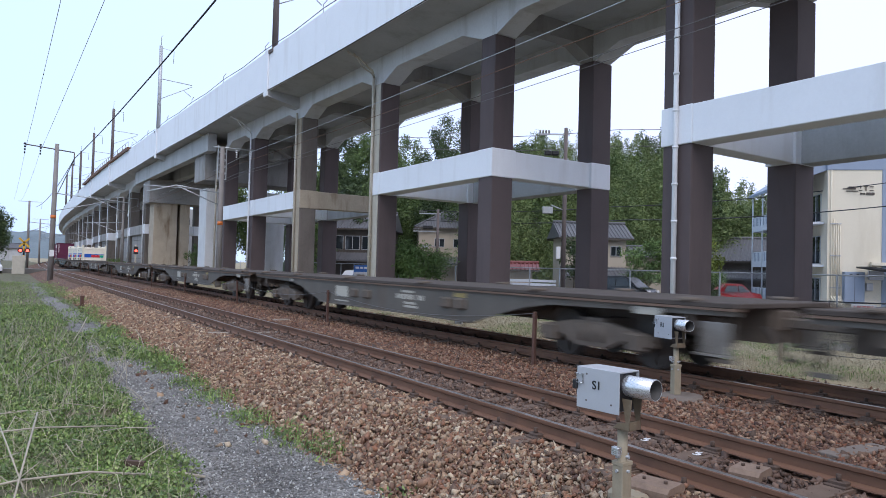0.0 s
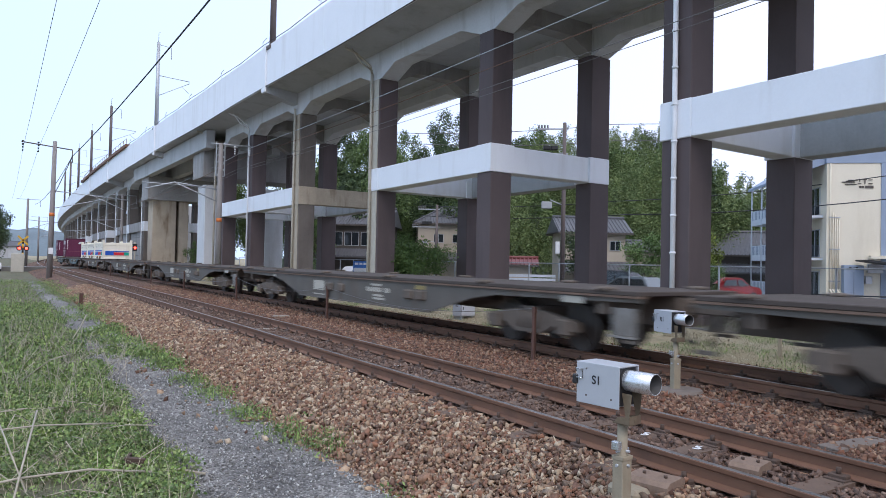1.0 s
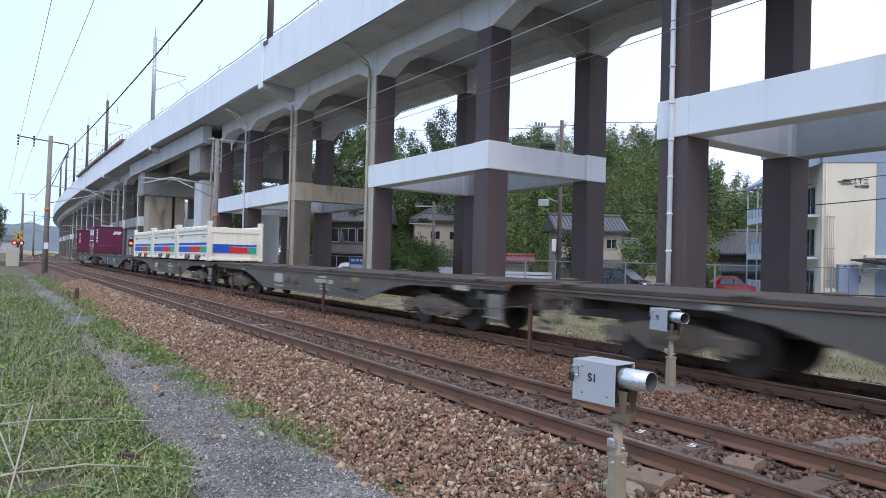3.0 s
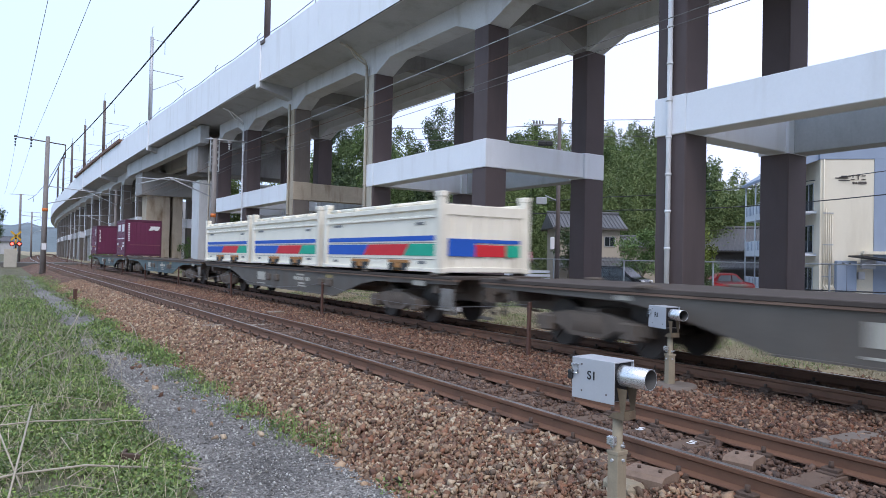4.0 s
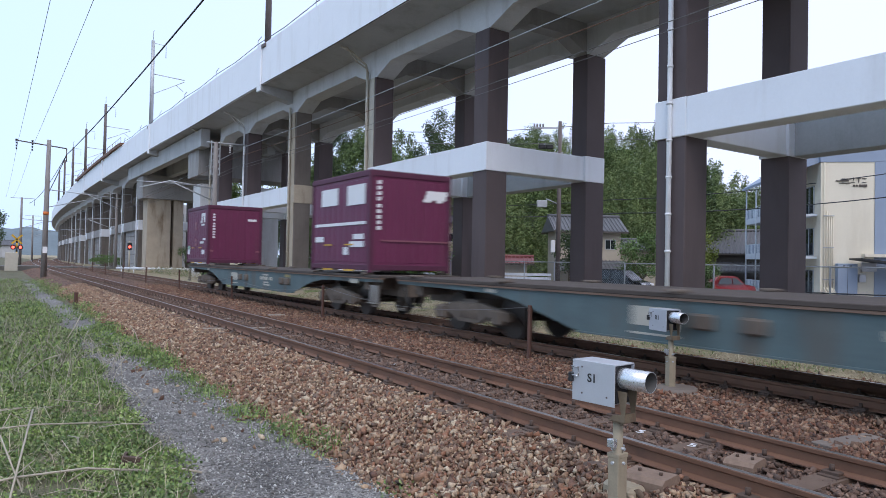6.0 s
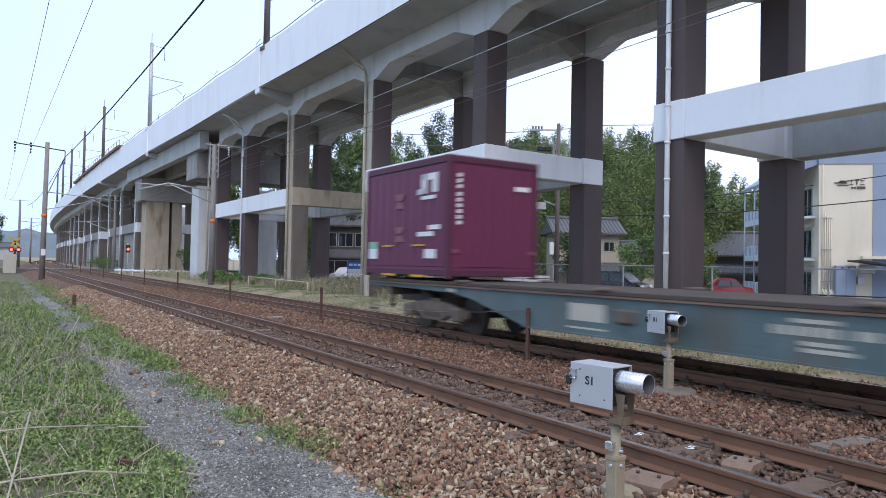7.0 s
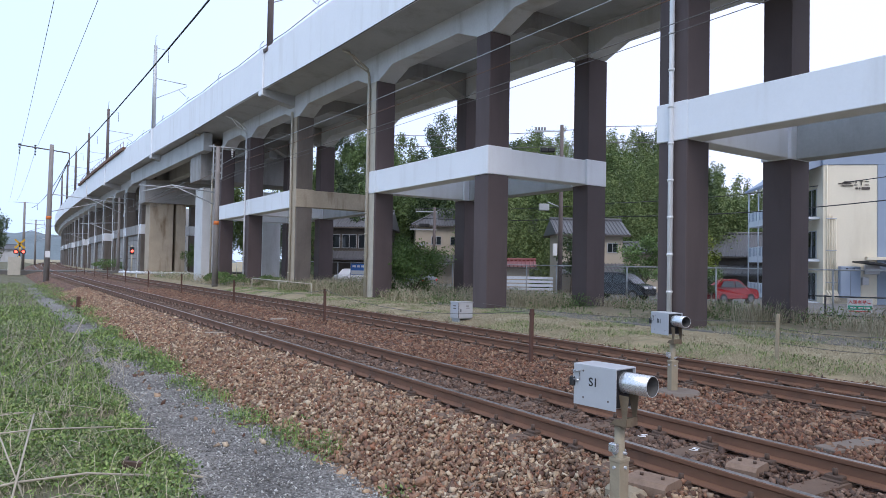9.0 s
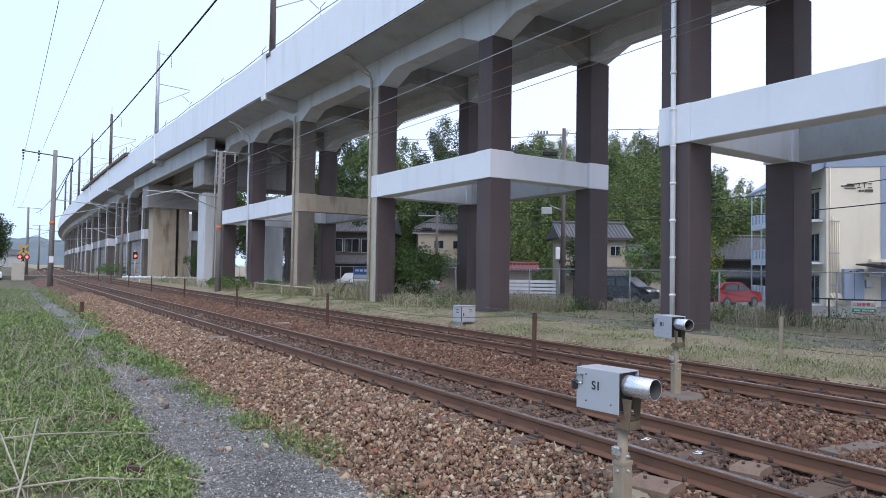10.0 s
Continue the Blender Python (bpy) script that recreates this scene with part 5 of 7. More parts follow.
# ---- chain-link fence ----
fence = empty("chain_link_fence", VIA, label="galvanised chain-link fence with steel posts behind the viaduct", category="fence")
FN, s0, s1 = 26.3, 3.0, 80.0
s = s0
while s < s1:
    bm = bmesh.new()
    tube(bm, (FN, s, -0.25), (FN, s, 1.56), 0.035, n=6)
    part("post", bm, M["galv"], fence)
    s += 2.4
bm = bmesh.new()
tube(bm, (FN, s0, 1.55), (FN, s1, 1.55), 0.03, n=6)
part("top_rail", bm, M["galv"], fence)
bm = bmesh.new()
k = 0
for s in [s0 + 0.12 * i for i in range(int((45 - s0) / 0.12))]:
    for d in (-1, 1):
        a, b = Vector((FN + 0.01 * d, s, -0.1)), Vector((FN + 0.01 * d, s + 1.65 * d, 1.55))
        w = Vector((0, 0.0022, 0))
        bm.faces.new([bm.verts.new(p) for p in (a - w, a + w, b + w, b - w)])
mesh = part("mesh", bm, M["galv"], fence, "woven wire mesh")
tagged(mesh, kind="stuff")
# low rail under the next span
lowrail = empty("pipe_railing", VIA, label="thin pale pipe railing in tall dry grass", category="railing")
bm = bmesh.new()
chain(bm, [(15.0, 33.5, 0.35), (15.0, 42.5, 0.42)], 0.03, 6)
part("rail", bm, M["pipe_beige"], lowrail)
for s in (33.5, 38.0, 42.5):
    bm = bmesh.new()
    tube(bm, (15.0, s, -0.4), (15.0, s, 0.38), 0.028, n=6)
    part("post", bm, M["pipe_beige"], lowrail)


# notice and pale planks
notice = empty("fence_notice", VIA @ pose(26.2, 49.5, 1.0, 0, 0, -50), label="small blue and white notice hung on the fence", category="sign")
bm = bmesh.new()
box(bm, -0.65, 0.65, -0.02, 0.02, -0.45, 0.45, 0.006)
part("panel", bm, M["sign_blue"], notice)
bars(notice, "mark_white", [(-0.5, -0.2, 0.15, 0.32), (-0.1, 0.15, 0.15, 0.32), (0.25, 0.5, 0.15, 0.32), (-0.6, 0.6, -0.42, -0.1)], 0.004, ("y", -0.022, -1))
for x, y, w, d, rz in ((6.97, 19.4, 0.5, 0.16, 20), (5.31, 18.5, 0.3, 0.12, 40), (5.55, 23.2, 0.3, 0.14, 35), (5.41, 28.2, 0.3, 0.14, 30), (5.44, 15.9, 0.7, 0.14, 15), (4.35, 16.1, 0.55, 0.12, 5)):
    bm = bmesh.new()
    box(bm, -w / 2, w / 2, -d / 2, d / 2, -0.02, 0.025, 0.006)
    ob = mesh_ob("pale_plank", bm, M["sleeper_pale"])
    ob.matrix_world = pose(x, y, -0.185, 0, 1, rz)
    tagged(ob, "pale weathered plank lying on the ballast", "plank", "pale planks")


# ---- parked cars ----
def car(name, m, key, L, W, Hh, profile_pts, glass_pts, label):
    e = empty(name, m, label=label, category="car", group="parked cars")
    bm = bmesh.new()
    slab(bm, profile_pts, -W / 2, W / 2)
    for v in bm.verts:
        if v.co.z > Hh * 0.62:
            v.co.x *= 0.84
    bmesh.ops.bevel(bm, geom=bm.edges[:], offset=0.05, segments=2, affect="EDGES")
    part("body", bm, M[key], e, smooth=False)
    for sx in (-1, 1):
        for pts in glass_pts:
            bm = bmesh.new()
            zs = [z for _, z in pts]
            a = []
            for y, z in pts:
                x = W / 2 * (1 - 0.16 * max(0, (z - Hh * 0.55)) / (Hh * 0.45)) + 0.006
                a.append(bm.verts.new((sx * x, y, z)))
            bm.faces.new(a)
            ext = bmesh.ops.extrude_face_region(bm, geom=bm.faces[:])
            for v in ext["geom"]:
                if isinstance(v, bmesh.types.BMVert):
                    v.co.x -= sx * 0.03
            bmesh.ops.recalc_face_normals(bm, faces=bm.faces)
            part("side_window", bm, M["glass"], e)
    for y in (-L * 0.31, L * 0.30):
        for sx in (-1, 1):
            bm = bmesh.new()
            tube(bm, (sx * (W / 2 - 0.2), y, 0.33), (sx * (W / 2 + 0.01), y, 0.33), 0.33, n=20)
            wheel = part("wheel", bm, M["rubber"], e)
            bm = bmesh.new()
            tube(bm, (sx * (W / 2 - 0.01), y, 0.33), (sx * (W / 2 + 0.02), y, 0.33), 0.20, n=14)
            part("rim", bm, M["rim"], wheel)
    for sx in (-1, 1):
        bm = bmesh.new()
        box(bm, sx * W * 0.36 - 0.16, sx * W * 0.36 + 0.16, -L / 2 - 0.02, -L / 2 + 0.12, Hh * 0.42, Hh * 0.5, 0.02)
        part("headlight", bm, M["mark_white"], e)
        bm = bmesh.new()
        box(bm, sx * W * 0.4 - 0.1, sx * W * 0.4 + 0.1, L / 2 - 0.06, L / 2 + 0.015, Hh * 0.45, Hh * 0.58, 0.02)
        part("tail_light", bm, M["band_red"], e)
    # windscreen
    bm = bmesh.new()
    (ya, za), (yb, zb) = glass_pts[0][0], glass_pts[0][-1]
    vs = [bm.verts.new(p) for p in ((-W * 0.43, ya - 0.17, za + 0.02), (W * 0.43, ya - 0.17, za + 0.02), (W * 0.36, yb - 0.14, zb + 0.02), (-W * 0.36, yb - 0.14, zb + 0.02))]
    bm.faces.new(vs)
    ext = bmesh.ops.extrude_face_region(bm, geom=bm.faces[:])
    for v in ext["geom"]:
        if isinstance(v, bmesh.types.BMVert):
            v.co.y += 0.03
    bmesh.ops.recalc_face_normals(bm, faces=bm.faces)
    part("windscreen", bm, M["glass_sky_tint"], e)
    return e


LOT = -0.62
passing_car = car("estate_car", pose(31.2, 12.3, LOT, 0, 0, 180), "car_silver", 4.1, 1.7, 1.52,
    [(-2.05, 0.32), (-2.07, 0.7), (-1.9, 0.90), (-1.2, 1.0), (-0.5, 1.42), (0.0, 1.52), (1.6, 1.48), (1.95, 1.0), (2.05, 0.85), (2.05, 0.32)],
    [[(-0.9, 1.01), (0.1, 1.01), (0.1, 1.40), (-0.35, 1.38)], [(0.2, 1.01), (1.75, 1.04), (1.5, 1.38), (0.2, 1.40)]], "silver-grey estate car driving behind the chain-link fence")
tagged(passing_car, "silver-grey estate car driving behind the chain-link fence", "car")
car("minivan", pose(35.67, 32.8, LOT, 0, 0, 15), "car_black", 4.6, 1.75, 1.8,
    [(-2.3, 0.3), (-2.32, 0.75), (-2.1, 0.95), (-1.5, 1.1), (-0.75, 1.72), (-0.4, 1.8), (1.9, 1.78), (2.2, 1.2), (2.3, 0.9), (2.28, 0.3)],
    [[(-1.15, 1.12), (0.0, 1.12), (0.0, 1.62), (-0.62, 1.62)], [(0.1, 1.12), (1.1, 1.12), (1.1, 1.62), (0.1, 1.62)], [(1.2, 1.12), (2.05, 1.15), (1.85, 1.6), (1.2, 1.62)]], "black minivan parked behind the chain-link fence")
car("hatchback_car", pose(38.2, 26.4, LOT, 0, 0, 86), "car_red", 4.1, 1.75, 1.55,
    [(-2.05, 0.32), (-2.07, 0.7), (-1.9, 0.92), (-1.2, 1.02), (-0.45, 1.48), (0.0, 1.55), (1.2, 1.5), (1.8, 1.05), (2.05, 0.9), (2.05, 0.32)],
    [[(-0.85, 1.03), (0.1, 1.03), (0.1, 1.42), (-0.3, 1.40)], [(0.2, 1.03), (1.45, 1.06), (1.1, 1.40), (0.2, 1.42)]], "red compact crossover car parked near apartments")
for x, y, rz in ((29.5, 62.0, -60), (40.0, 66.0, -75), (-0.6, 90.0, 5)):
    car("small_car", pose(x, y, -0.66 if x > 10 else -0.5, 0, 0, rz), "car_white", 3.8, 1.6, 1.6,
        [(-1.9, 0.3), (-1.92, 0.7), (-1.7, 0.95), (-1.2, 1.05), (-0.6, 1.52), (0, 1.6), (1.6, 1.55), (1.85, 1.0), (1.9, 0.3)],
        [[(-0.95, 1.06), (0.1, 1.06), (0.1, 1.45), (-0.5, 1.45)], [(0.2, 1.06), (1.5, 1.06), (1.35, 1.45), (0.2, 1.45)]], "small white car in the distance")


# ---- buildings ----
def window(parent, m, w, h, name="window", glass="glass"):
    bm = bmesh.new()
    for a in ((-w / 2, w / 2, h / 2 - 0.05, h / 2), (-w / 2, w / 2, -h / 2, -h / 2 + 0.05), (-w / 2, -w / 2 + 0.05, -h / 2, h / 2), (w / 2 - 0.05, w / 2, -h / 2, h / 2), (-0.025, 0.025, -h / 2, h / 2)):
        box(bm, a[0], a[1], -0.05, 0.03, a[2], a[3])
    fr = part(name, bm, M["galv"], parent)
    fr.matrix_local = m
    bm = bmesh.new()
    box(bm, -w / 2 + 0.05, w / 2 - 0.05, -0.02, 0.0, -h / 2 + 0.05, h / 2 - 0.05)
    part("pane", bm, M[glass], fr)


def tiled_roof(parent, x0, x1, y0, y1, z, rise, hip=0.0, key="roof_tile", over=0.5):
    """Ridge along x; rounded tile rolls run down both slopes."""
    x0, x1, y0, y1 = x0 - over, x1 + over, y0 - over, y1 + over
    ym = (y0 + y1) / 2
    bm = bmesh.new()
    V = [bm.verts.new(p) for p in ((x0, y0, z), (x1, y0, z), (x1, y1, z), (x0, y1, z), (x0 + hip, ym, z + rise), (x1 - hip, ym, z + rise))]
    for f in ((0, 1, 5, 4), (2, 3, 4, 5), (1, 2, 5), (3, 0, 4), (3, 2, 1, 0)):
        bm.faces.new([V[i] for i in f])
    roof = part("roof", bm, M[key], parent)
    bm = bmesh.new()
    k = x0 + 0.15
    while k < x1:
        t = 1.0
        if hip:
            t = min(1.0, (k - x0) / hip, (x1 - k) / hip)
        if t > 0.05:
            for ya in (y0, y1):
                a = Vector((k, ya, z + 0.03))
                b = Vector((k, ya + (ym - ya) * t, z + rise * t + 0.03))
                tube(bm, a, b, 0.06, n=5)
        k += 0.3
    tube(bm, (x0 + hip, ym, z + rise + 0.05), (x1 - hip, ym, z + rise + 0.05), 0.16, n=6)
    if hip:
        for xa, xr in ((x0, x0 + hip), (x1, x1 - hip)):
            for ya in (y0, y1):
                tube(bm, (xa, ya, z + 0.05), (xr, ym, z + rise + 0.05), 0.12, n=5)
    tagged(part("roof_tiling", bm, M[key], roof), kind="stuff")
    bm = bmesh.new()
    for ya in (y0, y1):
        box(bm, x0, x1, ya - 0.04, ya + 0.04, z - 0.14, z - 0.02)
    part("gutter", bm, M["house_wood"], roof)
    return roof


def house(m, w, d, h, rise, wall, label, hip=0.0, windows=(), lower=None, key="roof_tile"):
    e = empty("house", m, label=label, category="house", group="houses below the wooded hill")
    bm = bmesh.new()
    box(bm, -w / 2, w / 2, -d / 2, d / 2, 0, h)
    part("wall", bm, M[wall], e)
    tiled_roof(e, -w / 2, w / 2, -d / 2, d / 2, h, rise, hip, key)
    for x, z, ww, hh in windows:
        window(e, pose(x, -d / 2 - 0.02, z), ww, hh)
    if lower:
        bm = bmesh.new()
        a = [(-d / 2, lower), (-d / 2 - 1.6, lower - 0.75), (-d / 2 - 1.6, lower - 0.9), (-d / 2, lower - 0.2)]
        slab(bm, a, -w / 2 - 0.3, w / 2 + 0.3)
        k = -w / 2
        while k < w / 2:
            tube(bm, (k, -d / 2, lower + 0.02), (k, -d / 2 - 1.6, lower - 0.73), 0.06, n=5)
            k += 0.3
        tagged(part("lower_roof", bm, M[key], e), kind="stuff")
    return e


def at(px_depth, lateral, z):
    """Place by distance ahead and to the right of the standpoint."""
    c, s_ = math.cos(radians(33.15)), math.sin(radians(33.15))
    return (s_ * px_depth + c * lateral, c * px_depth - s_ * lateral, z)


FACE = -33.15  # turn that makes a front look at the standpoint
house(pose(*at(74, -9.2, -0.6), 0, 0, FACE - 4), 6.6, 8, 5.75, 1.9, "house_wood", "old dark timber house with grey tiled roof", 0.0, [(-1.9, 4.3, 1.5, 1.4), (-0.2, 4.3, 1.5, 1.4), (1.5, 4.3, 1.5, 1.4)], 3.3)
house(pose(*at(80, 1.1, -0.6), 0, 0, FACE + 6), 9.4, 7, 6.4, 2.0, "house_wall", "two-storey beige house with grey tiled hip roof", 3.6, [(-2.4, 4.75, 1.1, 0.95), (-0.3, 4.75, 1.1, 0.95)], 3.2)
house(pose(*at(86, -4.6, -0.6), 0, 0, FACE - 12), 4.2, 6, 4.0, 1.5, "house_wood", "low timber annex with grey tiled roof", 0.0, [], None)
house(pose(*at(58, 11.85, -0.6), 0, 0, FACE + 3), 5.1, 4.2, 4.75, 1.3, "house_wall", "small two-storey cream house with grey tiled roof", 0.0, [(-1.6, 3.7, 0.9, 0.8), (1.7, 3.7, 0.9, 0.8)], 2.4)
house(pose(*at(52, 5.1, -0.6), 0, 0, FACE - 6), 2.6, 2.6, 2.05, 0.45, "house_wall", "low shed with a faded red metal roof", 0.0, [], None, "roof_red")
house(pose(*at(66, 27.4, -0.6), 0, 0, FACE - 30), 7, 7, 3.3, 2.2, "house_wood", "low old house with grey tiled roof behind trees", 1.2, [], 2.5)
house(pose(*at(62, 17.9, -0.6), 0, 0, FACE), 5, 4, 3.4, 0.9, "house_wall", "low house with grey tiled roof behind bushes", 0.0, [])
# white slatted wall and gate
gate = empty("garden_wall", pose(*at(48, 5.9, -0.6), 0, 0, FACE), label="white slatted garden fence near the red roof", category="fence")
for k in range(5):
    bm = bmesh.new()
    box(bm, -1.6, 1.7, -0.03, 0.03, 0.15 + 0.26 * k, 0.33 + 0.26 * k)
    part("slat", bm, M["apartment_white"], gate)

# apartment block: gable faces the line, balconies run along its side
apt = empty("apartment_building", Matrix(((0.737, 0.676, 0, 45.6), (-0.676, 0.737, 0, 24.7), (0, 0, 1, -0.65), (0, 0, 0, 1))), label="three-storey cream and blue-grey apartment building with balconies", category="building")
bm = bmesh.new()
box(bm, 0.35, 9, 0.0, 12.2, 0, 9.9)
part("wall", bm, M["apartment"], apt)
bm = bmesh.new()
box(bm, 0.3, 9.1, -0.06, 12.3, 9.2, 10.1, 0.02)
part("roof", bm, M["apartment_blue"], apt)
bm = bmesh.new()
box(bm, 3.63, 9.1, -0.05, -0.003, 0, 9.2)
part("blue_panel", bm, M["apartment_blue"], apt)
bm = bmesh.new()
prism(bm, [(0.3, 9.9), (-1.5, 8.7), (-1.5, 8.5), (0.3, 9.2)], 0.2, 12.2)
part("eave", bm, M["apartment_blue"], apt)
for st in range(3):
    z = 0.9 + 2.85 * st
    bm = bmesh.new()
    box(bm, -1.2, 0.36, 0.6, 12.0, z - 0.95, z - 0.8)
    slabp = part("balcony", bm, M["apartment_white"], apt)
    for j in range(4):
        y0 = 0.7 + 2.85 * j
        bm = bmesh.new()
        box(bm, -1.24, -1.16, y0, y0 + 2.6, z - 0.95, z + 0.25)
        part("parapet", bm, M["apartment_white"], slabp)
        bm = bmesh.new()
        for q in range(6):
            tube(bm, (-1.26, y0 + 0.3 + 0.4 * q, z - 0.5), (-1.26, y0 + 0.3 + 0.4 * q, z + 0.2), 0.02, n=4)
        tagged(part("grille", bm, M["apartment_blue"], slabp), kind="stuff")
        window(apt, pose(0.33, y0 + 1.3, z + 0.2, 0, 0, -90), 1.8, 1.9)
for j in range(5):
    bm = bmesh.new()
    y0 = 0.65 + 2.85 * j
    tube(bm, (-1.2, y0, 0), (-1.2, y0, 8.9), 0.06, n=6)
    part("downpipe", bm, M["apartment_white"], apt)
for k, x in enumerate((0.55, 0.72, 0.86, 0.98, 1.1)):
    bm = bmesh.new()
    top = 9.2 if k == 0 else 6.1 - 0.15 * k
    chain(bm, [(x, -0.08, 0.9), (x, -0.08, top)], 0.035, 6)
    chain(bm, [(x, -0.08, 0.9), (x + 0.35, -0.2, 0.2)], 0.06, 6)
    part("conduit", bm, M["apartment"], apt)
for z in (1.4, 3.5, 5.6):
    bm = bmesh.new()
    box(bm, 0.5, 1.15, -0.14, -0.06, z, z + 0.06)
    part("conduit_clip", bm, M["galv"], apt)
bm = bmesh.new()
box(bm, 1.25, 2.45, -0.5, -0.05, 0.45, 2.5, 0.02)
cabm = part("meter_cabinet", bm, M["apartment_blue"], apt)
bm = bmesh.new()
box(bm, 1.84, 1.86, -0.51, -0.495, 0.5, 2.4)
part("seam", bm, M["black_in"], cabm)
for x in (1.55, 1.95):
    bm = bmesh.new()
    box(bm, x, x + 0.15, -0.515, -0.5, 2.25, 2.38)
    part("vent", bm, M["black_in"], cabm)
for x, z, w, h in ((2.65, 1.3, 0.4, 0.5), (2.8, 2.0, 0.9, 0.6)):
    bm = bmesh.new()
    box(bm, x, x + w, -0.25, -0.05, z, z + h, 0.02)
    part("meter_box", bm, M["steel_box"], apt)
bm = bmesh.new()
prism(bm, [(2.0, 2.75), (6.5, 2.2), (6.5, 2.3), (2.0, 2.85)], -2.2, -0.3)
part("bicycle_roof", bm, M["black_in"], apt)
bm = bmesh.new()
box(bm, 2.9, 6.5, -0.4, -0.05, 2.95, 3.15)
part("canopy", bm, M["apartment"], apt)
# unread name on the gable: plain dark shapes
for x, z, w, h in ((1.25, 7.92, 0.8, 0.07), (1.45, 7.78, 0.7, 0.06), (1.6, 8.05, 0.6, 0.06), (1.5, 7.98, 0.5, 0.05), (2.2, 7.84, 0.22, 0.05), (2.3, 7.98, 0.06, 0.2), (2.5, 8.1, 0.28, 0.05), (2.62, 7.84, 0.06, 0.28), (2.85, 7.84, 0.26, 0.05), (2.85, 8.08, 0.26, 0.05), (2.3, 7.58, 0.14, 0.12), (2.48, 7.58, 0.12, 0.12), (2.66, 7.56, 0.5, 0.16)):
    bm = bmesh.new()
    box(bm, x, x + w, -0.06, -0.02, z, z + h, 0.01)
    part("sign_mark", bm, M["house_wood"], apt)
# rental board on the low fence
board = empty("rental_sign", VIA @ pose(28.6, 12.7, -0.60, 0, 0, -65), label="white rental notice board with red letters on a low black fence", category="sign")
bm = bmesh.new()
box(bm, -0.42, 0.42, -0.02, 0.02, 0.5, 1.05, 0.006)
part("panel", bm, M["mark_white"], board)
bm = bmesh.new()
box(bm, -0.40, 0.40, -0.026, -0.018, 0.62, 0.78)
part("green_band", bm, M["band_green"], board)
text_part("\u5165\u5c45\u8005\u52df\u96c6", 0.155, Matrix.Translation((0, -0.024, 0.91)) @ pose(0, 0, 0, 90), "sign_red", board)
bars(board, "mark_white", [(-0.32, -0.12, 0.67, 0.73), (-0.07, 0.1, 0.67, 0.73), (0.14, 0.34, 0.67, 0.73)], 0.004, ("y", -0.027, -1))
bars(board, "sign_red", [(-0.36, 0.36, 0.54, 0.585)], 0.004, ("y", -0.021, -1))
lowf = empty("low_fence", VIA @ pose(28.75, 12.85, -0.60, 0, 0, -65), label="low black tubular fence by the bicycle parking", category="fence")
for x in (-1.9, -1.1, 1.15, 2.3):
    bm = bmesh.new()
    tube(bm, (x, 0.05, 0), (x, 0.05, 1.15), 0.04, n=6)
    part("post", bm, M["black_in"], lowf)
for z in (0.35, 1.1):
    bm = bmesh.new()
    tube(bm, (-1.9, 0.05, z), (2.3, 0.05, z), 0.03, n=6)
    part("bar", bm, M["black_in"], lowf)


def bicycle(m):
    e = empty("bicycle", m, label="parked dark bicycle by the apartment wall", category="bicycle", group="parked bicycles")
    for y in (-0.52, 0.52):
        bm = bmesh.new()
        pts = [(0, y + 0.33 * math.cos(a), 0.33 + 0.33 * math.sin(a)) for a in [2 * math.pi * i / 18 for i in range(19)]]
        chain(bm, pts, 0.018, 5)
        part("wheel", bm, M["rubber"], e)
    bm = bmesh.new()
    chain(bm, [(0, -0.52, 0.33), (0, -0.05, 0.35), (0, 0.35, 0.8), (0, -0.2, 0.75), (0, -0.05, 0.35)], 0.02, 5)
    chain(bm, [(0, 0.52, 0.33), (0, 0.35, 0.95), (0.2, 0.3, 1.0)], 0.02, 5)
    part("frame", bm, M["galv"], e)
    bm = bmesh.new()
    box(bm, -0.07, 0.07, -0.35, -0.1, 0.85, 0.9, 0.02)
    part("saddle", bm, M["rubber"], e)
    return e


b0 = bicycle(VIA @ pose(30.5, 11.8, -0.60, 0, 0, 25))
for k in (1, 2, 3):
    copy_thing(b0, VIA @ pose(30.5 + 0.55 * k, 11.8 - 0.4 * k, -0.60, 0, 0, 25 + 6 * math.sin(k * 3)))

# grey office far beyond the road bridge
off = empty("office_building", pose(27.8, 114.5, -0.4, 0, 0, FACE + 46), label="grey concrete office building beyond the road bridge", category="building")
bm = bmesh.new()
box(bm, -4.5, 4.5, 0, 9, 0, 10.0)
part("wall", bm, M["grey_concrete"], off)
for st in range(3):
    for j in range(4):
        window(off, pose(-3.3 + 2.2 * j, -0.02, 2.2 + 2.9 * st), 1.5, 1.2, glass="glass")
for j in (1, 2):
    bm = bmesh.new()
    box(bm, -3.8 + 2.2 * j, -3.1 + 2.2 * j, -0.12, -0.06, 3.9, 4.4)
    part("lit_lamp", bm, M["light_warm"], off)
# white guard rail by the road
guard = empty("guard_rail", label="white steel guard rail beside the crossing road", category="guard rail")
for k in range(7):
    y = 76 - 1.0 * k
    x = 11.0 + 1.0 * k
    bm = bmesh.new()
    tube(bm, (x, y, -0.6), (x, y, 0.35), 0.06, n=6)
    part("post", bm, M["pipe_white"], guard)
bm = bmesh.new()
chain(bm, [(10.6, 76.4, 0.15), (17.2, 69.8, 0.15)], 0.13, 6)
part("rail", bm, M["pipe_white"], guard)

# ---- level crossing far down the line ----
road_bm = bmesh.new()
box(road_bm, -40, 70, 92.5, 97.5, -0.6, -0.02, 0.01)
tagged(mesh_ob("road", road_bm, M["asphalt"]), "asphalt road over the level crossing", "road", kind="structure")


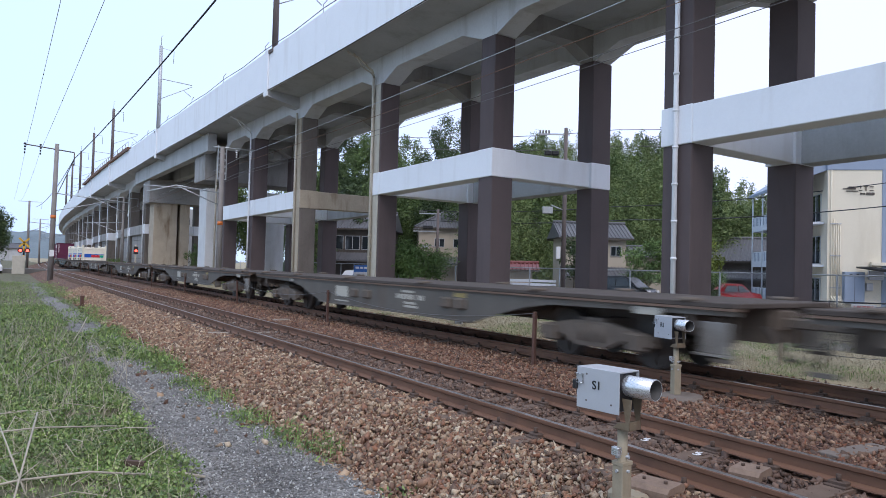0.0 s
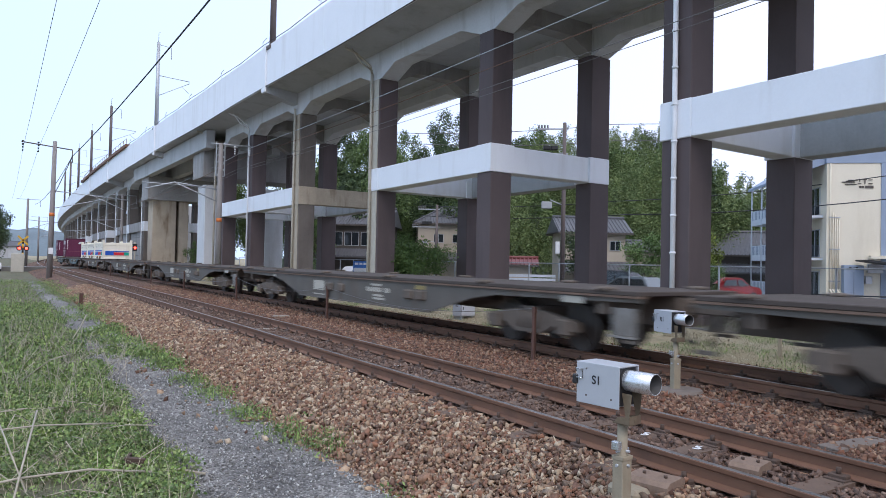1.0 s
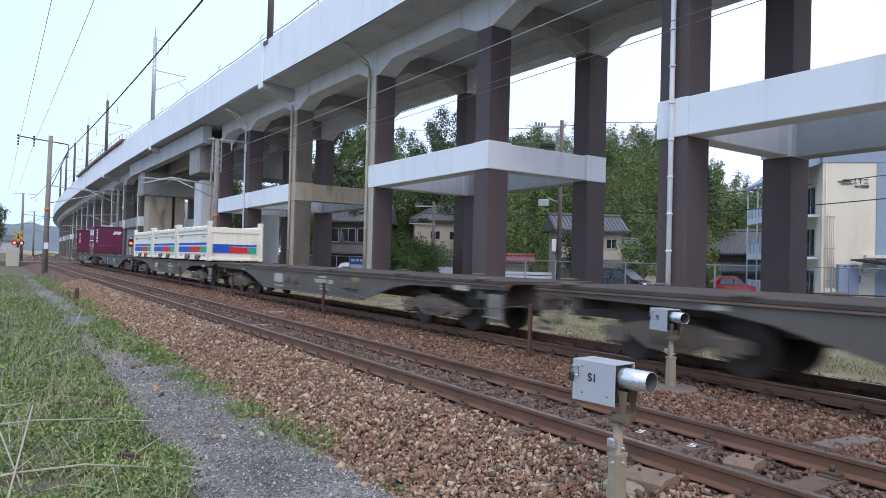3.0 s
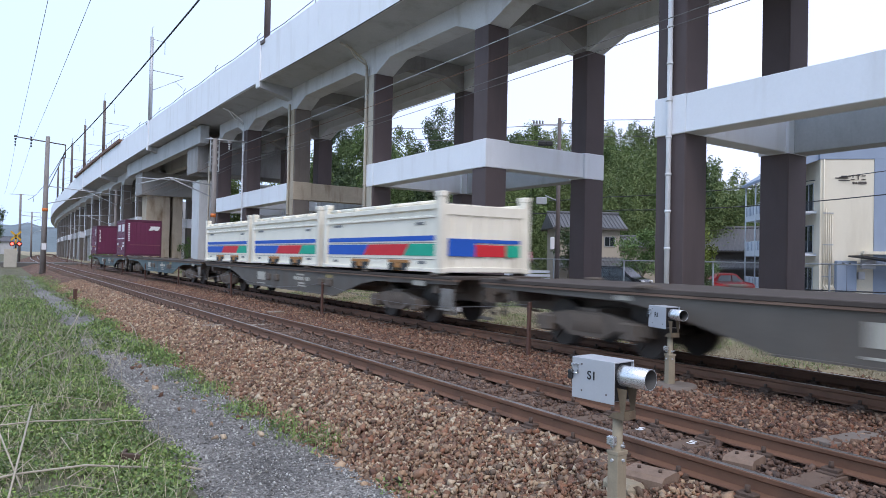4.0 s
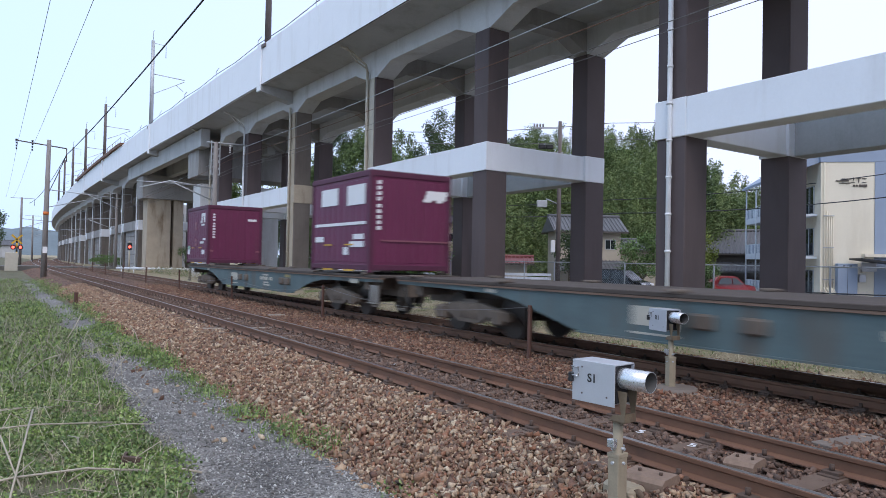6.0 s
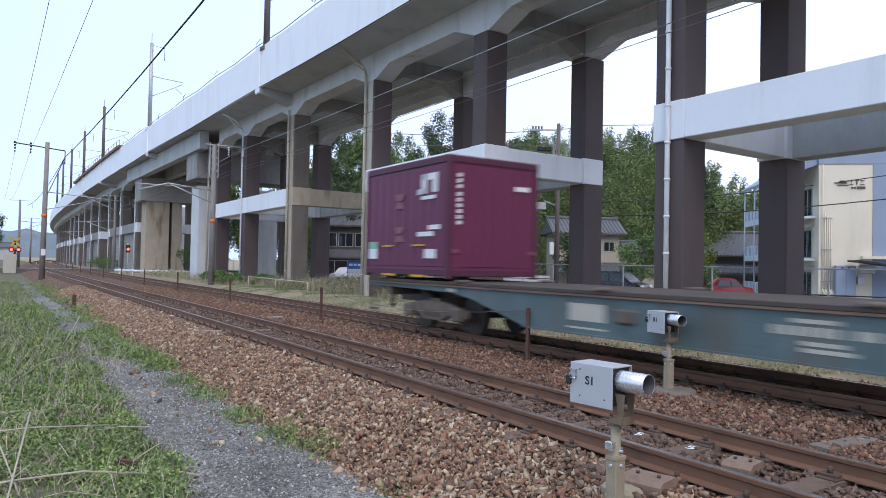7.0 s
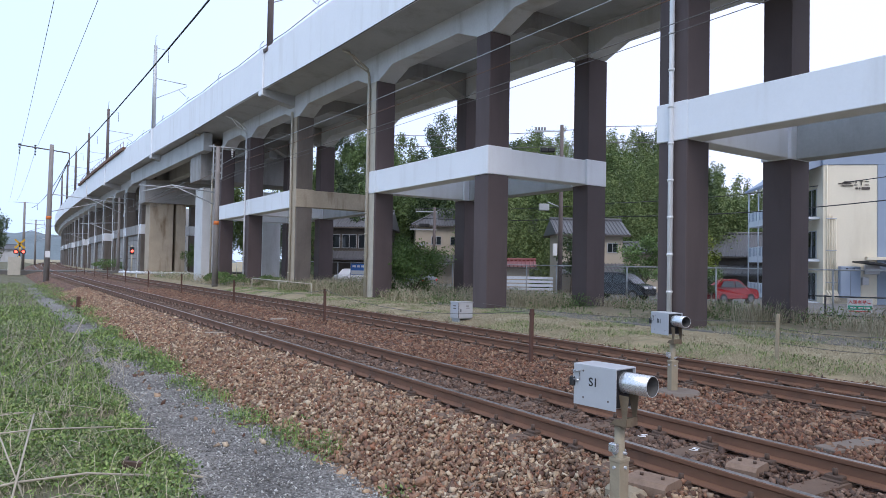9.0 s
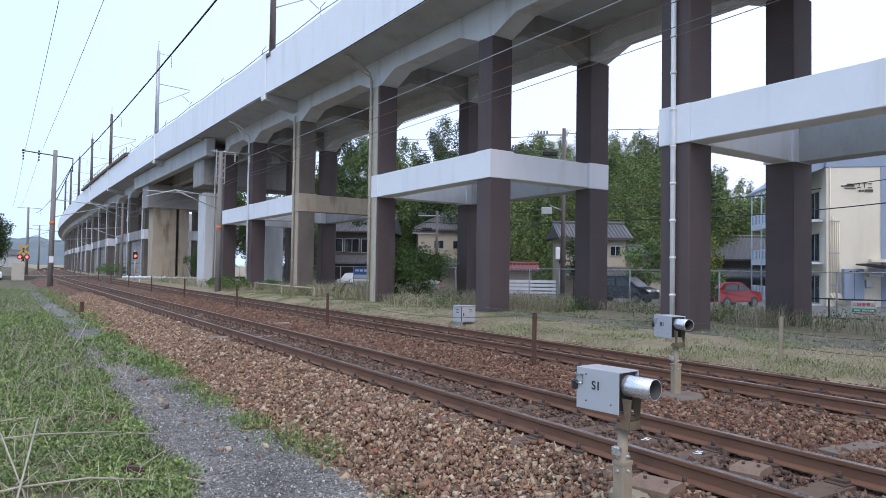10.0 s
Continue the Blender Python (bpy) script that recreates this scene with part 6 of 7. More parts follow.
def crossing_signal(x, y):
    e = empty("crossing_signal", pose(x, y, -0.4), label="level crossing signal with yellow and black post and red lamps", category="crossing signal", group="crossing signals")
    for k in range(7):
        bm = bmesh.new()
        tube(bm, (0, 0, 0.5 * k), (0, 0, 0.5 * k + 0.5), 0.09, n=10)
        part("post_band", bm, M["yellow"] if k % 2 else M["black_in"], e)
    for d in (-1, 1):
        bm = bmesh.new()
        box(bm, -0.7, 0.7, -0.03, 0.03, -0.1, 0.1)
        ob = part("cross_board", bm, M["yellow"], e)
        ob.matrix_local = pose(0, -0.12, 3.4, 0, 45 * d, 0)
    for d in (-0.35, 0.35):
        bm = bmesh.new()
        tube(bm, (d, -0.05, 2.5), (d, -0.1, 2.5), 0.28, n=16)
        plate = part("lamp_plate", bm, M["black_in"], e)
        bm = bmesh.new()
        tube(bm, (d, -0.11, 2.5), (d, -0.16, 2.5), 0.15, n=12)
        part("lamp", bm, M["light_red"], plate)
    return e


crossing_signal(2.35, 91.5)
lamp_post = empty("signal_post", pose(12.3, 80, -0.4), label="thin grey signal post with one red lamp", category="signal")
bm = bmesh.new()
tube(bm, (0, 0, 0), (0, 0, 3.4), 0.08, n=8)
part("post", bm, M["pipe_beige"], lamp_post)
bm = bmesh.new()
box(bm, -0.22, 0.22, -0.16, -0.06, 2.4, 3.2, 0.03)
head = part("head", bm, M["black_in"], lamp_post)
bm = bmesh.new()
tube(bm, (0, -0.17, 2.75), (0, -0.22, 2.75), 0.14, n=12)
part("lamp", bm, M["light_red"], head)
bm = bmesh.new()
box(bm, 1.2, 2.4, 88.0, 88.3, -0.5, 1.5, 0.03)
tagged(mesh_ob("concrete_wall", bm, M["mark_cream"]), "pale low concrete wall beside the crossing", "wall")
# far town: low roofs beyond the crossing
for k, (x, y, w, h) in enumerate(((-22, 190, 9, 4), (-14, 260, 10, 5), (-34, 240, 14, 6), (-9, 340, 12, 5), (2, 330, 10, 5))):
    house(pose(x, y, -0.5, 0, 0, 10 * math.sin(k * 2)), w, 8, h, 2.0, "grey_concrete", "distant low house by the line", 0.0, [])
# ---- vegetation and loose stone ----
rng = np.random.default_rng(7)


def quick(name, V, F, material, parent=None):
    """Mesh from arrays; F has one row for each face."""
    me = bpy.data.meshes.new(name)
    V, F = np.asarray(V, np.float32), np.asarray(F, np.int32)
    me.vertices.add(len(V))
    me.vertices.foreach_set("co", V.ravel())
    k = F.shape[1]
    me.loops.add(F.size)
    me.loops.foreach_set("vertex_index", F.ravel())
    me.polygons.add(len(F))
    me.polygons.foreach_set("loop_start", np.arange(0, F.size, k, dtype=np.int32))
    me.update(calc_edges=True)
    me.materials.append(material)
    ob = new(name, me)
    if parent:
        ob.parent = parent
    return ob


def leaves(P, size, aspect=0.45, droop=0.0, upright=0.0):
    """A pointed, slightly folded leaf at every place of P."""
    n = len(P)
    d = rng.normal(size=(n, 3))
    d[:, 2] = d[:, 2] * (1 - abs(droop)) - droop + upright
    d /= np.linalg.norm(d, axis=1)[:, None]
    q = rng.normal(size=(n, 3))
    q -= d * (q * d).sum(1)[:, None]
    q /= np.linalg.norm(q, axis=1)[:, None]
    s = (size * rng.uniform(0.6, 1.3, n))[:, None]
    up = np.cross(d, q) * s * 0.12
    V = np.stack([P, P + d * s * 0.5 + q * s * aspect * 0.5 + up, P + d * s, P + d * s * 0.5 - q * s * aspect * 0.5 + up], 1).reshape(-1, 3)
    return V, np.arange(4 * n).reshape(-1, 4)


def blades(P, h, w, lean=0.35):
    """Grass blades: bent strips of two faces, tips as narrow quads."""
    n = len(P)
    a = rng.uniform(0, 2 * np.pi, n)
    d = np.stack([np.cos(a), np.sin(a), np.zeros(n)], 1)
    side = np.stack([-np.sin(a), np.cos(a), np.zeros(n)], 1)
    hh = (h * rng.uniform(0.5, 1.3, n))[:, None]
    ww = w * rng.uniform(0.6, 1.3, n)[:, None]
    ln = lean * rng.uniform(0.2, 1.6, n)[:, None]
    z = np.array([0, 0, 1.0])
    mid = P + z * hh * 0.6 + d * hh * ln * 0.35
    tip = P + z * hh * (1 - 0.25 * ln) + d * hh * ln
    V = np.stack([P - side * ww, P + side * ww, mid + side * ww * 0.8, mid - side * ww * 0.8, tip + side * ww * 0.1, tip - side * ww * 0.1], 1).reshape(-1, 3)
    i = np.arange(n)[:, None] * 6
    F = np.concatenate([i + np.array([[0, 1, 2, 3]]), i + np.array([[3, 2, 4, 5]])], 0)
    return V, F


def ball(n, c, r, hollow=0.55):
    d = rng.normal(size=(n, 3))
    d /= np.linalg.norm(d, axis=1)[:, None]
    return np.array(c) + d * np.array(r) * rng.uniform(hollow, 1.0, n)[:, None]


def crown(c, r, count, clumps):
    """Leaf places in uneven clumps over a crown."""
    out = []
    for _ in range(clumps):
        d = rng.normal(size=3)
        d /= np.linalg.norm(d)
        cc = np.array(c) + d * np.array(r) * rng.uniform(0.35, 0.95)
        rr = np.array(r) * rng.uniform(0.25, 0.45)
        out.append(ball(count // clumps, cc, rr, 0.3))
    return np.concatenate(out)


def tree(x, y, z, h, r, leaf, key, count, clumps, label, name="tree", trunk=0.4):
    e = empty(name, pose(x, y, z), label=label, category="tree" if name == "tree" else "bush")
    bm = bmesh.new()
    tube(bm, (0, 0, -0.3), (0.1, 0, h * trunk), 0.04 * h * 0.5, 0.02 * h * 0.5, 8)
    for k in range(7):
        a = k * 2.4
        tube(bm, (0.08, 0, h * trunk * (0.6 + 0.06 * k)), (math.cos(a) * r * 0.6, math.sin(a) * r * 0.6, h * (0.5 + 0.05 * k)), 0.016 * h * 0.5, 0.006 * h * 0.5, 6)
    part("trunk", bm, M["bark"], e)
    P = crown((0, 0, h * 0.62), (r, r, h * 0.40), count, clumps)
    P[:, 2] = np.maximum(P[:, 2], 0.05)
    V, F = leaves(P, leaf, 0.5)
    quick("crown", V, F, M[key], e)
    return e


# wooded hill
def hill_z(x, y):
    d, q = x * 0.547 + y * 0.837, x * 0.837 - y * 0.547
    side = np.clip((q / np.maximum(d, 1) + 0.24) / 0.06, 0, 1)
    back = np.clip((0.06 - q / np.maximum(d, 1)) / 0.03, 0, 1)
    return -0.6 + np.clip((d - 68 - 18 * back) / (34 - 18 * back), 0, 1) ** 0.8 * 15 * side * (1 - 0.55 * np.clip((q / np.maximum(d, 1) - 0.365) / 0.03, 0, 1))


hx, hy = np.linspace(10, 260, 60), np.linspace(-60, 260, 70)
X, Y = np.meshgrid(hx, hy)
Z = hill_z(X, Y) + np.where(hill_z(X, Y) > 2, 0.8 * np.sin(X * 0.4) * np.cos(Y * 0.3), 0) - 0.45
V = np.stack([X, Y, Z], -1).reshape(-1, 3)
idx = np.arange(60 * 70).reshape(70, 60)
F = np.stack([idx[:-1, :-1], idx[:-1, 1:], idx[1:, 1:], idx[1:, :-1]], -1).reshape(-1, 4)
hill = quick("hillside", V, F, M["hill"])
tagged(hill, "dark wooded hillside behind the houses", "hill", kind="structure")

PB, PG, PD = [], [], []
cs, sn = math.cos(radians(33.15)), math.sin(radians(33.15))
for depth in (66, 71, 77, 83, 90, 97):
    lat = -24.5 * depth / 80
    while lat < 50 * depth / 80:
        lat += rng.uniform(1.7, 3.2) * depth / 75
        d = depth + rng.uniform(-4, 4)
        x, y = sn * d + cs * lat, cs * d - sn * lat
        px = lat / d * 1219 + 784
        if depth < 72 and not (820 < px < 960 or 1105 < px < 1325):
            continue
        if depth < (77 if 600 < px < 722 else 80) and px < 835 or depth < 88 and px < 600:
            continue
        z = float(hill_z(x, y))
        h = rng.uniform(7.0, 10.0) + (2.0 if depth < 80 else 0) + (2.8 if px < 845 else 0) + (2.0 if px < 600 else 0)
        if depth > 90 and px > 1240:
            h *= 0.62
        r = rng.uniform(1.9, 3.0)
        kind = rng.uniform()
        n = 5600
        if px < 845:  # broadleaf wood behind the western houses
            kind, n, r = 0.56 + 0.25 * kind, 7000, r * 1.35
        if kind < 0.55:  # bamboo plumes that arch over
            for _ in range(6):
                top = np.array([x + rng.normal() * 1.3, y + rng.normal() * 1.3, z + h * rng.uniform(0.7, 1.1)])
                bow = rng.normal(size=2) * 0.9
                t = rng.uniform(0, 1, n // 6) ** 0.8
                w = 0.12 + 0.75 * t
                P = top + np.stack([rng.normal(size=n // 6) * w - bow[0] * t ** 0.5, rng.normal(size=n // 6) * w - bow[1] * t ** 0.5, -t * h * 0.72], 1)
                PB.append(P)
        else:
            (PG if kind < 0.75 else PD).append(crown((x, y, z + h * 0.5), (r, r, h * 0.45), n, 16))
for nm, lst, key, sz, asp, dr in (("bamboo_grove", PB, "leaf_bamboo", 0.34, 0.26, 0.55), ("woodland", PG, "leaf_wood", 0.30, 0.6, 0.1), ("woodland", PD, "leaf_dark", 0.30, 0.6, 0.1)):
    V, F = leaves(np.concatenate(lst), sz, asp, dr)
    # each leaf here is one triangle
    V = V.reshape(-1, 4, 3)[:, [0, 1, 2]] + (V.reshape(-1, 4, 3)[:, [0, 3, 2]] - V.reshape(-1, 4, 3)[:, [0, 1, 2]]) * np.array([0, -0.4, 0])[None, :, None]
    V = V.reshape(-1, 3)
    F = np.arange(len(V)).reshape(-1, 3)
    tagged(quick(nm, V, F, M[key]), "dense feathery bamboo covering the hill" if nm[0] == "b" else "dense green broadleaf wood on the hill", "trees", kind="stuff")

tree(*at(36, -1.6, -0.45), 3.2, 1.9, 0.13, "leaf_green", 9500, 34, "round green shrub beside the fence", "shrub", 0.2)
tree(*at(37, -3.0, -0.45), 2.6, 1.0, 0.15, "leaf_green", 1800, 9, "young green bush beside the fence", "shrub", 0.3)
tree(*at(50, 9.2, -0.6), 5.0, 1.4, 0.18, "leaf_dark", 3000, 14, "dark evergreen tree beside the utility pole")
tree(*at(52, 15.0, -0.6), 4.4, 2.6, 0.2, "leaf_green", 4200, 16, "broad green bush in a garden", "shrub", 0.3)
tree(*at(53, 18.2, -0.6), 3.0, 2.2, 0.2, "leaf_green", 3000, 12, "broad green bush in a garden", "shrub", 0.3)
tree(*at(60, 22.5, -0.6), 5.6, 1.5, 0.22, "leaf_yellow", 2200, 12, "bright yellow-green conifer in a garden")
tree(*at(68, -12.6, -0.6), 6.2, 1.6, 0.22, "leaf_green", 2400, 12, "slim green tree beside the old house")
tree(*at(41, 15.85, -0.6), 2.6, 0.9, 0.15, "leaf_green", 2400, 12, "green bush behind the parked minivan", "shrub", 0.3)
tree(*at(41, 14.6, -0.6), 2.4, 1.2, 0.15, "leaf_green", 2200, 12, "green bush behind the parked minivan", "shrub", 0.3)
tree(-1.0, 112, -0.5, 8.6, 2.9, 0.3, "leaf_dark", 12000, 40, "large dark tree beyond the level crossing")
tree(-4.2, 118, -0.5, 9.0, 4.0, 0.3, "leaf_dark", 11000, 36, "large dark tree beyond the level crossing")
for x, y, h, r in ((13.4, 46.0, 1.2, 1.1), (13.2, 50, 1.1, 1.2), (15.2, 44.5, 1.0, 1.0), (12.6, 96, 1.8, 2.6), (13.0, 104, 2.0, 3.0), (14.6, 112, 2.0, 3.2), (15.5, 82, 2.2, 1.6), (17.5, 77.4, 3.6, 0.8)):
    tree(x, y, -0.4, h, r, 0.13, "leaf_green", 1700, 10, "low green bush by the viaduct columns", "shrub", 0.3)


# utility poles among the houses
def street_pole(m, h, label):
    e = empty("utility_pole", m, label=label, category="pole", group="street poles")
    bm = bmesh.new()
    tube(bm, (0, 0, -0.3), (0, 0, h), 0.17, 0.12, 10)
    part("shaft", bm, M["mast_brown"], e)
    for z, w in ((h - 0.5, 2.0), (h - 2.2, 2.6)):
        bm = bmesh.new()
        box(bm, -w * 0.9, 0.25, -0.05, 0.05, z, z + 0.1)
        part("crossarm", bm, M["galv"], e)
        for k in range(4):
            bm = bmesh.new()
            tube(bm, (-w * 0.88 + 0.2 * k, 0, z + 0.1), (-w * 0.88 + 0.2 * k, 0, z + 0.32), 0.06, n=6)
            part("insulator", bm, M["wire_grey"], e)
    for x, z in ((-0.7, h - 1.9), (-1.2, h - 1.9)):
        bm = bmesh.new()
        box(bm, x - 0.25, x + 0.25, -0.2, 0.2, z, z + 0.3, 0.05)
        part("switch", bm, M["black_in"], e)
    bm = bmesh.new()
    chain(bm, [(0, 0, h * 0.52), (-0.9, 0, h * 0.55)], 0.04, 6)
    box(bm, -1.5, -0.8, -0.12, 0.12, h * 0.50, h * 0.54, 0.03)
    part("street_light", bm, M["galv"], e)
    bm = bmesh.new()
    box(bm, -0.5, -0.22, -0.1, 0.1, h * 0.24, h * 0.31, 0.02)
    part("junction_box", bm, M["mark_white"], e)
    return e


street_pole(pose(*at(47, 7.9, -0.6), 0, 0, FACE), 11.8, "brown utility pole with crossarms switches and street light")
street_pole(pose(*at(66, -1.0, -0.6), 0, 0, FACE), 7.6, "grey utility pole in front of the houses")

# loose ballast
def stones(P, size, name, key, label, fine=True):
    """Angular stones with jittered corners."""
    if fine:
        B = np.array([(-1, -1, -1), (1, -1, -1), (1, 1, -1), (-1, 1, -1), (-1, -1, 1), (1, -1, 1), (1, 1, 1), (-1, 1, 1)]) * 0.72
        T = np.array([(0, 2, 1), (0, 3, 2), (4, 5, 6), (4, 6, 7), (0, 1, 5), (0, 5, 4), (1, 2, 6), (1, 6, 5), (2, 3, 7), (2, 7, 6), (3, 0, 4), (3, 4, 7)])
    else:
        B = np.array([(1, 0, 0), (-1, 0, 0), (0, 1, 0), (0, -1, 0), (0, 0, 1), (0, 0, -1)], float)
        T = np.array([(0, 2, 4), (2, 1, 4), (1, 3, 4), (3, 0, 4), (2, 0, 5), (1, 2, 5), (3, 1, 5), (0, 3, 5)])
    n, k = len(P), len(B)
    V = B[None] * (1 + rng.normal(size=(n, k, 1)) * 0.16) + rng.normal(size=(n, k, 3)) * 0.27
    V = V * rng.uniform(0.4, 1.3, (n, 1, 3))
    q = rng.normal(size=(n, 4))
    q /= np.linalg.norm(q, axis=1)[:, None]
    w, x, y, z = q.T
    R = np.stack([1 - 2 * (y * y + z * z), 2 * (x * y - z * w), 2 * (x * z + y * w), 2 * (x * y + z * w), 1 - 2 * (x * x + z * z), 2 * (y * z - x * w), 2 * (x * z - y * w), 2 * (y * z + x * w), 1 - 2 * (x * x + y * y)], 1).reshape(n, 3, 3)
    V = np.einsum("nij,nkj->nki", R, V) * (size * np.exp(rng.normal(size=n) * 0.25))[:, None, None]
    V = (V + P[:, None, :]).reshape(-1, 3)
    F = (np.arange(n)[:, None, None] * k + T[None]).reshape(-1, 3)
    return tagged(quick(name, V, F, M[key]), label, "stones", kind="stuff")


def bed(x):
    return np.interp(x, [2.6, 2.85, 4.0, 10.4, 11.3], [-0.56, -0.54, -0.22, -0.22, -0.5])


def scatter(x0, x1, y0, y1, per):
    n = int((x1 - x0) * (y1 - y0) * per)
    return np.stack([rng.uniform(x0, x1, n), rng.uniform(y0, y1, n)], 1)


def on_bed(Q, lift=0.0):
    x = Q[:, 0]
    keep = np.ones(len(Q), bool)
    for c in (NEAR, FAR):
        for sd in (-0.565, 0.565):
            keep &= np.abs(x - c - sd) > 0.105
    Q = Q[keep]
    x = Q[:, 0]
    z = bed(x) + lift
    inner = np.zeros(len(Q))
    for c in (NEAR, FAR):
        inner += np.where(np.abs(x - c) < 0.5, 0.022, 0) + np.where((np.abs(x - c) > 0.66) & (np.abs(x - c) < 1.1), 0.015, 0)
    # sleepers show through between the rails
    ph = ((Q[:, 1] + 2.99) / 0.585 + 0.5) % 1 - 0.5
    on = np.zeros(len(Q), bool)
    for c in (NEAR, FAR):
        on |= (np.abs(x - c) < 0.95) & (np.abs(ph) < 0.17)
    outer = np.minimum(np.abs(x - NEAR), np.abs(x - FAR)) > 0.66
    sel = ~on | (rng.uniform(size=len(Q)) < np.where(outer, 0.9, np.where(Q[:, 1] > 7.5, 0.7, 0.32)))
    return np.column_stack([Q, z + inner + rng.normal(size=len(Q)) * 0.012])[sel]


P = np.concatenate([on_bed(scatter(2.75, 4.45, 2.2, 13, 1350)), on_bed(scatter(2.9, 4.45, 2.2, 13, 520), 0.024)])
stones(P, 0.0215, "ballast_stones", "stone", "tan-brown angular ballast stones lying loose on the shoulder")
P = np.concatenate([on_bed(scatter(5.8, 8.45, 1.6, 12, 900)), on_bed(scatter(5.9, 8.3, 1.6, 12, 330), 0.022), on_bed(scatter(9.75, 11.5, 2.0, 12, 620))])
stones(P, 0.022, "ballast_stones", "stone_rusty", "rust-brown angular ballast stones lying loose by the rails")
P = np.concatenate([on_bed(scatter(4.45, 5.8, 1.6, 14, 820), 0.012), on_bed(scatter(8.45, 9.75, 2.0, 12, 520), 0.012)])
stones(P, 0.022, "ballast_stones", "stone_dusty", "dark dusty ballast stones packed between the rails")
P = on_bed(scatter(2.8, 4.5, 13, 44, 560))
stones(P, 0.033, "ballast_stones", "stone", "tan-brown ballast stones farther along the shoulder", False)
P = np.concatenate([on_bed(scatter(5.8, 8.4, 12, 42, 420)), on_bed(scatter(9.75, 11.4, 12, 36, 380))])
stones(P, 0.033, "ballast_stones", "stone_rusty", "rust-brown ballast stones farther along the tracks", False)
P = np.concatenate([on_bed(scatter(4.5, 5.8, 14, 42, 400), 0.012), on_bed(scatter(8.4, 9.75, 12, 36, 300), 0.012)])
stones(P, 0.030, "ballast_stones", "stone_dusty", "dark dusty ballast stones farther between the rails", False)
Q = scatter(1.5, 3.1, 4.5, 18, 700)
P = np.column_stack([Q, np.full(len(Q), -0.512) + rng.normal(size=len(Q)) * 0.004])
stones(P, 0.011, "gravel_chips", "gravel_stone", "small grey gravel chips on the path", False)
Q = scatter(2.0, 3.0, 7, 14, 14)
P = np.column_stack([Q, np.full(len(Q), -0.50)])
stones(P, 0.03, "stray_stones", "stone", "stray brown ballast stones on the path", False)


# grasses
def lawn(x0, x1, y0, y1, per, thresh, scale=0.7, seed=0):
    Q = scatter(x0, x1, y0, y1, per)
    keep = np.array([noise.noise(Vector((a * scale, b * scale, seed))) > thresh for a, b in Q])
    return Q[keep]


def lift(Q, z):
    return np.column_stack([Q, np.full(len(Q), z) if np.isscalar(z) else z])


def left_z(Q):
    return -0.50 + 0.02 * np.clip(1.2 - Q[:, 0], 0, 6) - 0.01


def edge_cut(Q):
    e = np.array([1.40 + 0.010 * min(b, 30) + rng.normal() * 0.07 + 0.30 * noise.noise(Vector((b * 0.8, 3, 1))) for a, b in Q])
    return Q[Q[:, 0] < e]


near = edge_cut(np.concatenate([lawn(-1.6, 1.8, 3.6, 14, 2600, -0.2, 1.3), lawn(-1.6, 1.8, 3.6, 14, 1300, 0.08, 3.0, 5)]))
V, F = leaves(lift(near, left_z(near) + rng.uniform(0.0, 0.10, len(near))), 0.042, 0.6, 0.0, 0.25)
tagged(quick("ground_weeds", V, F, M["blade"]), "low leafy green weeds beside the path", "weeds", kind="stuff")
mid = edge_cut(lawn(-3.5, 1.8, 3.6, 26, 240, -0.3))
V, F = blades(lift(mid, left_z(mid)), 0.09, 0.004, 0.8)
tagged(quick("grass", V, F, M["blade"]), "green grass blades beside the path", "grass", kind="stuff")
farg = edge_cut(np.concatenate([lawn(-5, 1.9, 12, 30, 520, -0.1, 0.9), lawn(-8, 1.9, 30, 60, 90, -0.1, 0.5)]))
V, F = leaves(lift(farg, left_z(farg) + rng.uniform(0, 0.16, len(farg))), 0.09, 0.35, 0.0, 0.5)
tagged(quick("grass", V, F, M["blade"]), "green grass farther along the path", "grass", kind="stuff")
dry = edge_cut(np.concatenate([lawn(-6, 1.7, 10, 55, 30, -0.05, 0.5, 9), lawn(-0.8, 1.5, 10, 26, 36, -0.05, 0.6, 11)]))
V, F = blades(lift(dry, left_z(dry)), 0.46, 0.0026, 0.7)
tagged(quick("dry_grass", V, F, M["grey_straw"]), "tall dry grass stems beside the path", "grass", kind="stuff")
dry = edge_cut(lawn(-2, 1.6, 3.6, 10.5, 75, -0.6, 0.5, 9))
V, F = blades(lift(dry, left_z(dry) + 0.05), 0.26, 0.0022, 1.8)
tagged(quick("dry_grass", V, F, M["dry_blade"]), "thin dead grass stems among green weeds", "grass", kind="stuff")

# weeds along the foot of the ballast
spots = [(2.80, 7.45, 0.24, 0.22), (2.95, 6.75, 0.22, 0.26), (2.72, 8.6, 0.30, 0.18), (2.70, 10.2, 0.3, 0.16), (2.66, 11.4, 0.3, 0.2), (2.62, 13.2, 0.3, 0.3), (2.58, 14.6, 0.35, 0.28), (2.2, 15.5, 0.5, 0.14), (2.4, 17.2, 0.5, 0.2), (2.0, 18.8, 0.6, 0.2), (2.5, 20.0, 0.5, 0.25), (2.4, 24.0, 0.7, 0.3), (2.8, 28.0, 0.8, 0.3), (3.0, 34.0, 0.8, 0.3), (2.6, 40.0, 0.9, 0.35), (2.7, 46.0, 1.0, 0.4), (2.6, 53.0, 1.0, 0.4), (3.0, 5.2, 0.14, 0.07), (3.05, 4.7, 0.12, 0.07), (3.2, 7.9, 0.16, 0.16), (3.15, 4.3, 0.1, 0.06)]
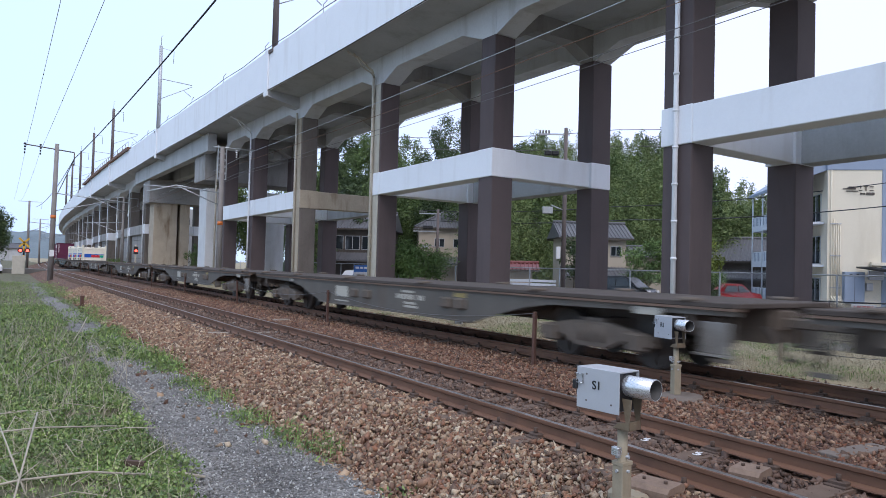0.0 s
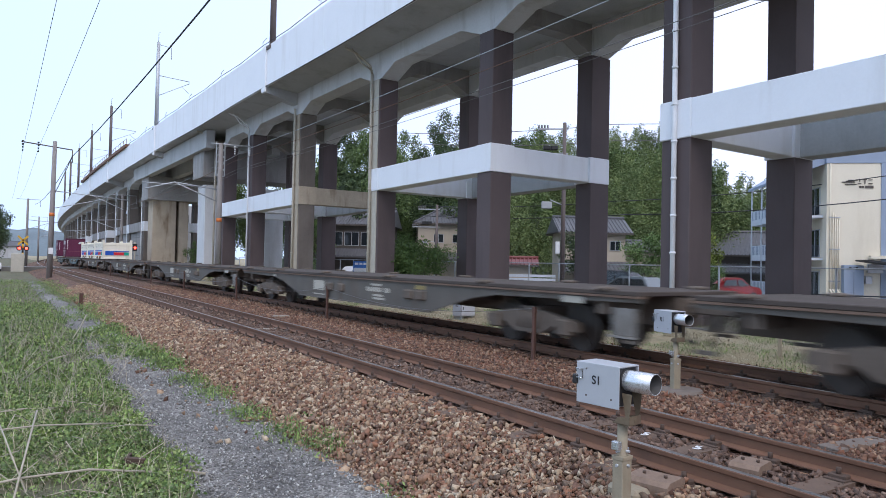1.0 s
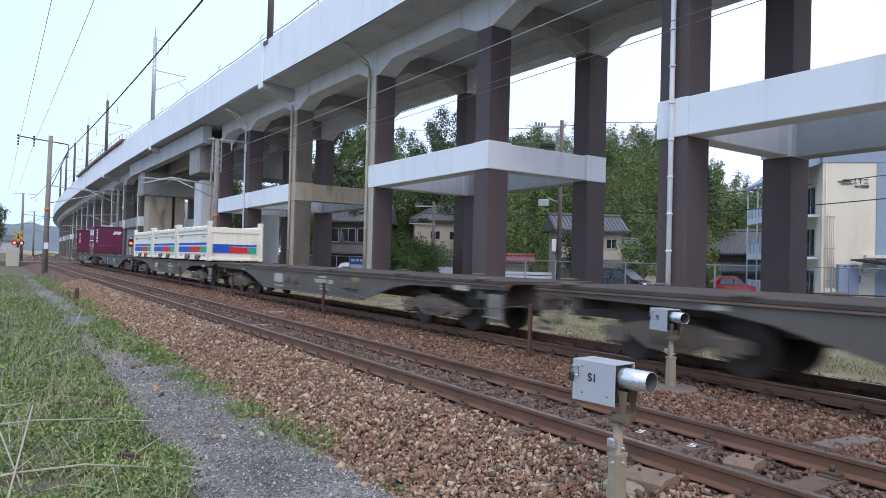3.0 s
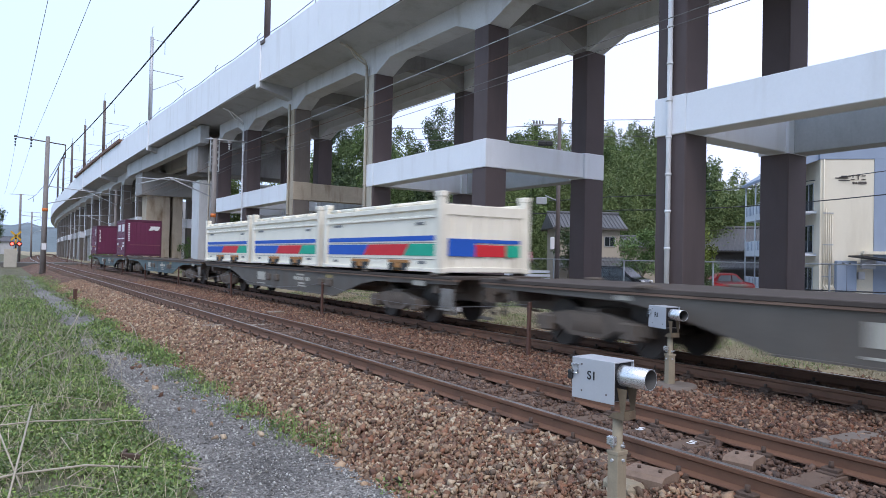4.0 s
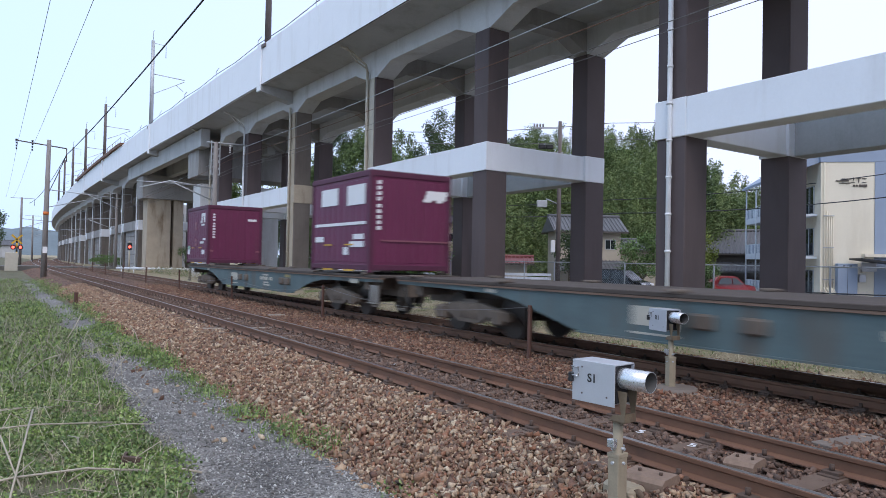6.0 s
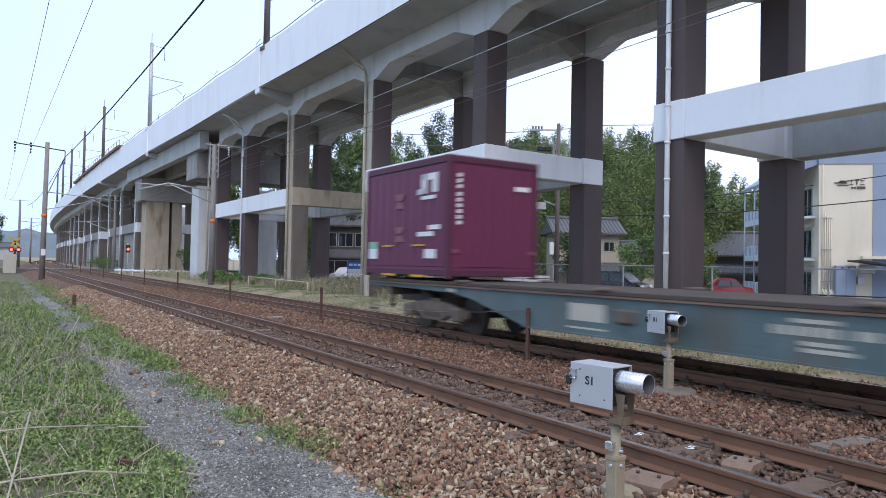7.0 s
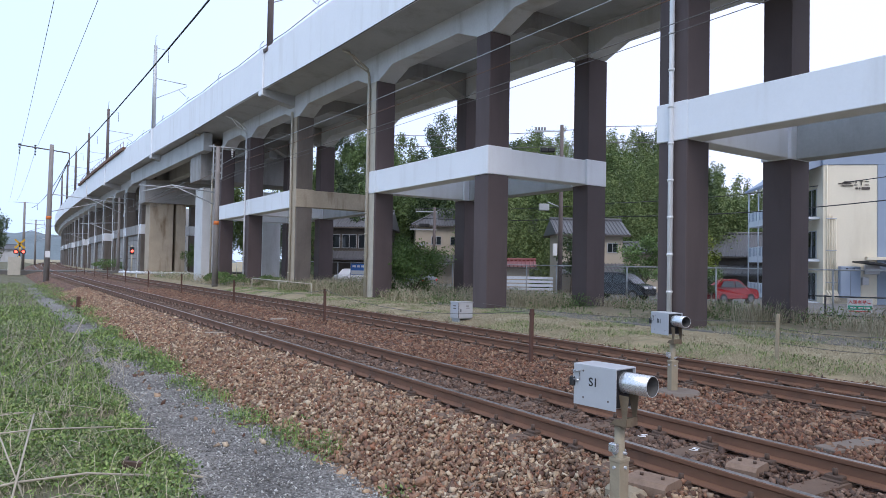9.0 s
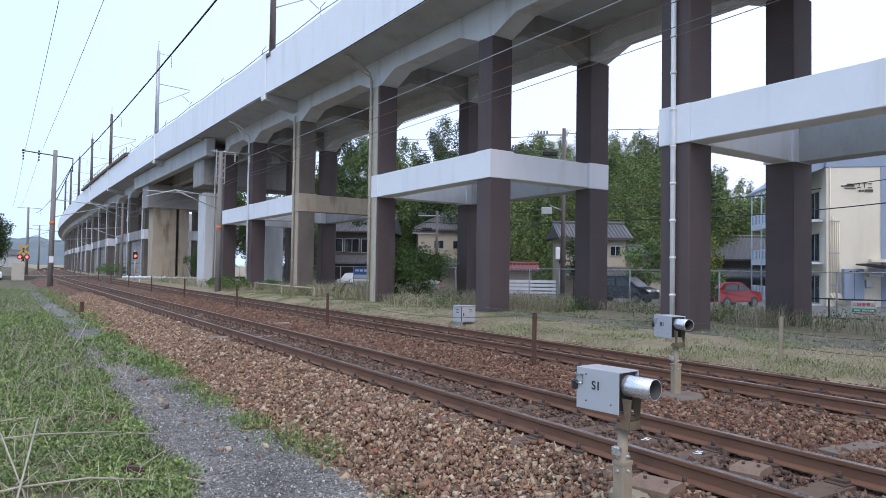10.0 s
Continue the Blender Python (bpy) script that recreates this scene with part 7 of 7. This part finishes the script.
for x, y, r, h in spots:
    n = int(400 * min(1.5, (r / 0.3) ** 1.4))
    Q = np.array([x, y]) + rng.normal(size=(n, 2)) * np.array([r * 0.55, r * 0.9])
    e = empty("weed_clump", pose(x, y, -0.52), label="green weed clump at the foot of the ballast", category="weeds", group="weed clumps")
    hh = rng.uniform(0, 1, n) ** 1.3 * h * np.exp(-((Q - [x, y]) ** 2).sum(1) / (r * r))
    V, F = leaves(np.column_stack([Q - [x, y], hh + 0.01]), 0.05 if y < 12 else 0.08, 0.4, 0.0, 0.35)
    tagged(quick("foliage", V, F, M["blade"], e), kind="stuff")
    k = n // 5
    V, F = blades(np.column_stack([(Q - [x, y])[:k], np.zeros(k)]), h * 0.9, 0.004, 0.5)
    tagged(quick("stem_tuft", V, F, M["blade"], e), kind="stuff")

# loose stones spread over the far shoulder
Q = scatter(10.4, 11.95, 3.0, 30, 430)
stones(lift(Q, np.interp(Q[:, 0], [10.4, 13.0], [-0.56, -0.2]) + 0.012), 0.029, "ballast_stones", "stone_rusty", "rust-brown ballast stones on the far shoulder", False)

# verge beyond the far track
v1 = lawn(11.9, 16.3, 3.0, 32, 480, -0.25, 0.8, 4)
z1 = np.interp(v1[:, 0], [10.4, 13.0], [-0.56, -0.2]) - 0.01
V, F = blades(lift(v1, z1), 0.075, 0.005, 3.0)
tagged(quick("dry_grass", V, F, M["dry_blade"]), "mown dry grass on the verge", "grass", kind="stuff")
v2 = lawn(11.8, 16.3, 3.0, 45, 300, 0.04, 0.6, 14)
z2 = np.interp(v2[:, 0], [10.4, 13.0], [-0.56, -0.2]) - 0.01
V, F = blades(lift(v2, z2), 0.10, 0.005, 1.4)
tagged(quick("grass", V, F, M["blade"]), "green grass tufts on the verge", "grass", kind="stuff")
for (xa, xb, ya, yb, per, h, cut) in ((19.0, 26.0, 4, 36, 110, 0.55, 0.12), (14.8, 17.0, 23.5, 29.5, 160, 0.6, 0.0), (14.4, 16.6, 31, 44, 200, 0.75, -0.05), (19, 25, 33, 62, 60, 0.8, 0.0), (12.6, 15.5, 44, 75, 70, 0.7, -0.05), (17.4, 21, 20.5, 23.5, 150, 0.7, -0.2), (18.0, 21.0, 25.0, 29.0, 130, 0.75, -0.15), (19.5, 21.8, 12.5, 16.5, 150, 0.75, -0.2)):
    g = lawn(xa, xb, ya, yb, per, cut, 0.6, 22)
    V, F = blades(lift(g, -0.21), h, 0.006, 0.9)
    tagged(quick("tall_dry_grass", V, F, M["dry_blade"]), "tall dry grass around the viaduct columns", "grass", kind="stuff")
    g = lawn(xa, xb, ya, yb, per * 0.8, cut + 0.05, 0.6, 27)
    V, F = leaves(lift(g, -0.2 + rng.uniform(0, 1, len(g)) ** 1.5 * h * 0.8), 0.12, 0.25, 0.0, 0.5)
    tagged(quick("tall_grass", V, F, M["leaf_green"]), "green weeds around the viaduct columns", "grass", kind="stuff")

v3 = lawn(16.2, 18.8, 3.0, 34, 170, -0.6, 0.8, 31)
V, F = blades(lift(v3, -0.22), 0.13, 0.006, 1.8)
tagged(quick("dry_grass", V, F, M["dry_blade"]), "mown dry grass between the viaduct columns", "grass", kind="stuff")
v3 = lawn(16.2, 18.8, 3.0, 34, 110, 0.0, 0.7, 33)
V, F = blades(lift(v3, -0.22), 0.15, 0.007, 1.0)
tagged(quick("grass", V, F, M["blade"]), "green grass tufts between the viaduct columns", "grass", kind="stuff")

# dead stalks lying and standing in the near weeds
def stalk(pts, r):
    bm = bmesh.new()
    chain(bm, pts, r, 5)
    return tagged(mesh_ob("dead_stalk", bm, M["dry_stalk"]), "pale dead plant stalk lying over weeds", "stalk", "dead stalks")


M["dry_stalk"] = plain("dry_stalk", (0.42, 0.37, 0.29), 0.85, vary=0.25, scale=8)
stalk([(-0.9, 7.9, -0.25), (-0.2, 7.9, -0.23), (0.4, 8.1, -0.26), (1.15, 8.3, -0.36)], 0.009)
stalk([(-0.7, 6.0, -0.28), (0.2, 6.3, -0.27), (0.7, 6.4, -0.3), (1.2, 6.5, -0.42)], 0.010)
stalk([(0.1, 5.6, -0.45), (0.22, 6.4, -0.2), (0.35, 7.3, 0.05)], 0.009)
stalk([(0.25, 6.3, -0.4), (0.12, 7.0, -0.15), (0.05, 7.8, -0.1)], 0.007)
stalk([(1.1, 6.7, -0.45), (1.45, 6.6, -0.46), (1.65, 6.45, -0.49)], 0.012)
stalk([(0.3, 12.0, -0.45), (0.7, 11.8, -0.1), (0.9, 11.4, 0.02)], 0.009)
stalk([(0.9, 12.4, -0.45), (1.0, 12.1, -0.1), (0.85, 11.8, 0.1)], 0.008)
stalk([(1.3, 16.5, -0.45), (1.55, 16.9, -0.1), (1.7, 17.2, 0.15)], 0.011)
stalk([(2.5, 14.5, -0.45), (2.4, 14.6, -0.05), (2.3, 14.6, 0.1)], 0.009)
for k in range(46):
    x, y = rng.uniform(-1.4, 1.3), rng.uniform(4.2, 10)
    a = rng.uniform(0, 2 * math.pi)
    ln = rng.uniform(0.25, 0.8)
    z = rng.uniform(-0.44, -0.30)
    stalk([(x, y, z), (x + ln * 0.5 * math.cos(a), y + ln * 0.5 * math.sin(a), z + rng.uniform(0.0, 0.12)), (x + ln * math.cos(a + 0.2), y + ln * math.sin(a + 0.2), z + rng.uniform(-0.04, 0.1))], rng.uniform(0.003, 0.006))

for k in range(42):
    x, y = rng.uniform(0.1, 1.75), rng.uniform(9.0, 18.0)
    a, h = rng.uniform(0, 2 * math.pi), rng.uniform(0.25, 0.65)
    lean = rng.uniform(0.05, 0.35)
    p0 = Vector((x, y, -0.48))
    p1 = p0 + Vector((lean * 0.4 * math.cos(a), lean * 0.4 * math.sin(a), h * 0.55))
    p2 = p0 + Vector((lean * math.cos(a), lean * math.sin(a), h))
    bm = bmesh.new()
    chain(bm, [p0, p1, p2], rng.uniform(0.003, 0.005), 4)
    for _ in range(3):
        b = rng.uniform(0, 2 * math.pi)
        q = p0.lerp(p2, rng.uniform(0.4, 0.85))
        chain(bm, [q, q + Vector((0.10 * math.cos(b), 0.10 * math.sin(b), 0.08)), q + Vector((0.2 * math.cos(b), 0.2 * math.sin(b), rng.uniform(0.05, 0.2)))], 0.0025, 4)
    tagged(mesh_ob("dead_twig", bm, M["dry_stalk"]), "thin grey dead plant standing in the weeds", "dead plant", "dead plants")

# low wooded ridge far beyond the town, haze put into its colour
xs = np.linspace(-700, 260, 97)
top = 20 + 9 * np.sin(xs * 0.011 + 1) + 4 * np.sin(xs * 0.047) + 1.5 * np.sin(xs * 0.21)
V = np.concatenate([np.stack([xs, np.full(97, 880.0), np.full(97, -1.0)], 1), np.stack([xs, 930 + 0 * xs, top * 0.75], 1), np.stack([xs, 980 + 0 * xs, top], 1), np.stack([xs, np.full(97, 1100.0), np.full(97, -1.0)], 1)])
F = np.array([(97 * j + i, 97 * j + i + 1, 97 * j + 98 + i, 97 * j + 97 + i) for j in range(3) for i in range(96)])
tagged(quick("backdrop", V, F, M["hazed_ridge"]), "low wooded ridge far behind the town", "hills", kind="structure")


def motions():
    times = [0.5 * i for i in range(21)]
    for thing, off in TRAIN:
        walk(thing, [(t, pose(FAR, train_y(t) + off, 0)) for t in times])
    drive = ((0, 12.3), (0.3, 17.2), (0.5, 20.4), (1.0, 28.0), (1.7, 36.2), (2.2, 42.0), (2.8, 47.5), (3.4, 51.0), (4.0, 52.0), (10.0, 52.0))
    walk(passing_car, [(t, pose(31.2, y, LOT, 0, 0, 180)) for t, y in drive])
    spin = [i / 30 for i in range(301)]
    turns = [(t, (train_y(t) - train_y(0)) / 0.405) for t in spin]
    for thing, off in TRAIN:
        for b in thing.children:
            for wheel in b.children:
                if wheel.name.startswith("wheelset"):
                    base = wheel.location.copy()
                    walk(wheel, [(t, Matrix.Translation(base) @ Matrix.Rotation(-a, 4, "X")) for t, a in turns])


motions()
